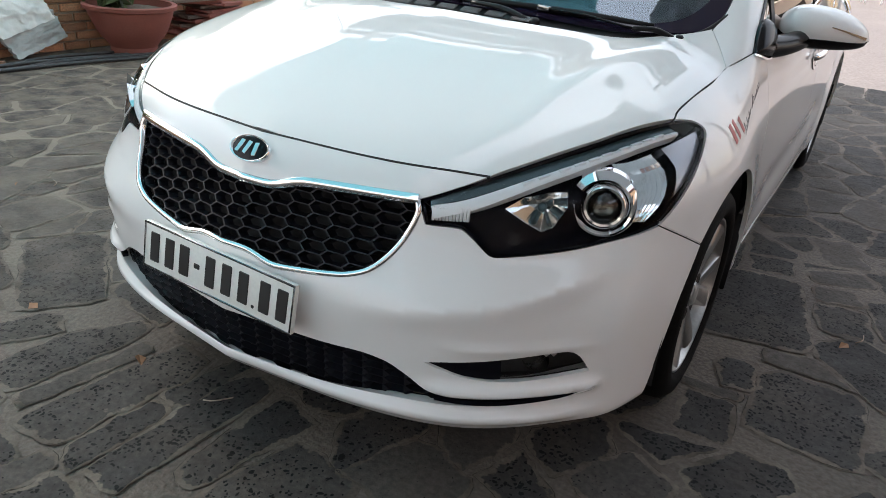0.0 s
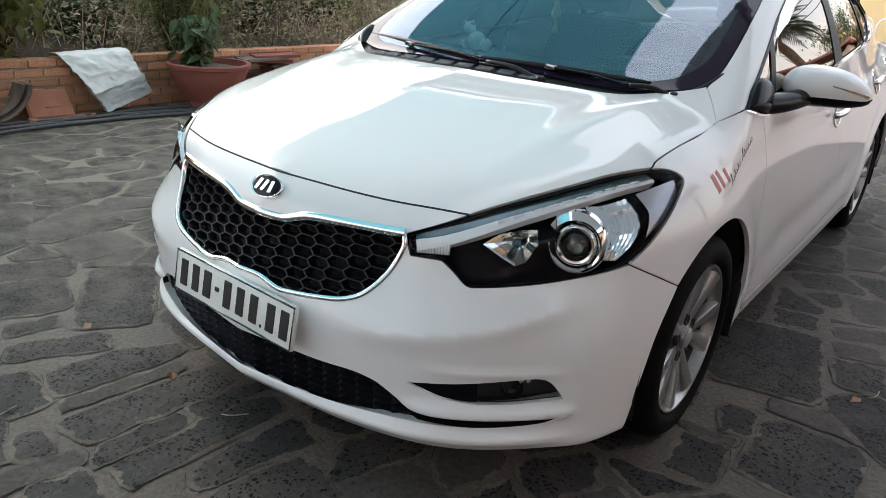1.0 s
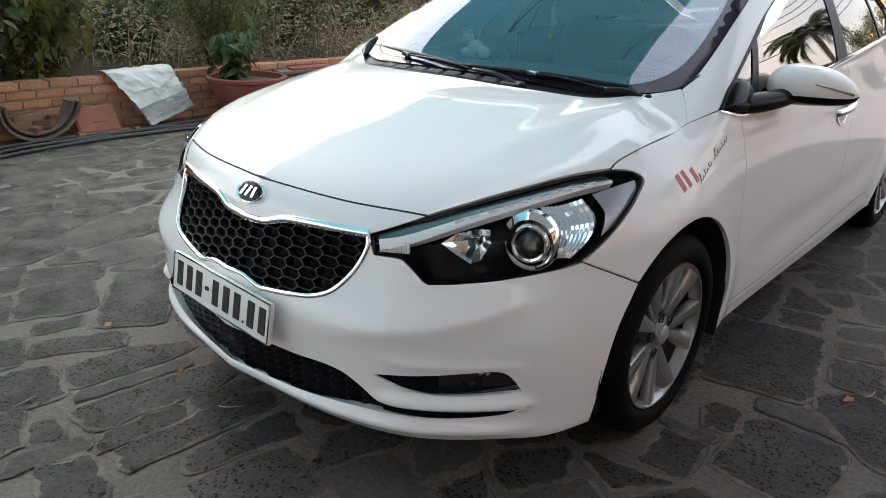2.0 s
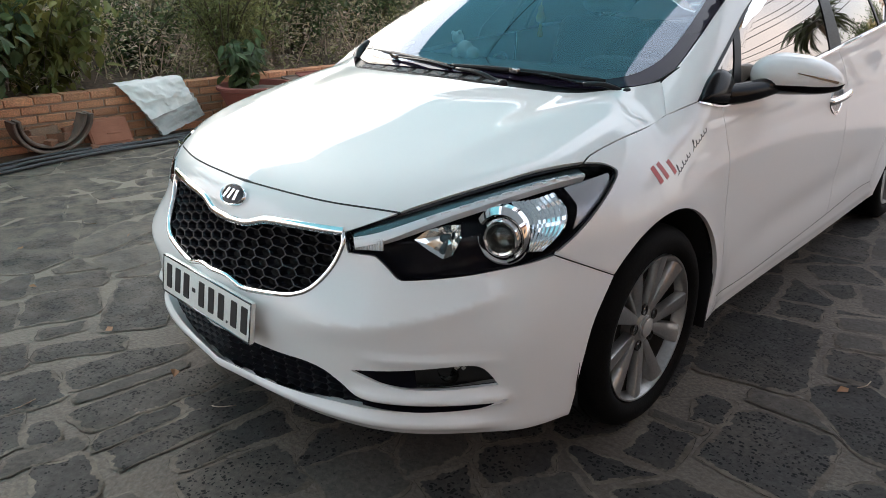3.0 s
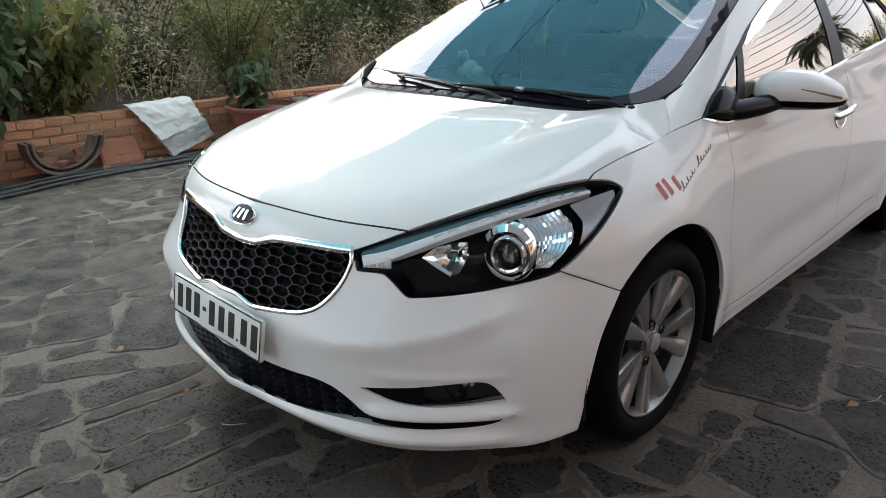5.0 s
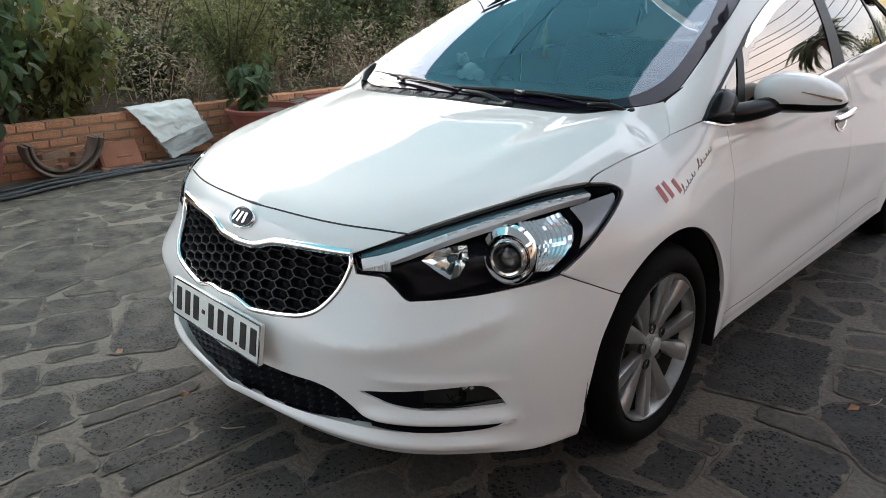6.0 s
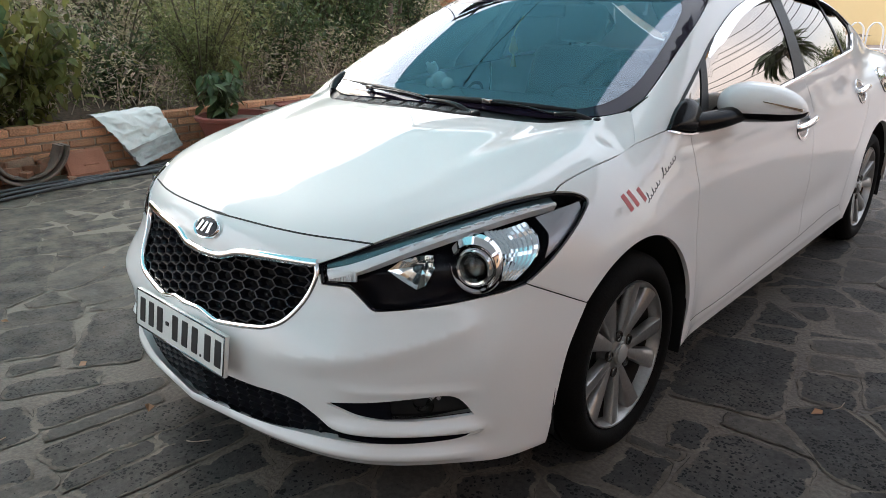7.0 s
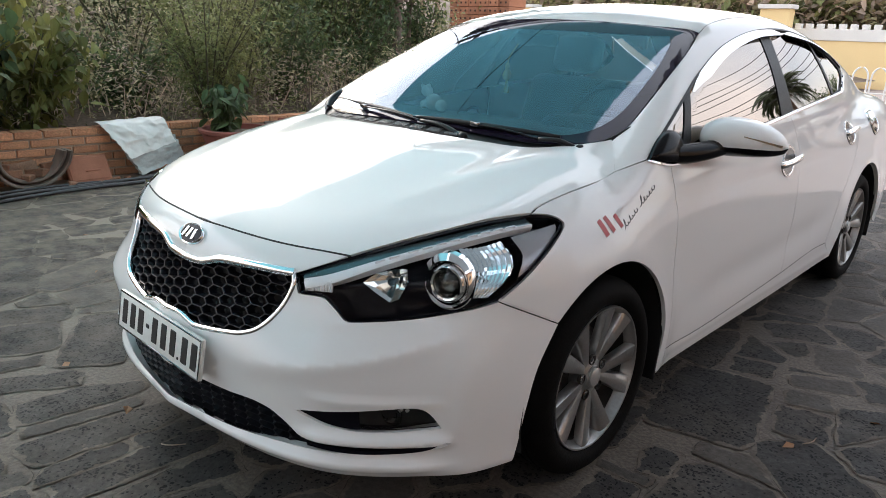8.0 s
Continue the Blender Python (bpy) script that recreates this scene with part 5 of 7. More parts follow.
for s0, s1, tall in ((0.0, 0.46, 0.030), (0.52, 1.0, 0.034)):
    loops, squiggle = 6, []
    sizes = [tall] + [rq.uniform(0.009, 0.020) for _ in range(loops)]
    for i in range(loops * 8):
        u, ph = i / (loops * 8), 2 * math.pi * i / 8
        a_ = sizes[i // 8]
        squiggle.append((0.945 + 0.215 * (s0 + (s1 - s0) * u) + 0.006 * math.sin(ph), 0.748 + 0.105 * (s0 + (s1 - s0) * u) + a_ * (1 - math.cos(ph)) * 0.5))
    decal(squiggle, 0.0015, dark_vinyl)

# cabin: dashboard, seats, wheel, mirror
b = bmesh.new()
box(b, (-0.68, 1.13, 0.70), (0.68, 1.55, 0.945), 0.06, 3)
box(b, (0.20, 1.42, 0.86), (0.54, 1.60, 0.985), 0.05, 3)
part("dashboard", b, cabin_grey, car)
for sx in (0.36, -0.36):
    b = bmesh.new()
    box(b, (sx - 0.25, 1.75, 0.32), (sx + 0.25, 2.30, 0.52), 0.07, 3)
    box(b, (-0.25, -0.07, 0.0), (0.25, 0.09, 0.66), 0.07, 3, Matrix.Translation((sx, 2.30, 0.45)) @ Matrix.Rotation(radians(-20), 4, "X"))
    seat = part("front_seat", b, seat_cloth, car)
    b = bmesh.new()
    box(b, (-0.14, -0.05, 0.0), (0.14, 0.05, 0.19), 0.045, 3, Matrix.Translation((sx, 2.535, 1.09)) @ Matrix.Rotation(radians(-12), 4, "X"))
    part("headrest", b, seat_cloth, seat)
b = bmesh.new()
box(b, (-0.66, 2.85, 0.32), (0.66, 3.25, 0.52), 0.07, 3)
box(b, (-0.66, 3.20, 0.45), (0.66, 3.36, 1.02), 0.06, 3)
part("rear_seat", b, seat_cloth, car)
b = bmesh.new()
box(b, (-0.62, 3.34, 0.985), (0.62, 3.95, 1.00), 0.005, 1)
part("parcel_shelf", b, cabin_grey, car)
v, f = [], []
for i in range(40):
    t = 2 * math.pi * i / 40
    for j in range(8):
        a = 2 * math.pi * j / 8
        v.append(Matrix.Translation((0.36, 1.66, 0.93)) @ Matrix.Rotation(radians(65), 4, "X") @ Vector(((0.18 + 0.015 * math.cos(a)) * math.cos(t), (0.18 + 0.015 * math.cos(a)) * math.sin(t), 0.015 * math.sin(a))))
    f += [(i * 8 + j, (i + 1) % 40 * 8 + j, (i + 1) % 40 * 8 + (j + 1) % 8, i * 8 + (j + 1) % 8) for j in range(8)]
sw = link("steering_wheel", v, f, cabin_grey, car)
b = bmesh.new()
box(b, (-0.17, -0.025, -0.02), (0.17, 0.025, 0.012), 0.01, 2, Matrix.Translation((0.36, 1.66, 0.93)) @ Matrix.Rotation(radians(65), 4, "X"))
box(b, (-0.07, -0.07, -0.03), (0.07, 0.07, 0.02), 0.02, 2, Matrix.Translation((0.36, 1.66, 0.93)) @ Matrix.Rotation(radians(65), 4, "X"))
part("wheel_hub", b, cabin_grey, sw)
b = bmesh.new()
box(b, (-0.11, 1.655, 1.225), (0.11, 1.675, 1.275), 0.012, 2)
part("inner_mirror", b, black_plastic, car)
for side in (1, -1):
    strip_line = [(0.665 * side, 1.15, 0.955), (0.668 * side, 1.30, 1.04), (0.640 * side, 1.50, 1.135), (0.60 * side, 1.70, 1.225), (0.575 * side, 1.80, 1.265)]
    pp, pn = on_body(SCREEN, smooth_line(strip_line, 0.03))
    strip("pillar_trim", pp, pn, [(-0.055, -0.075), (-0.045, -0.045), (0.0, -0.030), (0.045, -0.045), (0.055, -0.075)], pillar_trim, car, taper=lambda t: 1.3 - 0.7 * t, sharp=70)
panel("headliner", ROOF, loop(back(ROOF_FRONT), ROOF_SEAM, ROOF_BACK, back(flip(ROOF_BACK)), back(flip(ROOF_SEAM)), flip(ROOF_FRONT), step=0.04), cream, car, step=0.08, sink=0.03, lip=0)

# trinkets in the car
gold = shader("gold_thread", (0.55, 0.40, 0.10), 0.5, vary=0.4, scale=60)
charm = thing("hanging_charm", (-0.09, 1.60, 1.09), "small golden charm hanging from the inner mirror", "charm")
link("charm_body", *lathe([(0.0, -0.02), (0.016, -0.012), (0.020, 0.004), (0.014, 0.022), (0.009, 0.030), (0.012, 0.040), (0.006, 0.052), (0.0, 0.054)], (-0.09, 1.60, 1.10), (0, 0, 1), 16), gold, charm)
link("tassel", *lathe([(0.004, 0.0), (0.013, -0.05), (0.010, -0.055), (0.0, -0.055)], (-0.09, 1.60, 1.085), (0, 0, 1), 12), gold, charm)
link("cord", *tube([(-0.09, 1.60, 1.15), (-0.085, 1.605, 1.18), (-0.08, 1.65, 1.23)], 0.002, 6), gold, charm)
plush_white = shader("white_plush", (0.88, 0.87, 0.82), 0.9, vary=0.2, scale=40, bump=0.4, fine_scale=200)
plush = thing("plush_toy", (-0.33, 1.40, 0.945), "small white plush toy on the dashboard", "toy")
b = bmesh.new()
for cx, cy, cz, r in ((-0.32, 1.40, 0.980, 0.036), (-0.345, 1.385, 1.026, 0.025), (-0.275, 1.40, 0.968, 0.026), (-0.36, 1.385, 0.966, 0.019), (-0.366, 1.38, 1.044, 0.009), (-0.330, 1.38, 1.048, 0.009)):
    bmesh.ops.create_icosphere(b, subdivisions=3, radius=r, matrix=Matrix.Translation((cx, cy, cz)))
part("plush_body", b, plush_white, plush)
# ---- The yard ----
soil = shader("dry_soil", (0.20, 0.145, 0.105), 0.95, vary=0.6, scale=1.5, tint=(0.05, 0.04, 0.028), fine=0.4, fine_scale=40, bump=0.8)
mortar = shader("joint_mortar", (0.125, 0.101, 0.078), 0.75, vary=0.9, scale=2.6, tint=(0.068, 0.055, 0.044), fine=0.35, fine_scale=70, bump=0.6)
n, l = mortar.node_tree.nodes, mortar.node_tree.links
# joints turn paler tan westwards: dirt, plus brighter light painted in
away, west_light, dusty = n.new("ShaderNodeSeparateXYZ"), n.new("ShaderNodeMapRange"), n.new("ShaderNodeMixRGB")
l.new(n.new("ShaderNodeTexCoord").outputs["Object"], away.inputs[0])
l.new(away.outputs[0], west_light.inputs[0])
west_light.inputs[1].default_value, west_light.inputs[2].default_value, west_light.inputs[4].default_value = -0.6, -2.8, 0.8
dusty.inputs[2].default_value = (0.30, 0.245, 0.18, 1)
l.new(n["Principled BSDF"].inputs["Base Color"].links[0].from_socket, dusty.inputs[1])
l.new(west_light.outputs[0], dusty.inputs[0])
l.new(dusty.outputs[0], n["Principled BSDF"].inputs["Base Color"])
concrete = shader("street_concrete", (0.36, 0.29, 0.25), 0.85, vary=0.4, scale=0.6, tint=(0.26, 0.21, 0.185), fine=0.2, fine_scale=30, bump=0.3)
brick_mat = shader("red_brick", (0.66, 0.31, 0.165), 0.85, vary=0.55, scale=9, tint=(0.46, 0.21, 0.12), fine=0.35, fine_scale=90, bump=0.5, per_piece=0.28)
brick_joint = shader("brick_joint", (0.46, 0.32, 0.23), 0.95, vary=0.5, scale=8, fine=0.3, bump=0.6)
terracotta = shader("terracotta", (0.27, 0.078, 0.055), 0.75, vary=0.5, scale=5, tint=(0.19, 0.062, 0.047), fine=0.15, bump=0.2)
clay_grey = shader("weathered_clay", (0.26, 0.190, 0.150), 0.9, vary=0.6, scale=7, tint=(0.11, 0.09, 0.075), fine=0.3, bump=0.5)
hose_black = shader("hose_rubber", (0.040, 0.040, 0.042), 0.45, vary=0.5, scale=6, tint=(0.09, 0.083, 0.075), fine=0.2)
sack_white = shader("white_sack", (0.90, 0.86, 0.80), 0.8, vary=0.25, scale=7, tint=(0.62, 0.60, 0.56), bump=0.35, fine_scale=30)
sack_grey = shader("grey_sack", (0.50, 0.48, 0.45), 0.85, vary=0.4, scale=9, tint=(0.36, 0.34, 0.31), bump=0.4, fine_scale=35)
bark = shader("bark", (0.20, 0.15, 0.12), 0.95, vary=0.6, scale=7, tint=(0.09, 0.07, 0.055), fine=0.4, bump=0.9, fine_scale=30)
yellow = shader("yellow_render", (0.93, 0.70, 0.36), 0.85, vary=0.25, scale=0.7, tint=(0.86, 0.61, 0.29), fine=0.1, bump=0.2)
white_wash = shader("white_render", (0.80, 0.78, 0.73), 0.85, vary=0.3, scale=1.2, tint=(0.65, 0.61, 0.56), fine=0.1)
roof_red = shader("red_sheet_roof", (0.46, 0.24, 0.21), 0.6, vary=0.4, scale=1)
house_wall = shader("pale_house_wall", (0.76, 0.67, 0.59), 0.85, vary=0.25, scale=0.6)
wood_wall = shader("brown_wood_wall", (0.66, 0.42, 0.26), 0.7, vary=0.4, scale=1.2, fine=0.2)
dark_glass = shader("far_window", (0.03, 0.035, 0.04), 0.1, coat=0.5)


def basalt(name, island=False):
    """Dark flagstone: some pitted, some smooth, with cement smeared over the rim and cracks along the joint."""
    m = bpy.data.materials.new(name)
    m.use_nodes = True
    n, l = m.node_tree.nodes, m.node_tree.links
    b = n["Principled BSDF"]
    b.inputs["Specular IOR Level"].default_value = 0.25
    place = n.new("ShaderNodeTexCoord").outputs["Object"]
    luck = n.new("ShaderNodeNewGeometry").outputs["Random Per Island"] if island else n.new("ShaderNodeObjectInfo").outputs["Random"]
    rim = n.new("ShaderNodeAttribute")
    rim.attribute_name = "rim"

    def grain(sc, detail=5, rough=0.55):
        t = n.new("ShaderNodeTexNoise")
        t.inputs["Scale"].default_value, t.inputs["Detail"].default_value, t.inputs["Roughness"].default_value = sc, detail, rough
        l.new(place, t.inputs["Vector"])
        return t.outputs[0]

    def ramp(src, lo, hi, out0=0.0, out1=1.0):
        t = n.new("ShaderNodeMapRange")
        for k, v in enumerate((lo, hi, out0, out1)):
            t.inputs[k + 1].default_value = v
        l.new(src, t.inputs[0])
        return t.outputs[0]

    def calc(op, a, b_):
        t = n.new("ShaderNodeMath")
        t.operation = op
        for k, v in enumerate((a, b_)):
            if isinstance(v, (int, float)):
                t.inputs[k].default_value = v
            else:
                l.new(v, t.inputs[k])
        return t.outputs[0]

    def mix(fac, a, b_, kind="MIX"):
        t = n.new("ShaderNodeMixRGB")
        t.blend_type = kind
        for k, v in enumerate((fac, a, b_)):
            if isinstance(v, tuple):
                t.inputs[k].default_value = (*v, 1)
            elif isinstance(v, (int, float)):
                t.inputs[k].default_value = v
            else:
                l.new(v, t.inputs[k])
        return t.outputs[0]

    # two kinds of stone, and dusty drifts over both
    stone = mix(ramp(luck, 0.55, 0.85), (0.042, 0.039, 0.037), (0.058, 0.051, 0.045))
    stone = mix(ramp(grain(3.2), 0.45, 0.72, 0.0, 0.6), stone, (0.088, 0.075, 0.062))
    stone = mix(1.0, stone, ramp(grain(60, 6, 0.7), 0.3, 0.7, 0.62, 1.30), "MULTIPLY")
    stone = mix(1.0, stone, ramp(luck, 0.0, 1.0, 0.78, 1.18), "MULTIPLY")
    # pits: bent cells of uneven size
    bent = n.new("ShaderNodeMixRGB")
    bent.blend_type, bent.inputs[0].default_value = "LINEAR_LIGHT", 0.012
    warp = n.new("ShaderNodeTexNoise")
    warp.inputs["Scale"].default_value = 42
    l.new(place, warp.inputs["Vector"])
    l.new(place, bent.inputs[1])
    l.new(warp.outputs["Color"], bent.inputs[2])
    pit = n.new("ShaderNodeTexVoronoi")
    pit.inputs["Scale"].default_value = 84
    l.new(bent.outputs[0], pit.inputs["Vector"])
    part_of = n.new("ShaderNodeSeparateColor")
    l.new(pit.outputs["Color"], part_of.inputs[0])
    reach = calc("MULTIPLY", ramp(part_of.outputs[0], 0.10, 1.0, 0.05, 0.60), ramp(grain(5.0, 3), 0.34, 0.50, 0.45, 1.0))
    reach = calc("MULTIPLY", reach, ramp(luck, 0.72, 0.86, 1.0, 0.35))
    pits = ramp(calc("SUBTRACT", reach, pit.outputs["Distance"]), 0.0, 0.03)
    # bare stone against cement smeared over the rim
    bare = ramp(calc("ADD", rim.outputs["Fac"], ramp(grain(17, 6, 0.65), 0.30, 0.70, -0.62, 0.66)), 0.30, 0.50)
    pits = calc("MULTIPLY", pits, bare)
    cement = mix(ramp(grain(4.5), 0.35, 0.65), (0.150, 0.125, 0.098), (0.066, 0.055, 0.045))
    cement = mix(1.0, cement, ramp(grain(80, 5, 0.7), 0.3, 0.7, 0.75, 1.2), "MULTIPLY")
    colour = mix(bare, cement, stone)
    colour = mix(pits, colour, (0.004, 0.004, 0.004))
    # dusty tan towards the wall, with the brighter light there put into the colour
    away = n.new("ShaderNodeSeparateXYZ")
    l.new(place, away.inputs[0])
    dust_light = calc("MULTIPLY", ramp(away.outputs[0], -0.6, -2.8, 0.0, 0.8), ramp(grain(6.5, 6, 0.65), 0.36, 0.62, 0.15, 1.0))
    colour = mix(dust_light, colour, (0.230, 0.186, 0.140))
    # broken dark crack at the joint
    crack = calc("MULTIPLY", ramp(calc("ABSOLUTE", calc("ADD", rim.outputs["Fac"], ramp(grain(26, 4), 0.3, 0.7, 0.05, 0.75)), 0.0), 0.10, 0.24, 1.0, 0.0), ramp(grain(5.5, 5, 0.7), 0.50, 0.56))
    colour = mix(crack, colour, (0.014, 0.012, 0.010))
    l.new(colour, b.inputs["Base Color"])
    l.new(ramp(grain(9), 0.3, 0.7, 0.66, 0.9), b.inputs["Roughness"])
    high = calc("SUBTRACT", calc("SUBTRACT", grain(34, 8, 0.6), pits), crack)
    bump = n.new("ShaderNodeBump")
    bump.inputs["Strength"].default_value, bump.inputs["Distance"].default_value = 0.6, 0.007
    l.new(high, bump.inputs["Height"])
    l.new(bump.outputs[0], b.inputs["Normal"])
    return m


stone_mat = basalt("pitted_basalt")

# ground: one sheet to the horizon, mortar bed of the paving, street beyond
def sheet(name, x0, x1, y0, y1, z, material, label, n=(2, 2), wave=0.0):
    v = [(x, y, z + wave * noise.noise((x * 1.3, y * 1.3, 3.0))) for y in np.linspace(y0, y1, n[1]) for x in np.linspace(x0, x1, n[0])]
    f = [(j * n[0] + i, j * n[0] + i + 1, (j + 1) * n[0] + i + 1, (j + 1) * n[0] + i) for j in range(n[1] - 1) for i in range(n[0] - 1)]
    return tagged(link(name, v, f, material), label, name, kind="structure")


sheet("ground", -900, 900, -900, 900, -0.06, soil, "dry brown earth reaching to the horizon")
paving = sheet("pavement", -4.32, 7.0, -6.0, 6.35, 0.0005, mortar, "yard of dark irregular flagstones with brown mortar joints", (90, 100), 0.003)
sheet("street", -14, 30, 6.35, 27.6, -0.012, concrete, "pale dusty concrete street beside the yard", (12, 8))
sheet("earth_strip", -4.31, -3.93, -4.0, 6.3, 0.008, shader("dusty_earth", (0.26, 0.18, 0.125), 0.95, vary=0.7, scale=5, tint=(0.15, 0.105, 0.075), fine=0.4, bump=0.8), "dusty brown earth along the foot of the wall", (12, 160), 0.012)
sheet("kerb_strip", -4.32, 7.0, 6.352, 6.60, -0.002, shader("kerb_concrete", (0.30, 0.255, 0.22), 0.9, vary=0.4, scale=3, fine=0.2), "flush concrete edging along the paving")

# earth bank behind the garden wall
v, f, nx, ny = [], [], 26, 60
for j in range(ny):
    for i in range(nx):
        x, y = -4.40 - 0.5 * i, -9 + 0.62 * j
        v.append((x, y, 0.30 + 0.085 * i + 0.25 * noise.noise((x * 0.5, y * 0.5, 1.0)) + 0.06 * noise.noise((x * 2, y * 2, 4.0)) if i else 0.28))
for j in range(ny - 1):
    for i in range(nx - 1):
        f.append((j * nx + i, (j + 1) * nx + i, (j + 1) * nx + i + 1, j * nx + i + 1))
tagged(link("earth_bank", v, f, soil), "overgrown brown earth bank behind the wall", "bank", kind="structure")

# far yellow wall with a notched white top, gate posts, white railing
def blocky(name, boxes, material, parent=None, label="", bevel=0.01):
    b_ = bmesh.new()
    for lo, hi in boxes:
        box(b_, lo, hi, bevel, 1)
    return part(name, b_, material, parent, label)


YW = 28.0
fence = thing("boundary_wall", (-5, YW, 0), "yellow rendered boundary wall with a white notched coping", "wall", kind="structure")
blocky("wall_face", [((-9.0, YW, -0.05), (2.4, YW + 0.25, 1.55))], yellow, fence)
blocky("coping", [((-9.0, YW - 0.04, 1.55), (2.4, YW + 0.29, 1.95))], white_wash, fence)
for k in range(31):
    blocky("merlon", [((-9.0 + 0.37 * k, YW - 0.02, 1.95), (-9.0 + 0.37 * k + 0.20, YW + 0.27, 2.12))], white_wash, fence)
for px_, w in ((-8.1, 1.05), (-19.3, 0.6), (0.6, 0.5)):
    post = thing("gate_post", (px_, YW - 0.4, 0), "square yellow gate post with a white cap", "post", "gate posts")
    blocky("shaft", [((px_ - w / 2, YW - 0.65, -0.05), (px_ + w / 2, YW - 0.10, 2.6))], yellow, post)
    blocky("cap", [((px_ - w / 2 - 0.08, YW - 0.73, 2.6), (px_ + w / 2 + 0.08, YW - 0.02, 2.75))], white_wash, post)
rail = thing("white_railing", (-1.2, 19.5, 0), "low white metal hoop railing beside the street", "railing")
white_metal = shader("white_enamel", (0.75, 0.73, 0.70), 0.4)
for k in range(9):
    x0 = -3.2 + 0.42 * k
    link("hoop", *tube([(x0, 19.5, 0), (x0, 19.5, 0.62), (x0 + 0.06, 19.5, 0.80), (x0 + 0.17, 19.5, 0.87), (x0 + 0.28, 19.5, 0.80), (x0 + 0.34, 19.5, 0.62), (x0 + 0.34, 19.5, 0)], 0.022, 8, 0.05), white_metal, rail)
link("rail_bar", *tube([(-3.3, 19.5, 0.25), (0.6, 19.5, 0.25)], 0.018, 8, 0.5), white_metal, rail)
# stacked hollow bricks on the far side of the yard
stack = thing("brick_stack", (-9.6, 11.6, 0), "stack of orange hollow clay blocks", "bricks", kind="stuff")
b = bmesh.new()
for r in range(13):
    for c in range(6):
        x0, y0 = -10.05 + 0.29 * c + 0.015 * random.random(), 12.0 + 0.03 * random.random()
        box(b, (x0, y0, 0.02 + 0.17 * r), (x0 + 0.28, y0 + 0.6, 0.02 + 0.17 * r + 0.162), 0.006, 1)
part("block", b, shader("hollow_block", (0.46, 0.20, 0.11), 0.85, vary=0.4, scale=3, fine=0.2, per_piece=0.2, island=True), stack)
# black boxes on the block faces stand in for shaded hollows
b = bmesh.new()
for r in range(13):
    for c in range(6):
        for q in (0.06, 0.20):
            box(b, (-10.05 + 0.29 * c + q, 11.985, 0.02 + 0.17 * r + 0.06), (-10.05 + 0.29 * c + q + 0.03, 12.00, 0.02 + 0.17 * r + 0.10))
part("hole", b, matt_black, stack)

# houses, palm and wires round the yard, seen in the car's glass and paint
def house(x0, y0, x1, y1, h, wall_mat, label, ridge=1.2):
    hs = thing("house", ((x0 + x1) / 2, (y0 + y1) / 2, 0), label, "house")
    blocky("wall", [((x0, y0, -0.05), (x1, y1, h))], wall_mat, hs, bevel=0.02)
    xm = (x0 + x1) / 2
    e = 0.5
    v = [(x0 - e, y0 - e, h), (x1 + e, y0 - e, h), (x1 + e, y1 + e, h), (x0 - e, y1 + e, h), (xm, y0 - e, h + ridge), (xm, y1 + e, h + ridge)]
    v += [(a, b_, c + 0.12) for a, b_, c in v]
    f = [(0, 3, 5, 4), (1, 4, 5, 2), (6, 10, 11, 9), (7, 8, 11, 10), (0, 4, 10, 6), (4, 1, 7, 10), (3, 9, 11, 5), (2, 5, 11, 8), (0, 6, 9, 3), (1, 2, 8, 7)]
    link("roof", v, f, roof_red, hs, smooth=False)
    for k in range(int((y1 - y0) / 2.6)):
        yy = y0 + 0.9 + 2.6 * k
        for xx in (x0 - 0.03, x1 - 0.02):
            blocky("window", [((xx, yy, 1.0), (xx + 0.05, yy + 1.2, 2.2))], dark_glass, hs, bevel=0.0)
    for k in range(int((x1 - x0) / 2.8)):
        xx = x0 + 0.9 + 2.8 * k
        for yy in (y0 - 0.03, y1 - 0.02):
            blocky("window", [((xx, yy, 1.0), (xx + 1.2, yy + 0.05, 2.2))], dark_glass, hs, bevel=0.0)
    return hs


house(3.2, 24.5, 13.0, 33.0, 2.8, house_wall, "pale low house with a red sheet roof")
# out of view; distance and warm walls set to shade and to bounce warmth
house(6.4, -4.2, 13.4, 4.8, 3.2, wood_wall, "warm brown house beside the yard")
# unseen house added to cut low light on the bumper and the ground
house(1.2, -13.5, 10.5, -8.0, 3.0, house_wall, "unseen pale house placed to block low light from the front")

palm_leaf = shader("palm_leaf", (0.045, 0.07, 0.02), 0.55, vary=0.4, scale=3)


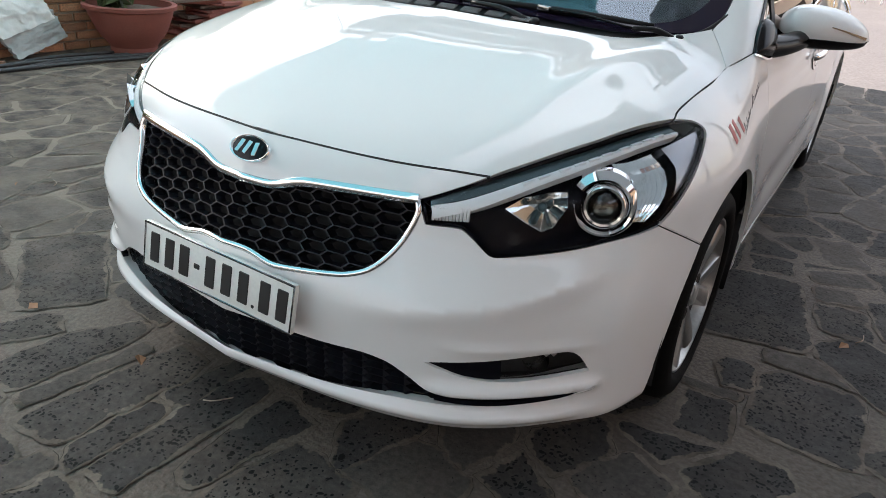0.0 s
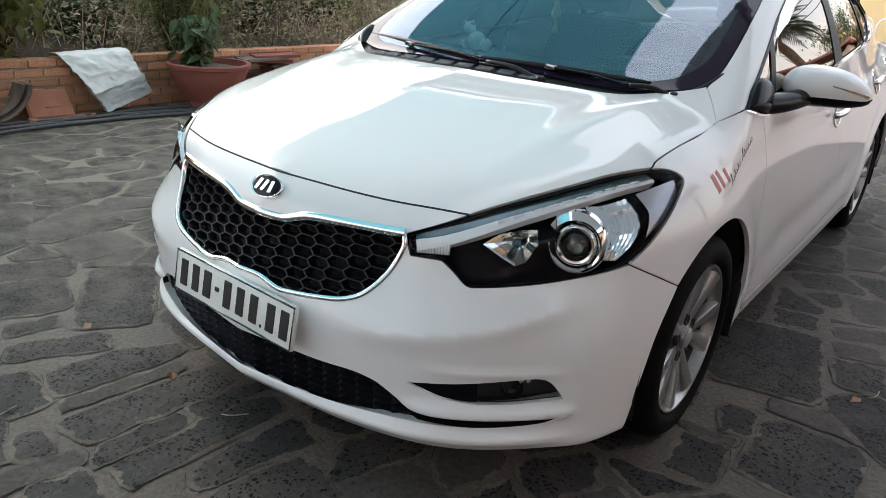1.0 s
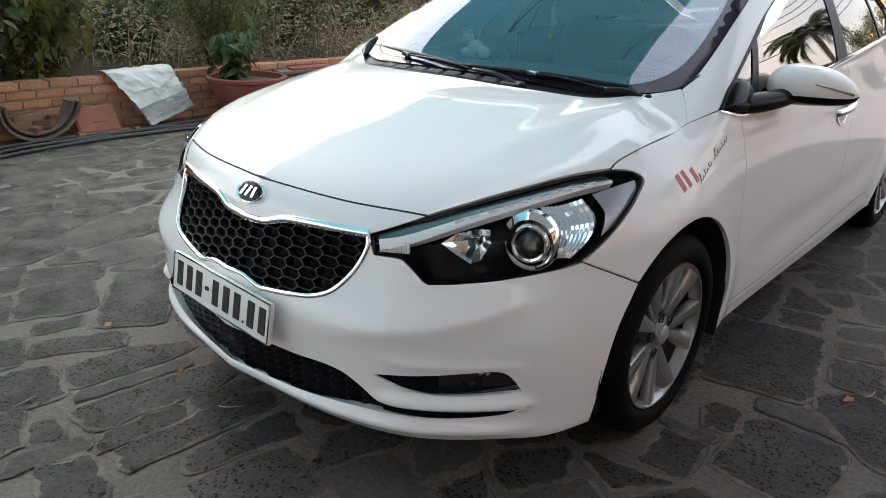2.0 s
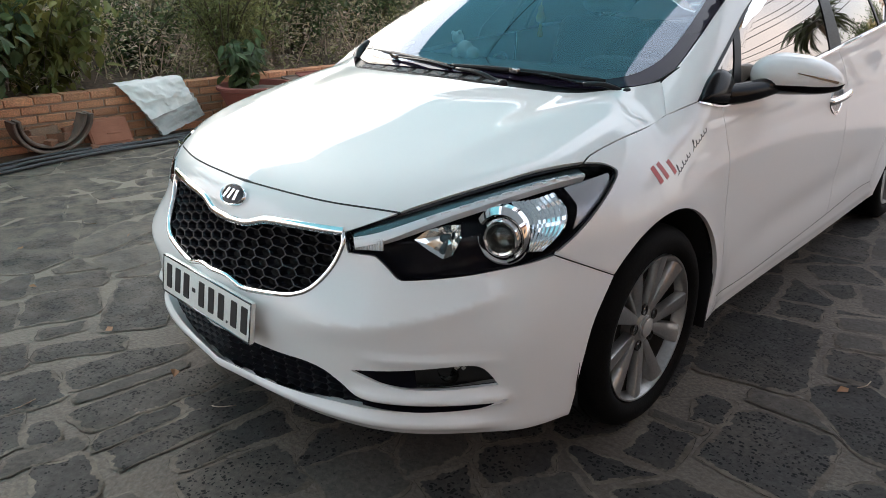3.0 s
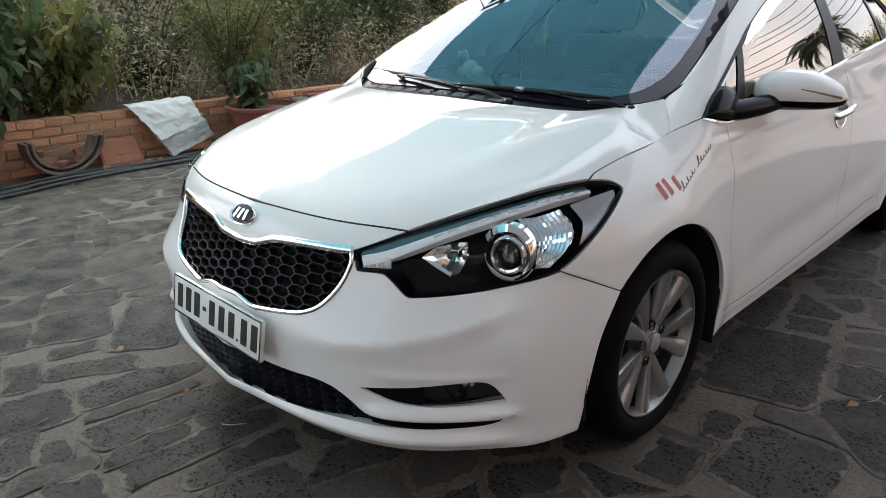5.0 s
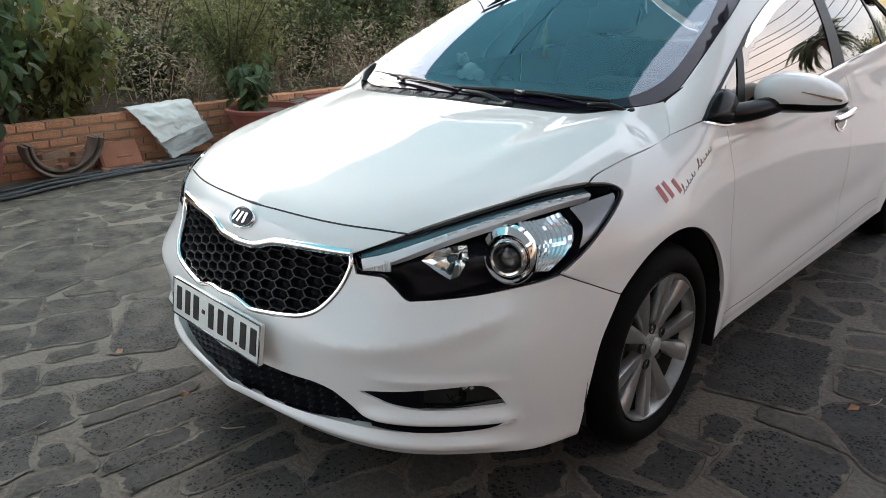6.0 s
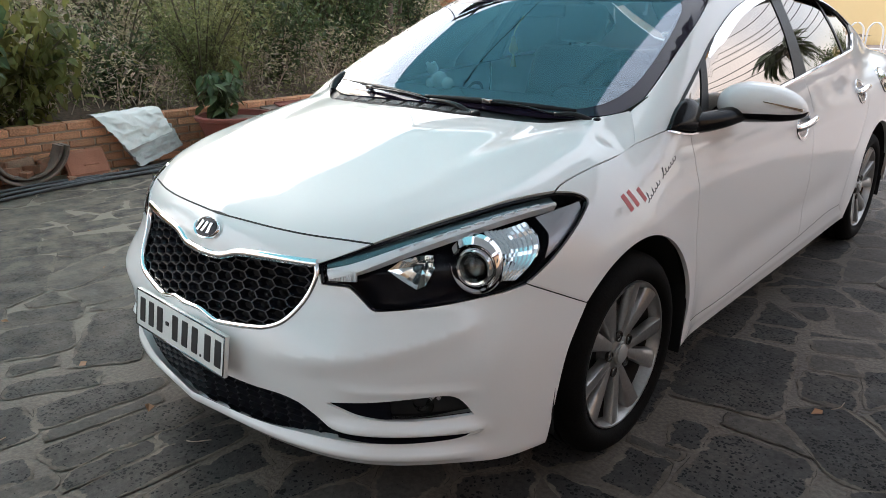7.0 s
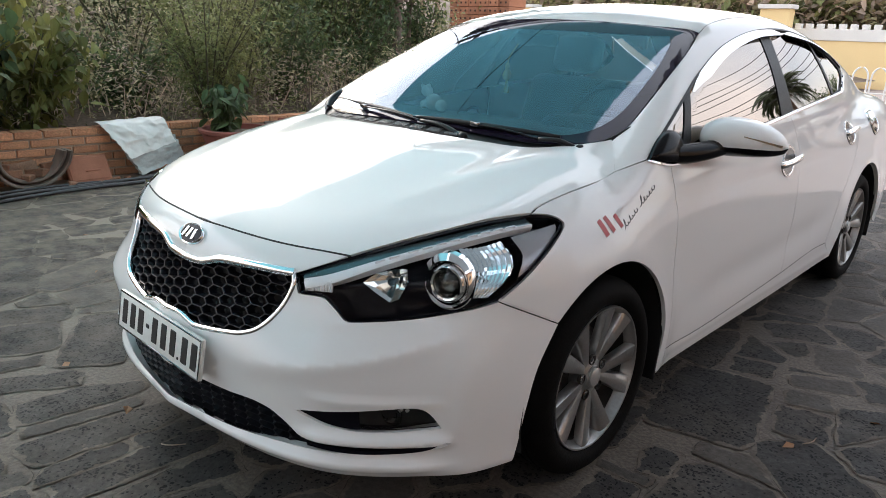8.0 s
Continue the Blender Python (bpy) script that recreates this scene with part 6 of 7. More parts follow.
def palm(x, y, h, lean, seed):
    rnd = random.Random(seed)
    tr = thing("palm_tree", (x, y, 0), "tall leaning palm tree with feathery fronds", "tree")
    top = (x + lean[0], y + lean[1], h)
    link("trunk", *tube([(x, y, -0.1), (x + lean[0] * 0.35, y + lean[1] * 0.35, h * 0.45), top], lambda t: 0.20 - 0.07 * t, 12, 0.3), bark, tr)
    v, f = [], []
    for k in range(46):
        a, up = 2 * math.pi * k / 46 + rnd.uniform(-0.2, 0.2), rnd.uniform(-0.3, 1.1)
        ln = rnd.uniform(1.9, 2.6)
        px_, pz = 0.0, 0.0
        rib = []
        for i in range(15):
            s = i / 14
            ang = up - 1.9 * s
            px_ += ln / 14 * math.cos(ang)
            pz += ln / 14 * math.sin(ang)
            rib.append((px_, pz))
        for i in [0.5 * q for q in range(2, 27)]:
            for sd in (-1, 1):
                lw = 0.42 * math.sin(math.pi * min(1, 0.15 + i / 15))
                r, z = [0.5 * (c0 + c1) for c0, c1 in zip(rib[int(i)], rib[math.ceil(i)])]
                q = [(r, 0, z), (r + 0.11, 0, z), (r + 0.22, sd * lw, z - 0.6 * lw)]
                k0 = len(v)
                v += [(top[0] + a_ * math.cos(a) - b_ * math.sin(a), top[1] + a_ * math.sin(a) + b_ * math.cos(a), top[2] + c_) for a_, b_, c_ in q]
                f.append((k0, k0 + 1, k0 + 2))
    link("crown", v, f, palm_leaf, tr, smooth=False)


palm(5.8, 21.6, 5.3, (-0.5, -0.3), 3)
palm(13.5, 17.0, 7.6, (-1.1, -1.2), 4)
palm(-13.0, 16.0, 7.0, (0.8, -0.5), 5)
pole_grey = shader("concrete_pole", (0.30, 0.29, 0.27), 0.85, vary=0.3, scale=3)
for x, y in ((7.5, 14.0), (-16, 22.0), (31, 8.0)):
    pl = thing("utility_pole", (x, y, 0), "grey concrete utility pole", "pole", "utility poles")
    link("pole_shaft", *tube([(x, y, -0.1), (x, y, 4), (x, y, 7.6)], lambda t: 0.16 - 0.06 * t, 12, 0.5), pole_grey, pl)
    blocky("crossarm", [((x - 0.9, y - 0.05, 7.0), (x + 0.9, y + 0.05, 7.12))], pole_grey, pl)
for k in range(7):
    z = 3.9 + 0.30 * k
    o = 0.25 * (k % 3)
    w = thing("power_cable", (7.5, 14, z), "thin black overhead cable", "cable", "overhead cables")
    link("cable", *tube([(-16, 22 + o, z + 0.3), (-4.5, 18 + o, z - 0.35), (7.5, 14 + o, z), (19, 11 + o, z - 0.4), (31, 8 + o, z)], 0.015, 5, 0.8), hose_black, w)

# ---- things along the garden wall ----
def pot(x, y, rim, base, h, label):
    t = thing("flower_pot", (x, y, 0), label, "pot")
    link("bowl", *lathe([(0.0, 0.0), (base, 0.0), (base * 1.04, 0.03), (base * 1.02, 0.06), (base + (rim - base) * 0.55, h * 0.45), (rim * 0.94, h * 0.80), (rim * 0.95, h - 0.045), (rim * 1.04, h - 0.035), (rim * 1.05, h - 0.008), (rim * 1.02, h), (rim * 0.93, h - 0.002), (rim * 0.91, h - 0.05), (rim * 0.80, h * 0.7)], (x, y, 0.0), (0, 0, 1), 48), terracotta, t, sharp=40)
    link("earth", *lathe([(rim * 0.92, h - 0.055), (rim * 0.6, h - 0.035), (0.0, h - 0.02)], (x, y, 0.0), (0, 0, 1), 24), soil, t)
    return t


pot(-3.97, 2.66, 0.33, 0.17, 0.38, "wide shallow terracotta pot against the brick wall")
pot(-4.03, 0.33, 0.22, 0.13, 0.37, "tall terracotta pot at the wall")


def leaves(spots, size, seed, droop=0.3, slim=0.45):
    """Folded pointed leaves at given places: three triangles a side kept to two quads."""
    rnd = np.random.RandomState(seed)
    n_ = len(spots)
    spots = np.asarray(spots, float)
    az = rnd.uniform(0, 2 * np.pi, n_)
    tilt = rnd.normal(-droop, 0.5, n_)
    roll = rnd.normal(0, 0.5, n_)
    ln = size * rnd.uniform(0.6, 1.25, n_)
    d = np.stack([np.cos(az) * np.cos(tilt), np.sin(az) * np.cos(tilt), np.sin(tilt)], 1)
    side = np.stack([-np.sin(az), np.cos(az), 0 * az], 1)
    up = np.cross(d, side)
    sd = side * np.cos(roll)[:, None] + up * np.sin(roll)[:, None]
    nrm = np.cross(d, sd)
    L, W = ln[:, None], (ln * slim)[:, None]
    a = spots
    m1 = spots + d * L * 0.45 - nrm * L * 0.02
    tip = spots + d * L - nrm * L * 0.12
    l_ = spots + d * L * 0.40 + sd * W * 0.5 + nrm * L * 0.07
    r_ = spots + d * L * 0.40 - sd * W * 0.5 + nrm * L * 0.07
    if size > 0.1:
        out = lambda u, w, h: spots + d * L * u + sd * W * w + nrm * L * h
        ring_ = [a, out(0.10, 0.34, 0.03), out(0.35, 0.52, 0.06), out(0.68, 0.34, 0.0), tip, out(0.68, -0.34, 0.0), out(0.35, -0.52, 0.06), out(0.10, -0.34, 0.03), m1]
        v = np.stack(ring_, 1).reshape(-1, 3)
        k = np.arange(n_) * 9
        return v, np.concatenate([np.stack([k + i, k + (i + 1) % 8, k + 8], 1) for i in range(8)])
    v = np.stack([a, l_, tip, r_, m1], 1).reshape(-1, 3)
    k = np.arange(n_) * 5
    f = np.concatenate([np.stack([k, k + 1, k + 4], 1), np.stack([k + 1, k + 2, k + 4], 1), np.stack([k, k + 4, k + 3], 1), np.stack([k + 4, k + 2, k + 3], 1)])
    return v, f


def leaf_mat(name, a, b, per=0.5):
    m = shader(name, a, 0.5, vary=0.9, scale=1.1, tint=b, per_piece=per, island=True)
    n, l = m.node_tree.nodes, m.node_tree.links
    b_ = n["Principled BSDF"]
    b_.inputs["Specular IOR Level"].default_value = 0.35
    thin, both = n.new("ShaderNodeBsdfTranslucent"), n.new("ShaderNodeMixShader")
    both.inputs[0].default_value = 0.42
    l.new(b_.inputs["Base Color"].links[0].from_socket, thin.inputs[0])
    l.new(b_.outputs[0], both.inputs[1])
    l.new(thin.outputs[0], both.inputs[2])
    l.new(both.outputs[0], n["Material Output"].inputs[0])
    return m


green_dark = leaf_mat("dark_green_leaf", (0.064, 0.104, 0.046), (0.105, 0.132, 0.050))
green_mid = leaf_mat("mid_green_leaf", (0.170, 0.205, 0.080), (0.260, 0.250, 0.105))
olive_dry = leaf_mat("dry_olive_leaf", (0.460, 0.390, 0.255), (0.370, 0.360, 0.200))
yellowing = leaf_mat("yellowing_leaf", (0.240, 0.215, 0.062), (0.100, 0.128, 0.042))
brown_dry = leaf_mat("dead_brown_leaf", (0.520, 0.405, 0.315), (0.370, 0.295, 0.235))
stem_mat = shader("stem", (0.10, 0.085, 0.05), 0.9, vary=0.5, scale=10)


def shrub(name, label, centre, radius, count, size, material, seed, stems=9, slim=0.45, droop=0.3, category="shrub"):
    """Stems that fork from a foot, leaves clustered along them."""
    rnd = np.random.RandomState(seed)
    x, y, z = centre
    rx, ry, rz = radius
    t = thing(name, (x, y, z), label, category)
    rods, spots = [], []
    for k in range(stems):
        a, r = rnd.uniform(0, 2 * np.pi), rnd.uniform(0.15, 1) ** 0.6
        top = np.array([x + rx * r * np.cos(a), y + ry * r * np.sin(a), z + rz * rnd.uniform(0.55, 1.0)])
        mid = np.array([x + rx * r * 0.35 * np.cos(a), y + ry * r * 0.35 * np.sin(a), z + rz * 0.4])
        rods.append(tube([(x + 0.05 * rx * np.cos(a), y + 0.05 * ry * np.sin(a), z - 0.05), mid, top], lambda u: 0.012 - 0.008 * u, 5, 0.08))
        w = count // stems
        s = rnd.uniform(0.15, 1, w)[:, None] ** 0.8
        p0 = np.where(s < 0.5, np.array([x, y, z]) + (mid - [x, y, z]) * s * 2, mid + (top - mid) * (s * 2 - 1))
        clump = rnd.normal(0, 1, (w, 3)) * np.array([rx, ry, rz]) * 0.13
        spots.append(p0 + clump)
    spots = np.vstack(spots)
    spots[:, 2] = np.maximum(spots[:, 2], z + 0.02)
    link("brushwood", *joined(rods), stem_mat, t)
    link("foliage", *leaves(spots, size, seed + 1, droop, slim), material, t, smooth=False)
    return t


# the big-leafed plant and the potted shrub
shrub("potted_plant", "low leafy green plant growing from the wide pot", (-4.02, 2.56, 0.36), (0.26, 0.27, 0.42), 330, 0.12, green_dark, 11, 12, 0.5, 0.6, "plant")
shrub("shrub", "fine-leafed bright green shrub behind the wide pot", (-4.62, 2.75, 0.34), (0.42, 0.62, 1.25), 5200, 0.055, green_mid, 15, 22, 0.34, 0.2)
shrub("potted_plant", "big-leafed dark green plant in the tall pot", (-4.05, 0.28, 0.34), (0.40, 0.55, 1.2), 700, 0.14, green_dark, 12, 14, 0.58, 0.9, "plant")
shrub("shrub", "big-leafed plant with yellowing leaves behind the wall", (-4.62, 1.12, 0.34), (0.36, 0.62, 1.05), 1050, 0.12, yellowing, 13, 16, 0.55, 0.9)
shrub("shrub", "broad green leaves hanging over the wall", (-4.52, 0.55, 0.30), (0.36, 0.75, 1.25), 1300, 0.13, green_dark, 14, 18, 0.58, 0.9)
shrub("shrub", "tall big-leafed plant with yellowing leaves", (-4.75, -0.25, 0.34), (0.45, 0.7, 2.0), 1400, 0.14, yellowing, 16, 16, 0.56, 0.8)
kinds = [("dry olive weeds on the bank", olive_dry, 0.058, 0.42), ("dense small-leafed green shrub", green_mid, 0.072, 0.45), ("dead brown scrub on the bank", brown_dry, 0.052, 0.28), ("dark green bush on the bank", green_dark, 0.09, 0.40)]
rnd = random.Random(21)
spots_ = []
for row in range(5):
    for k in range(11):
        x = -5.0 - 0.85 * row - rnd.uniform(0, 0.5)
        y = -1.5 + 0.98 * k + rnd.uniform(-0.35, 0.35) + 0.4 * (row % 2) + 0.5 * row
        if y + 0.83 < 0.93 * (1.81 - x):
            spots_.append((row, x, y))
for i, (row, x, y) in enumerate(spots_):
    green = 1 if y > 3.2 else 0
    pick = rnd.choice([1, 1, 3, 0]) if green else rnd.choice([0, 0, 2, 2, 1, 3])
    lab, mt, sz, slim = kinds[pick]
    hgt = rnd.uniform(0.7, 1.05) if row == 0 else rnd.uniform(1.0, 1.6) + 0.18 * row
    if green:
        hgt *= 1.35
    shrub("shrub", lab, (x, y, 0.32 + 0.14 * row), (0.75, 0.72, hgt), 1500 if row < 3 else 1100, sz * (1 + 0.12 * row), mt, 100 + i, 11, slim, 0.2)

shrub("shrub", "dark green bush beside the slim tree", (-6.75, 7.7, 0.5), (0.55, 0.55, 1.5), 1800, 0.09, green_dark, 171, 12, 0.35, 0.3)
shrub("shrub", "olive bush at the end of the bank", (-8.15, 9.35, 0.3), (0.6, 0.6, 1.65), 1800, 0.09, green_mid, 172, 12, 0.35, 0.3)
shrub("shrub", "dry brown bush at the end of the bank", (-7.6, 9.0, 0.3), (0.6, 0.5, 1.35), 1500, 0.07, olive_dry, 173, 12, 0.35, 0.2)
for x, y in ((-9.55, 10.6), (-9.25, 10.75)):
    st_ = thing("wooden_post", (x, y, 0), "thin pale wooden post beside the brick stack", "post", "wooden posts")
    link("stake", *tube([(x, y, -0.1), (x + 0.01, y, 1.2), (x, y, 2.5)], 0.055, 10, 0.4), shader("pale_wood", (0.42, 0.30, 0.21), 0.85, vary=0.5, scale=6, fine=0.2), st_)
# undergrowth that covers the bank
def bank_z(x, y):
    i = (-4.40 - x) / 0.5
    return 0.30 + 0.085 * i + 0.25 * noise.noise((x * 0.5, y * 0.5, 1.0))


ru = np.random.RandomState(77)
for k, (mt, n_, size_, hi) in enumerate(((olive_dry, 28000, 0.068, 0.9), (brown_dry, 26000, 0.062, 0.8), (green_mid, 18000, 0.068, 0.9), (yellowing, 4000, 0.068, 0.9))):
    xs = -4.46 - 5.2 * ru.uniform(0, 1, n_) ** 1.2
    ys = ru.uniform(-3, 8.6, n_)
    keep = np.array([noise.noise((x * 0.9, y * 0.9, 11.0 + 5 * k)) + 0.6 * noise.noise((x * 2.7, y * 2.7, 3.0 + k)) for x, y in zip(xs, ys)])
    tall = np.clip(0.45 + 0.9 * keep, 0.05, 1.2)
    zs = np.array([bank_z(x, y) for x, y in zip(xs, ys)]) + ru.uniform(0, 1, n_) ** 0.8 * hi * tall
    ok = keep > -0.35
    tagged(link("undergrowth", *leaves(np.stack([xs, ys, zs], 1)[ok], size_, 200 + k, 0.0, 0.32), mt, smooth=False), ("dry olive weeds covering the bank", "dead brown weeds on the bank", "low green weeds on the bank", "yellowing weeds on the bank")[k], "weeds", kind="stuff")
n_ = 1500
xs, ys = -4.5 - 4.5 * ru.uniform(0, 1, n_), ru.uniform(-3, 8.6, n_)
zs = np.array([bank_z(x, y) for x, y in zip(xs, ys)])
ln = ru.uniform(0.2, 0.5, n_)
az, lean_ = ru.uniform(0, 6.283, n_), ru.uniform(0.1, 1.0, n_)
base = np.stack([xs, ys, zs], 1)
tip = base + np.stack([np.cos(az) * lean_ * ln, np.sin(az) * lean_ * ln, ln], 1)
wd = np.stack([-np.sin(az), np.cos(az), 0 * az], 1) * 0.006
v = np.stack([base - wd, base + wd, (base + tip) / 2 + wd * 0.8 + [0, 0, 0.02], tip, (base + tip) / 2 - wd * 0.8 + [0, 0, 0.02]], 1).reshape(-1, 3)
k = np.arange(n_) * 5
tagged(link("dry_grass", v, np.stack([k, k + 1, k + 2, k + 3, k + 4], 1), brown_dry, smooth=False), "dry brown grass stalks on the bank", "grass", kind="stuff")

# slim trees on the bank
def tree(x, y, h, r, seed, leaf, label, crown=1.6, count=2600, size=0.13):
    rn = np.random.RandomState(seed)
    t = thing("tree", (x, y, 0.3), label, "tree")
    top = np.array([x + rn.uniform(-0.3, 0.3), y + rn.uniform(-0.3, 0.3), h])
    rods = [tube([(x, y, -0.15), (x + 0.05, y, h * 0.45), tuple(top)], lambda u: r * (1 - 0.65 * u), 12, 0.15)]
    spots = []
    for k in range(13):
        s = rn.uniform(0.5, 1.0)
        p0 = np.array([x, y, 0.1]) + (top - [x, y, 0.1]) * s
        a = rn.uniform(0, 2 * np.pi)
        tip = p0 + np.array([np.cos(a), np.sin(a), 0.55]) * crown * rn.uniform(0.6, 1.1)
        mid = (p0 + tip) / 2 + [0, 0, 0.15]
        rods.append(tube([tuple(p0), tuple(mid), tuple(tip)], lambda u: r * 0.3 * (1 - 0.8 * u), 6, 0.15))
        w = count // 13
        spots.append(mid + (tip - mid) * rn.uniform(-0.4, 1.1, (w, 1)) + rn.normal(0, 0.26 * crown / 1.6, (w, 3)))
    link("trunk", *joined(rods), bark, t)
    link("crown", *leaves(np.vstack(spots), size, seed, 0.4, 0.38), leaf, t, smooth=False)


tree(-5.95, 6.45, 3.4, 0.085, 31, green_dark, "slim tree with a pale trunk and hanging leaves", 0.9, 420)
tree(-6.6, 7.3, 2.9, 0.05, 32, green_mid, "thin green tree beside the yard")
tree(-8.8, 3.4, 3.2, 0.07, 34, green_dark, "green tree on the bank")
tree(-8.6, -0.4, 3.4, 0.08, 35, green_mid, "green tree on the bank")
tree(-13.5, 9.0, 4.0, 0.12, 36, green_dark, "green tree behind the bank", 2.4, 3200, 0.2)
tree(-7.5, 34, 5.0, 0.15, 37, green_dark, "green tree behind the boundary wall", 2.6, 3200, 0.24)
tree(-1.0, 35, 4.6, 0.15, 38, olive_dry, "brown-green tree behind the boundary wall", 2.6, 3200, 0.24)
tree(4.5, 34, 4.6, 0.15, 39, green_dark, "green tree behind the boundary wall", 2.6, 3200, 0.24)

# dense wood beyond the boundary wall
rw = np.random.RandomState(91)
for k, (mt, lab) in enumerate(((olive_dry, "dull olive trees beyond the boundary wall"), (brown_dry, "dry brown trees beyond the boundary wall"), (green_mid, "olive green trees beyond the boundary wall"))):
    n_ = 20000
    xs, ys = rw.uniform(-34, 5, n_), rw.uniform(29.5, 36, n_)
    roofline = np.array([3.6 + 1.6 * noise.noise((x * 0.35, 2.0, k * 3.0)) + 0.9 * noise.noise((x * 1.1, 5.0, k)) for x in xs])
    clumps = np.array([noise.noise((x * 0.45, y * 0.3, 20.0 + 7 * k)) for x, y in zip(xs, ys)])
    zs = roofline * rw.uniform(0, 1, n_) ** 0.8
    ok = clumps > -0.3
    tagged(link("far_wood", *leaves(np.stack([xs, ys, zs], 1)[ok], 0.42, 300 + k, 0.3, 0.6), mt, smooth=False), lab, "trees", kind="stuff")

# teal tarpaulin stretched on cords high over the yard
tarp_mat = shader("teal_tarpaulin", (0.45, 0.72, 0.75), 0.5, vary=0.35, scale=1.2, tint=(0.37, 0.63, 0.69), fine=0.1, fine_scale=60)
n, l = tarp_mat.node_tree.nodes, tarp_mat.node_tree.links
thin, both = n.new("ShaderNodeBsdfTranslucent"), n.new("ShaderNodeMixShader")
both.inputs[0].default_value = 0.75
l.new(n["Principled BSDF"].inputs["Base Color"].links[0].from_socket, thin.inputs[0])
l.new(n["Principled BSDF"].outputs[0], both.inputs[1])
l.new(thin.outputs[0], both.inputs[2])
l.new(both.outputs[0], n["Material Output"].inputs[0])
tarp = thing("tarpaulin", (-2.0, -1.2, 3.4), "teal translucent tarpaulin stretched on cords over the yard", "tarpaulin")
for x0, x1, slant in ((-3.55, -2.00, 0.0), (-2.00, -0.34, 0.35)):
    v, f, nx, ny = [], [], 9, 28
    for j in range(ny):
        for i in range(nx):
            s, t = i / (nx - 1), j / (ny - 1)
            v.append((x0 + (x1 - x0 + slant * (1 - t)) * s, -6.4 + 10.3 * t, 3.40 - 0.06 * math.sin(math.pi * s) * math.sin(math.pi * t) + 0.03 * noise.noise((x0 + 1.5 * s, 4 * t, 3.0))))
    k = len(v)
    v += [(a, b_, c - 0.004) for a, b_, c in v]
    for j in range(ny - 1):
        for i in range(nx - 1):
            q = j * nx + i
            f += [(q, q + 1, q + nx + 1, q + nx), (q + k, q + nx + k, q + nx + 1 + k, q + 1 + k)]
    link("sheet", v, f, tarp_mat, tarp)
grey_tarp = shader("grey_white_sheet", (0.60, 0.63, 0.64), 0.5, vary=0.3, scale=1.2, tint=(0.50, 0.53, 0.54))
n, l = grey_tarp.node_tree.nodes, grey_tarp.node_tree.links
thin, both = n.new("ShaderNodeBsdfTranslucent"), n.new("ShaderNodeMixShader")
both.inputs[0].default_value = 0.50
l.new(n["Principled BSDF"].inputs["Base Color"].links[0].from_socket, thin.inputs[0])
l.new(n["Principled BSDF"].outputs[0], both.inputs[1])
l.new(thin.outputs[0], both.inputs[2])
l.new(both.outputs[0], n["Material Output"].inputs[0])
awning = thing("awning", (2.5, -2.6, 3.3), "pale grey awning sheet on steel posts over the yard", "awning")
b = bmesh.new()
for k in range(45):
    box(b, (0.20 + 0.1 * k, -5.7, 3.36 + 0.010 * (k % 2)), (0.301 + 0.1 * k, 3.3, 3.368 + 0.010 * (k % 2)))
part("awning_sheet", b, grey_tarp, awning)
for y_ in (-5.4, -2.5, 0.4, 3.1):
    b = bmesh.new()
    box(b, (0.20, y_ - 0.03, 3.29), (4.72, y_ + 0.03, 3.355), 0.006, 1)
    part("rafter", b, dark_chrome, awning)
    link("awning_post", *tube([(4.6, y_, -0.02), (4.6, y_, 1.6), (4.6, y_, 3.30)], 0.035, 10, 0.5), dark_chrome, awning)
# unseen dark slats added so the windscreen's top reflects a striped dark band
for k in range(8):
    b = bmesh.new()
    box(b, (-3.75, 4.02 + 0.165 * k, 3.39), (0.70, 4.02 + 0.165 * k + (0.135 if k % 3 else 0.09), 3.425), 0.005, 1)
    part("batten", b, black_plastic, tarp, "unseen dark slat added to stripe the windscreen's reflection")
for x_ in (-3.4, -1.4, 0.5):
    b = bmesh.new()
    box(b, (x_, 3.80, 3.43), (x_ + 0.06, 5.36, 3.47), 0.005, 1)
    part("purlin", b, black_plastic, tarp)
link("ridge_cord", *tube([(-2.0, -6.6, 3.40), (-2.0, -1.2, 3.37), (-2.0, 4.1, 3.40)], 0.007, 8, 0.3), matt_black, tarp)
for a, b_ in (((-3.55, 3.9, 3.4), (-5.9, 6.45, 3.2)), ((-0.45, 3.9, 3.4), (4.6, 3.1, 3.3)), ((-3.55, -6.4, 3.4), (-4.37, -5.9, 0.42)), ((0.01, -6.4, 3.4), (0.25, -5.4, 3.33))):
    link("cord", *tube([a, tuple((np.array(a) + b_) / 2 - [0, 0, 0.05]), b_], 0.008, 6, 0.4), hose_black, tarp)

# tiles piled behind the wide pot
pile = thing("tile_pile", (-4.0, 3.45, 0), "pile of old brown-red roof tiles", "tiles")
for k in range(17):
    b = bmesh.new()
    lx, ly = -4.04 + 0.07 * rnd.uniform(-1, 1), 3.40 + 0.17 * rnd.uniform(-1, 1)
    m = Matrix.Translation((lx, ly, 0.014 + 0.024 * k)) @ Matrix.Rotation(rnd.uniform(-0.45, 0.45), 4, "Z") @ Matrix.Rotation(rnd.uniform(-0.05, 0.05), 4, "X")
    box(b, (-0.14, -0.20, -0.009), (0.14, 0.20, 0.009), 0.004, 1, m)
    box(b, (-0.14, -0.20, 0.0), (-0.11, 0.20, 0.020), 0.004, 1, m)
    box(b, (0.11, -0.20, 0.0), (0.14, 0.20, 0.020), 0.004, 1, m)
    part("tile", b, terracotta if k % 3 else clay_grey, pile)

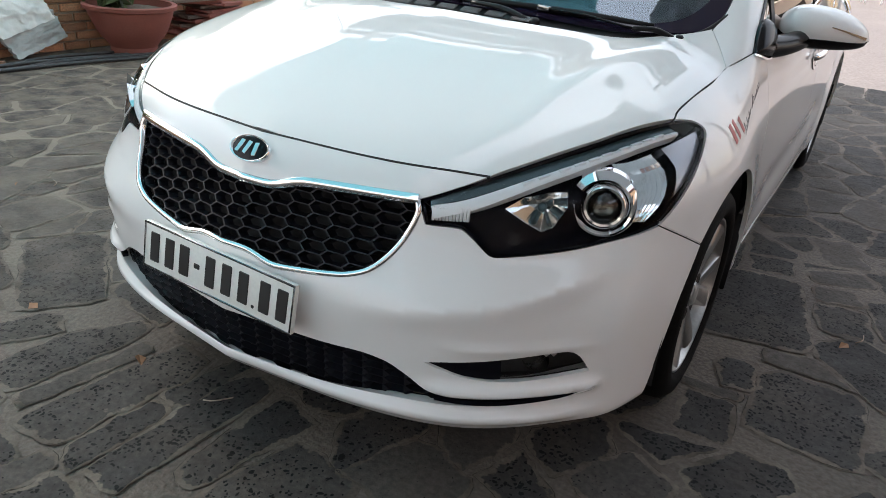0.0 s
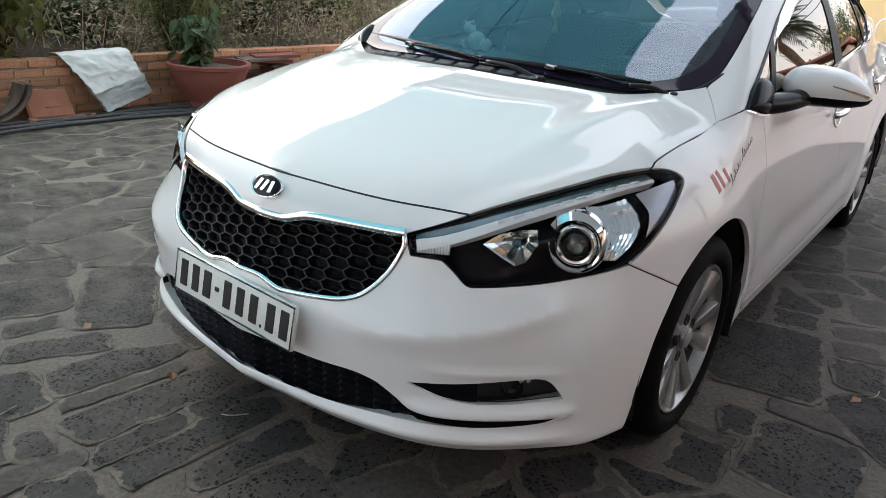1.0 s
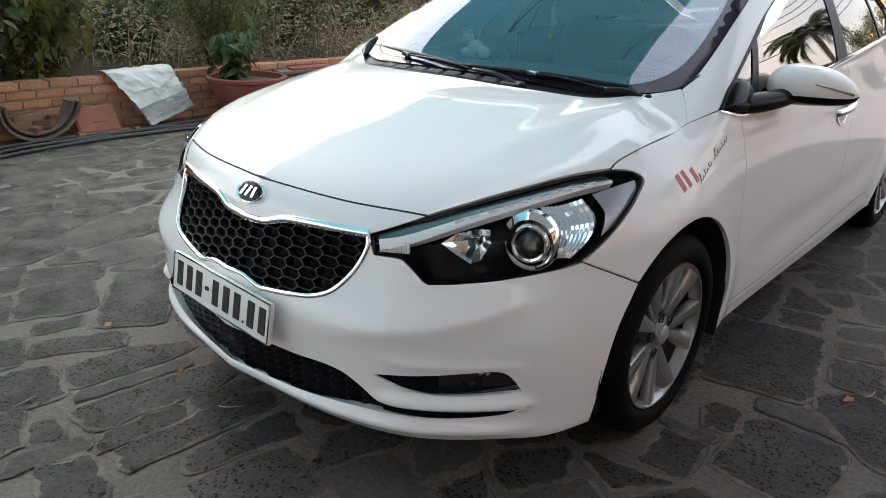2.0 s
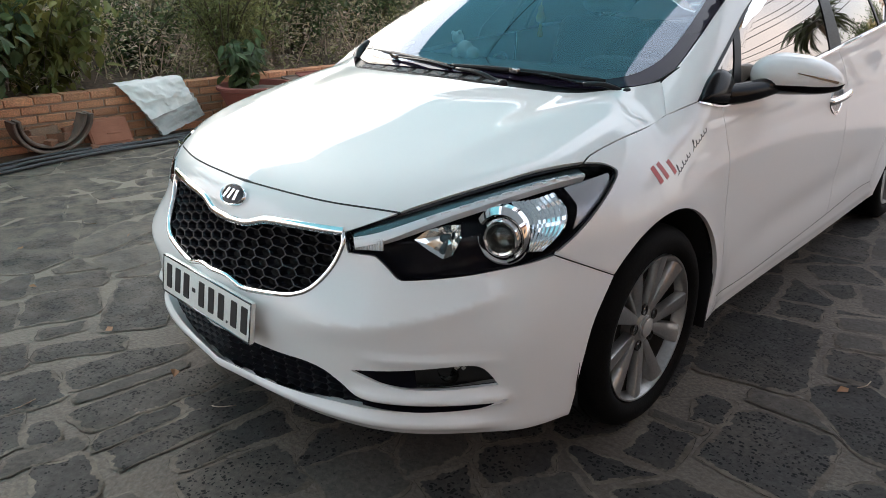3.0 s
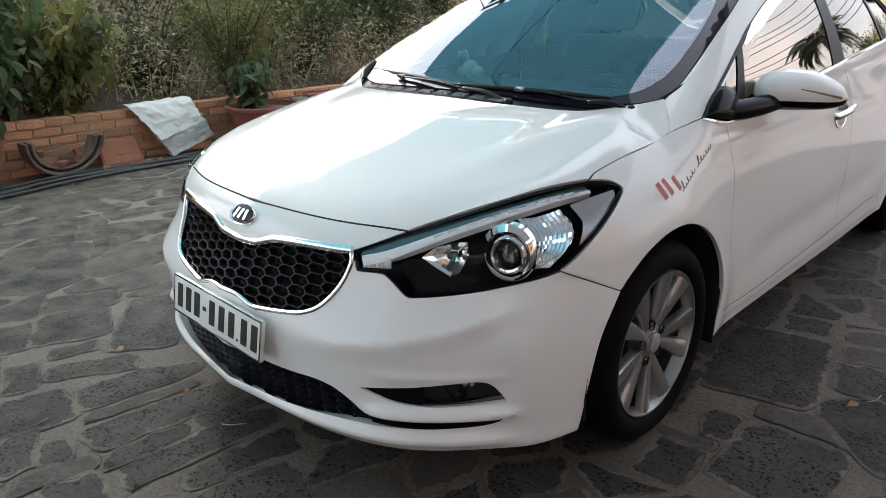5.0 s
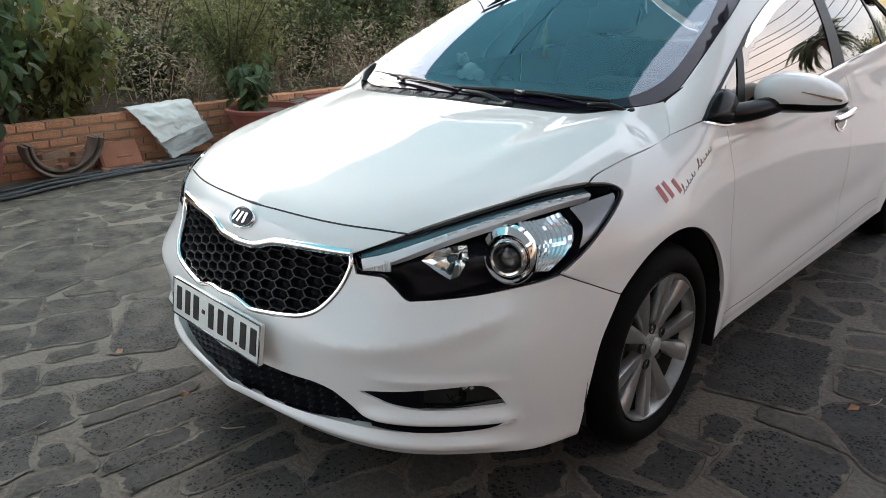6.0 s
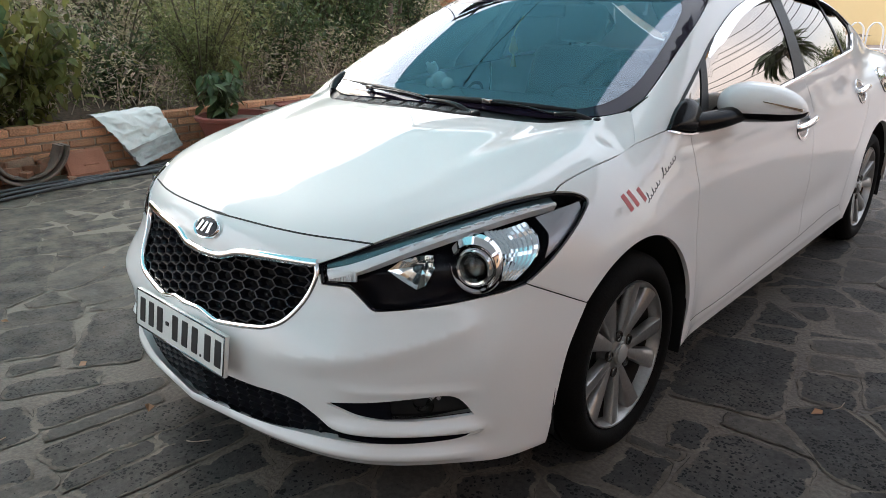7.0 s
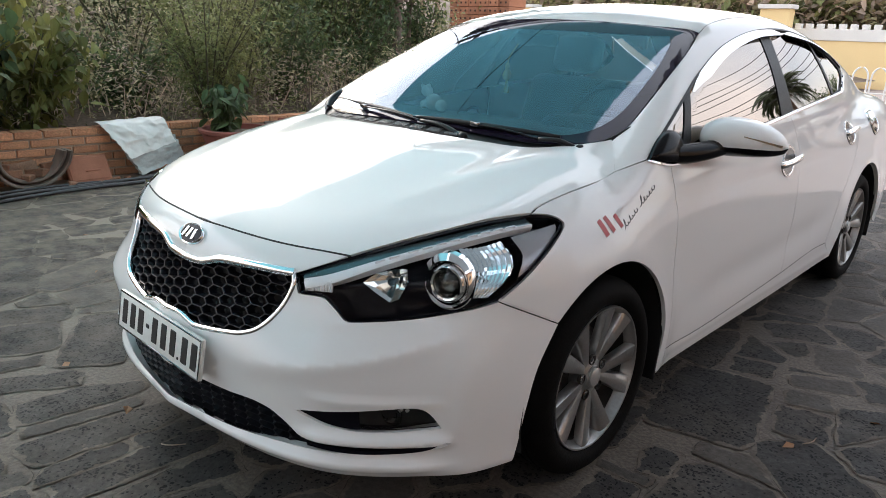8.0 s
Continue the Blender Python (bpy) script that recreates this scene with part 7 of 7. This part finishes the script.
# curved clay channels leaning at the wall
for k, (rad, x0, x1) in enumerate(((0.285, -4.285, -4.11), (0.243, -4.28, -4.125))):
    gut = thing("clay_channel", (-4.2, 1.0, 0), "half-round weathered clay channel leaning at the wall", "channel", "clay channels")
    v, f = [], []
    for i in range(25):
        a = math.pi + math.pi * i / 24
        for r_, x_ in ((rad, x0), (rad, x1), (rad - 0.008, x1 + 0.008), (rad - 0.022, x1 + 0.004), (rad - 0.026, x1 - 0.01), (rad - 0.026, x0)):
            v.append((x_ + 0.10 * (1 + math.sin(a)), 0.96 + r_ * math.cos(a), 0.290 + r_ * math.sin(a) + 0.002 * k))
        if i:
            f += [((i - 1) * 6 + j, (i - 1) * 6 + (j + 1) % 6, i * 6 + (j + 1) % 6, i * 6 + j) for j in range(6)]
    f += [tuple(range(6)), tuple(24 * 6 + j for j in range(6))]
    link("shell", v, f, clay_grey, gut, sharp=35)
shard = thing("brick_shard", (-4.22, 0.97, 0.06), "broken grey-brown brick lying inside the clay channel", "brick")
b = bmesh.new()
box(b, (-0.04, -0.135, 0.0), (0.02, 0.11, 0.12), 0.012, 2, Matrix.Translation((-4.235, 0.95, 0.075)) @ Matrix.Rotation(radians(-12), 4, "Y") @ Matrix.Rotation(radians(8), 4, "X"))
for w_ in b.verts:
    w_.co += Vector((0.0, 0.012 * noise.noise(w_.co * 14), 0.03 * noise.noise(w_.co * 9)))
part("shard", b, shader("pale_brick", (0.34, 0.20, 0.13), 0.9, vary=0.5, scale=12, fine=0.3, bump=0.5), shard)
rubble = shader("brick_rubble", (0.36, 0.17, 0.10), 0.9, vary=0.6, scale=14, tint=(0.22, 0.13, 0.09), fine=0.3, bump=0.6, per_piece=0.25)
rk = random.Random(17)
for x, y, z, size_ in ((-4.20, 0.86, 0.095, 0.085), (-4.19, 1.03, 0.085, 0.095), (-4.215, 1.12, 0.145, 0.065), (-4.16, 0.95, 0.075, 0.070), (-4.22, 0.80, 0.165, 0.060), (-4.05, 1.23, 0.016, 0.045), (-4.02, 1.55, 0.015, 0.050), (-4.06, 1.66, 0.014, 0.040), (-4.00, 1.44, 0.010, 0.032)):
    bit = thing("brick_shard", (x, y, z), "broken red-brown brick piece lying at the wall", "brick", "brick shards")
    b = bmesh.new()
    box(b, (-size_ * 0.5, -size_ * 0.8, -0.012), (size_ * 0.5, size_ * 0.8, size_ * 0.55), 0.006, 1, Matrix.Translation((x, y, z)) @ Euler((rk.uniform(-0.3, 0.3), rk.uniform(-0.3, 0.3), rk.uniform(0, 3.1))).to_matrix().to_4x4())
    for w_ in b.verts:
        w_.co += Vector((noise.noise(w_.co * 23), noise.noise(w_.co * 19), noise.noise(w_.co * 27))) * size_ * 0.22
    part("lump", b, rubble, bit, sharp=20)
# clay slab leaning at the wall
slab = thing("clay_slab", (-4.2, 1.40, 0), "flat orange clay slab leaning against the brick wall", "slab")
b = bmesh.new()
sm = Matrix.Translation((-4.10, 1.40, 0.012)) @ Matrix.Rotation(radians(-32), 4, "Y")
box(b, (-0.045, -0.165, 0.0), (0.0, 0.165, 0.235), 0.008, 2, sm)
box(b, (0.0, -0.15, 0.02), (0.006, 0.15, 0.215), 0.003, 1, sm)
box(b, (0.004, -0.03, 0.09), (0.012, 0.09, 0.105), 0.003, 1, sm)
part("face", b, shader("orange_clay", (0.40, 0.155, 0.09), 0.85, vary=0.5, scale=8, fine=0.2, bump=0.3), slab)

# white sack hung over the wall
def drape(corners, n, wave, thick, seed, material, parent, name, over=0.0):
    a, b_, c, d = [np.array(q, float) for q in corners]
    n_over = over * n
    v = []
    for j in range(n + 1):
        for i in range(n + 1):
            s, t = i / n, max(0.0, (j - n_over) / (n - n_over))
            p_ = (a * (1 - s) + b_ * s) * (1 - t) + (d * (1 - s) + c * s) * t
            k = wave * (noise.noise((s * 5 + seed, t * 4, seed)) + 0.5 * noise.noise((s * 11, t * 10 + seed, 2.0)) + 0.25 * noise.noise((s * 25, t * 23 + seed, 5.0)))
            if j < n_over:
                k *= 0.25
                p_ = p_ + np.array([-0.17 * (1 - j / n_over), 0, 0.006 * math.sin(math.pi * j / n_over)])
            edge = 0.012 * noise.noise((s * 9 + seed, t * 9, 7.0))
            v.append(p_ + np.array([k + 0.035 * math.sin(math.pi * s) * math.sin(math.pi * min(1, t + 0.15)), edge, edge]))
    m = (n + 1) ** 2
    v += [q + np.array([-thick, 0, -0.002]) for q in v]
    f = []
    for j in range(n):
        for i in range(n):
            q = j * (n + 1) + i
            f.append((q, q + 1, q + n + 2, q + n + 1))
            f.append((q + m, q + n + 1 + m, q + n + 2 + m, q + 1 + m))
    edge_ids = list(range(n + 1)) + [(n + 1) * j + n for j in range(1, n + 1)] + [(n + 1) * n + i for i in range(n - 1, -1, -1)] + [(n + 1) * j for j in range(n - 1, 0, -1)]
    f += [(edge_ids[k], edge_ids[k - 1], edge_ids[k - 1] + m, edge_ids[k] + m) for k in range(len(edge_ids))]
    return link(name, v, f, material, parent, sharp=50)


sack = thing("sack", (-4.2, 1.85, 0.05), "crumpled white sack hung over the brick wall", "sack")
drape([(-4.235, 1.55, 0.452), (-4.235, 2.10, 0.470), (-4.165, 2.16, 0.27), (-4.11, 1.735, 0.165)], 30, 0.018, 0.012, 3.0, sack_white, sack, "upper_fold", 0.22)
drape([(-4.20, 1.73, 0.20), (-4.20, 2.17, 0.33), (-4.17, 2.24, 0.13), (-4.06, 1.80, 0.03)], 26, 0.015, 0.05, 8.0, sack_grey, sack, "lower_fold")

# black hoses on the ground along the wall
for k, off in enumerate((0.0, 0.09, 0.15, 0.27)):
    hs = thing("garden_hose", (-3.85, 1.0, 0), "black rubber hose lying along the wall", "hose", "hoses")
    w = (0.0, 0.045, -0.04, 0.03)[k]
    link("hose", *tube([(-3.50 - off, -2.2, 0.02), (-3.62 - off + w, -0.7, 0.02), (-3.70 - off * 0.9, 0.37, 0.02), (-3.79 - off * 0.8 - w, 0.78, 0.021 + 0.012 * (k == 2)), (-3.84 - off * 0.75, 1.2, 0.022), (-3.84 - off * 0.7 + w, 1.65, 0.02), (-3.80 - off, 2.05, 0.02), (-3.66 - off, 2.9, 0.02), (-3.55 - off, 4.4, 0.02)], 0.0135 if k < 3 else 0.012, 10, 0.05), hose_black, hs)

# fallen leaves and bits of litter on the stones
for k, (x, y, a) in enumerate(((-0.12, 0.02, 0.4), (-0.55, -0.42, 1.3), (-1.75, 0.62, 2.2), (1.30, 1.52, 0.9), (-2.25, 0.45, 0.2))):
    tw = thing("twig", (x, y, 0.008), "thin dry twig lying on the stones", "twig", "twigs")
    link("stick", *tube([(x, y, 0.010), (x + 0.03 * math.cos(a), y + 0.03 * math.sin(a), 0.013), (x + 0.075 * math.cos(a + 0.4), y + 0.075 * math.sin(a + 0.4), 0.010)], 0.0018, 5), brown_dry, tw)
dry_leaf = shader("fallen_leaf", (0.26, 0.13, 0.06), 0.8, vary=0.5, scale=30)
for k, (x, y) in enumerate(((-0.86, 0.02), (1.28, 1.50), (-2.1, 0.1), (-1.9, 0.55), (0.62, 2.55), (-1.55, -0.05), (-2.6, 0.75), (1.42, 1.85), (-0.30, -0.62), (-0.42, 0.05))):
    lf = thing("fallen_leaf", (x, y, 0.006), "small dry brown leaf on the stones", "leaf", "fallen leaves")
    v, f = leaves([(x, y, 0.008)], 0.05 + 0.02 * (k % 3 == 0), 50 + k, 0.0, 0.6)
    v[:, 2] = 0.008 + np.clip(v[:, 2] - 0.008, -0.003, 0.012)
    link("blade", v, f, dry_leaf, lf, smooth=False)
# ---- bricks of the garden wall ----
wall_obj = thing("garden_wall", (-4.37, 2.5, 0), "low red brick garden wall with pale joints", "wall", kind="structure")
blocky("wall_core", [((-4.43, -6.0, -0.05), (-4.308, 11.0, 0.404))], brick_joint, wall_obj)
b = bmesh.new()
box(b, (-0.01, -0.098, -0.0275), (0.012, 0.098, 0.0275), 0.004, 1)
one = part("brick", b, brick_mat, wall_obj)
brick_mesh = one.data
b = bmesh.new()
box(b, (-0.128, -0.098, -0.0275), (0.014, 0.098, 0.0275), 0.004, 1)
deep = part("brick", b, brick_mat, wall_obj)
deep_mesh = deep.data
bpy.data.objects.remove(deep)
bpy.data.objects.remove(one)
rnd = random.Random(5)
for r in range(6):
    for c in range(47):
        y = -2.4 + 0.208 * c + (0.104 if r % 2 else 0)
        ob = new("brick", deep_mesh if r == 5 else brick_mesh)
        ob.parent = wall_obj
        ob.matrix_parent_inverse = Matrix.Translation(-wall_obj.location)
        ob.location = (-4.308 + rnd.uniform(-0.003, 0.003), y + rnd.uniform(-0.004, 0.004), 0.034 + 0.0712 * r + rnd.uniform(-0.002, 0.002))
        ob.rotation_euler = (rnd.uniform(-0.012, 0.012), 0, rnd.uniform(-0.015, 0.015))

# ---- flagstones: laid stones near the car, cells round scattered centres beyond ----
# centre, half length, half width, turn in degrees
LAID_WEST = [(-1.24, -0.03, 0.15, 0.125, -23), (-1.05, 0.22, 0.26, 0.119, -34), (-1.01, -0.11, 0.08, 0.043, 69), (-0.81, -0.11, 0.15, 0.056, 61), (-0.59, -0.04, 0.20, 0.077, 84), (-0.32, -0.07, 0.22, 0.074, 84), (-0.07, -0.07, 0.23, 0.058, 89), (-0.65, -0.36, 0.12, 0.104, -14), (-0.36, -0.39, 0.06, 0.040, -20), (-0.08, -0.43, 0.11, 0.068, -11), (-0.92, -0.31, 0.11, 0.049, -16)]
LAID_FRONT = [(0.25, -0.10, 0.14, 0.095, 78), (0.46, 0.10, 0.13, 0.100, 69), (-1.57, 0.42, 0.14, 0.115, 94), (-2.71, 0.84, 0.13, 0.098, 80), (-2.44, 0.61, 0.17, 0.123, 68), (-2.18, 0.18, 0.25, 0.189, -26), (-1.48, 0.10, 0.15, 0.087, 65), (-2.79, 0.34, 0.18, 0.18, -18), (-3.27, 0.62, 0.23, 0.179, 1), (-1.93, 0.46, 0.23, 0.118, 115)]
LAID_EAST = [(0.96, 1.58, 0.28, 0.165, 102), (1.25, 1.67, 0.11, 0.080, 99), (1.21, 1.87, 0.08, 0.056, 16), (1.21, 2.05, 0.11, 0.057, 29), (1.39, 1.35, 0.20, 0.125, -43), (1.21, 1.01, 0.18, 0.135, 90), (1.01, 1.08, 0.08, 0.050, 100), (0.98, 0.80, 0.10, 0.068, 97), (1.12, 0.60, 0.13, 0.080, 51), (1.47, 0.92, 0.11, 0.065, 53), (0.96, 2.00, 0.08, 0.070, 13), (1.18, 2.33, 0.14, 0.080, 109), (0.97, 2.53, 0.13, 0.101, 42), (0.84, 2.91, 0.16, 0.123, 99), (0.88, 0.40, 0.11, 0.075, 60)]
laid = [(np.array((x, y)), hl, hw, np.array((math.cos(radians(a)), math.sin(radians(a))))) for x, y, hl, hw, a in LAID_WEST + LAID_FRONT + LAID_EAST]


def covered(q, grow=0.03):
    """The laid stone on which a point lies, if any."""
    return next((s for s in laid if abs((q - s[0]) @ s[3]) < s[1] + grow and abs((q - s[0]) @ np.array((-s[3][1], s[3][0]))) < s[2] + grow), None)


seeds = []
rs = np.random.RandomState(4)
tries = np.stack([rs.uniform(-4.3, 5.2, 16000), rs.uniform(-3.4, 6.33, 16000)], 1)
grid_ = {}


def far_enough(q, d):
    ci, cj = int(q[0] // 0.5), int(q[1] // 0.5)
    return all((q[0] - s[0]) ** 2 * 1.5 + (q[1] - s[1]) ** 2 * 0.62 > d * d for i in (-1, 0, 1) for j in (-1, 0, 1) for s in grid_.get((ci + i, cj + j), ()))


for q in tries:
    if far_enough(q, rs.choice([0.18, 0.24, 0.32, 0.40])) and covered(q) is None:
        seeds.append(q)
        grid_.setdefault((int(q[0] // 0.5), int(q[1] // 0.5)), []).append(q)


def cut(poly, a, nrm):
    out = []
    for i in range(len(poly)):
        p0, p1 = poly[i - 1], poly[i]
        d0, d1 = (p0 - a) @ nrm, (p1 - a) @ nrm
        if d0 <= 0:
            out.append(p0)
        if d0 * d1 < 0:
            out.append(p0 + (p1 - p0) * d0 / (d0 - d1))
    return out


def keep_off(poly, c, stones, joint):
    """Trim an outline round c where it runs onto laid stones."""
    for s in stones:
        b_ = np.array((-s[3][1], s[3][0]))
        if np.hypot(*(c - s[0])) > s[1] + 0.6:
            continue
        du, dv = (c - s[0]) @ s[3], (c - s[0]) @ b_
        nrm, at = (-s[3] * np.sign(du), s[0] + s[3] * np.sign(du) * (s[1] + joint)) if abs(du) - s[1] > abs(dv) - s[2] else (-b_ * np.sign(dv), s[0] + b_ * np.sign(dv) * (s[2] + joint))
        poly = cut(poly, at, nrm)
        if len(poly) < 3:
            return None
    return np.array(poly)


STRETCH = np.array([1.22, 0.82])
pts_s = np.array(seeds) * STRETCH
order = np.argsort([np.hypot((s[0] - 0.2) * 0.6, s[1] - 0.6) for s in seeds])


def outline(idx):
    """A laid stone with broken corners, or the cell round a centre kept off the laid stones."""
    if idx < 0:
        c, hl, hw, a = laid[-idx - 1]
        b_ = np.array((-a[1], a[0]))
        corners = [c + a * hl * u * rs.uniform(0.98, 1.14) + b_ * hw * w * rs.uniform(1.0, 1.24) for u, w in ((1, -1), (1, 1), (-1, 1), (-1, -1))]
        poly = []
        for k in range(4):
            p0, p1, p2 = corners[k - 1], corners[k], corners[(k + 1) % 4]
            u, w = rs.uniform(0.02, 0.17, 2)
            poly += [p1 + (p0 - p1) * u, p1 + (p2 - p1) * w]
        earlier = [s for s in laid[:-idx - 1]]
        return keep_off(poly, c, earlier, 0.012)
    c = pts_s[idx]
    d = np.hypot(*(pts_s - c).T)
    poly = [c + np.array(q) for q in ((-0.5, -0.5), (0.5, -0.5), (0.5, 0.5), (-0.5, 0.5))]
    for k in np.argsort(d)[1:16]:
        nrm = (pts_s[k] - c) / d[k]
        poly = cut(poly, (pts_s[k] + c) / 2 - nrm * rs.choice([0.004, 0.008, 0.014, 0.026]), nrm)
        if len(poly) < 3:
            return None
    return keep_off([q / STRETCH for q in poly], c / STRETCH, laid, rs.choice([0.012, 0.02, 0.03]))


def add_rim(mesh, values):
    """How far each point lies in from the stone's rim: below nought in the joint, one on the bare stone."""
    mesh.attributes.new("rim", "FLOAT", "POINT").data.foreach_set("value", values)


rest_v, rest_f, rest_rim, made_ = [], [], [], 0
for idx in [-k - 1 for k in range(len(laid))] + list(order):
    poly = outline(idx)
    if poly is None:
        continue
    n_ = 30
    seg = np.vstack([poly, poly[:1]])
    s_ = np.r_[0, np.cumsum(np.hypot(*np.diff(seg, axis=0).T))]
    if s_[-1] < 0.22:
        continue
    # rounded, slightly wavy rim
    k_ = np.linspace(0, s_[-1], n_, endpoint=False)
    rim = np.stack([np.interp(k_, s_, seg[:, 0]), np.interp(k_, s_, seg[:, 1])], 1)
    rim = 0.04 * np.roll(rim, 1, 0) + 0.92 * rim + 0.04 * np.roll(rim, -1, 0)
    mid = rim.mean(0)
    rim = rim + np.stack([[noise.noise((p_[0] * 14, p_[1] * 14, 1.0)), noise.noise((p_[0] * 14, p_[1] * 14, 9.0))] for p_ in rim]) * 0.016 + np.stack([[noise.noise((p_[0] * 45, p_[1] * 45, 1.0)), noise.noise((p_[0] * 45, p_[1] * 45, 9.0))] for p_ in rim]) * 0.007
    rim = rim[(rim[:, 0] > -4.31).nonzero()[0]] if (rim[:, 0] < -4.31).any() else rim
    n_ = len(rim)
    if n_ < 5:
        continue
    lift, tilt = rs.uniform(0.0030, 0.0048), rs.uniform(-0.002, 0.002, 2)
    top = lambda q: lift + tilt @ (q - mid)
    reach = np.maximum(0.03, np.hypot(*(rim - mid).T))
    inset = lambda d: mid + (rim - mid) * (1 - np.minimum(d / reach, 0.8))[:, None]
    wide = rs.uniform(0.014, 0.030)
    rings = [(inset(-0.006), -0.004, -1.0), (inset(-0.001), -0.0010, 0.0), (inset(0.006), -0.0002, 0.25), (inset(wide), 0.0, 1.0)]
    v = [(*q, (0.0026 if r == 0 else top(q) + dz)) for r, (ring_, dz, _) in enumerate(rings) for q in ring_] + [(*mid, top(mid))]
    rim_v = [e for _, _, e in rings for _ in range(n_)] + [1.0]
    f = [(r * n_ + i, r * n_ + (i + 1) % n_, (r + 1) * n_ + (i + 1) % n_, (r + 1) * n_ + i) for r in range(3) for i in range(n_)] + [(3 * n_ + i, 3 * n_ + (i + 1) % n_, 4 * n_) for i in range(n_)]
    if made_ < 300:
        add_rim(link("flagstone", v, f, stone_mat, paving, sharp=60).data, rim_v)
        made_ += 1
    else:
        k0 = len(rest_v)
        rest_v += v
        rest_rim += rim_v
        rest_f += [tuple(i + k0 for i in t) for t in f]
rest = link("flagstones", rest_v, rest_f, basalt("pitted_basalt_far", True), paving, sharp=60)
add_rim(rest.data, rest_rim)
rest["kind"] = "stuff"
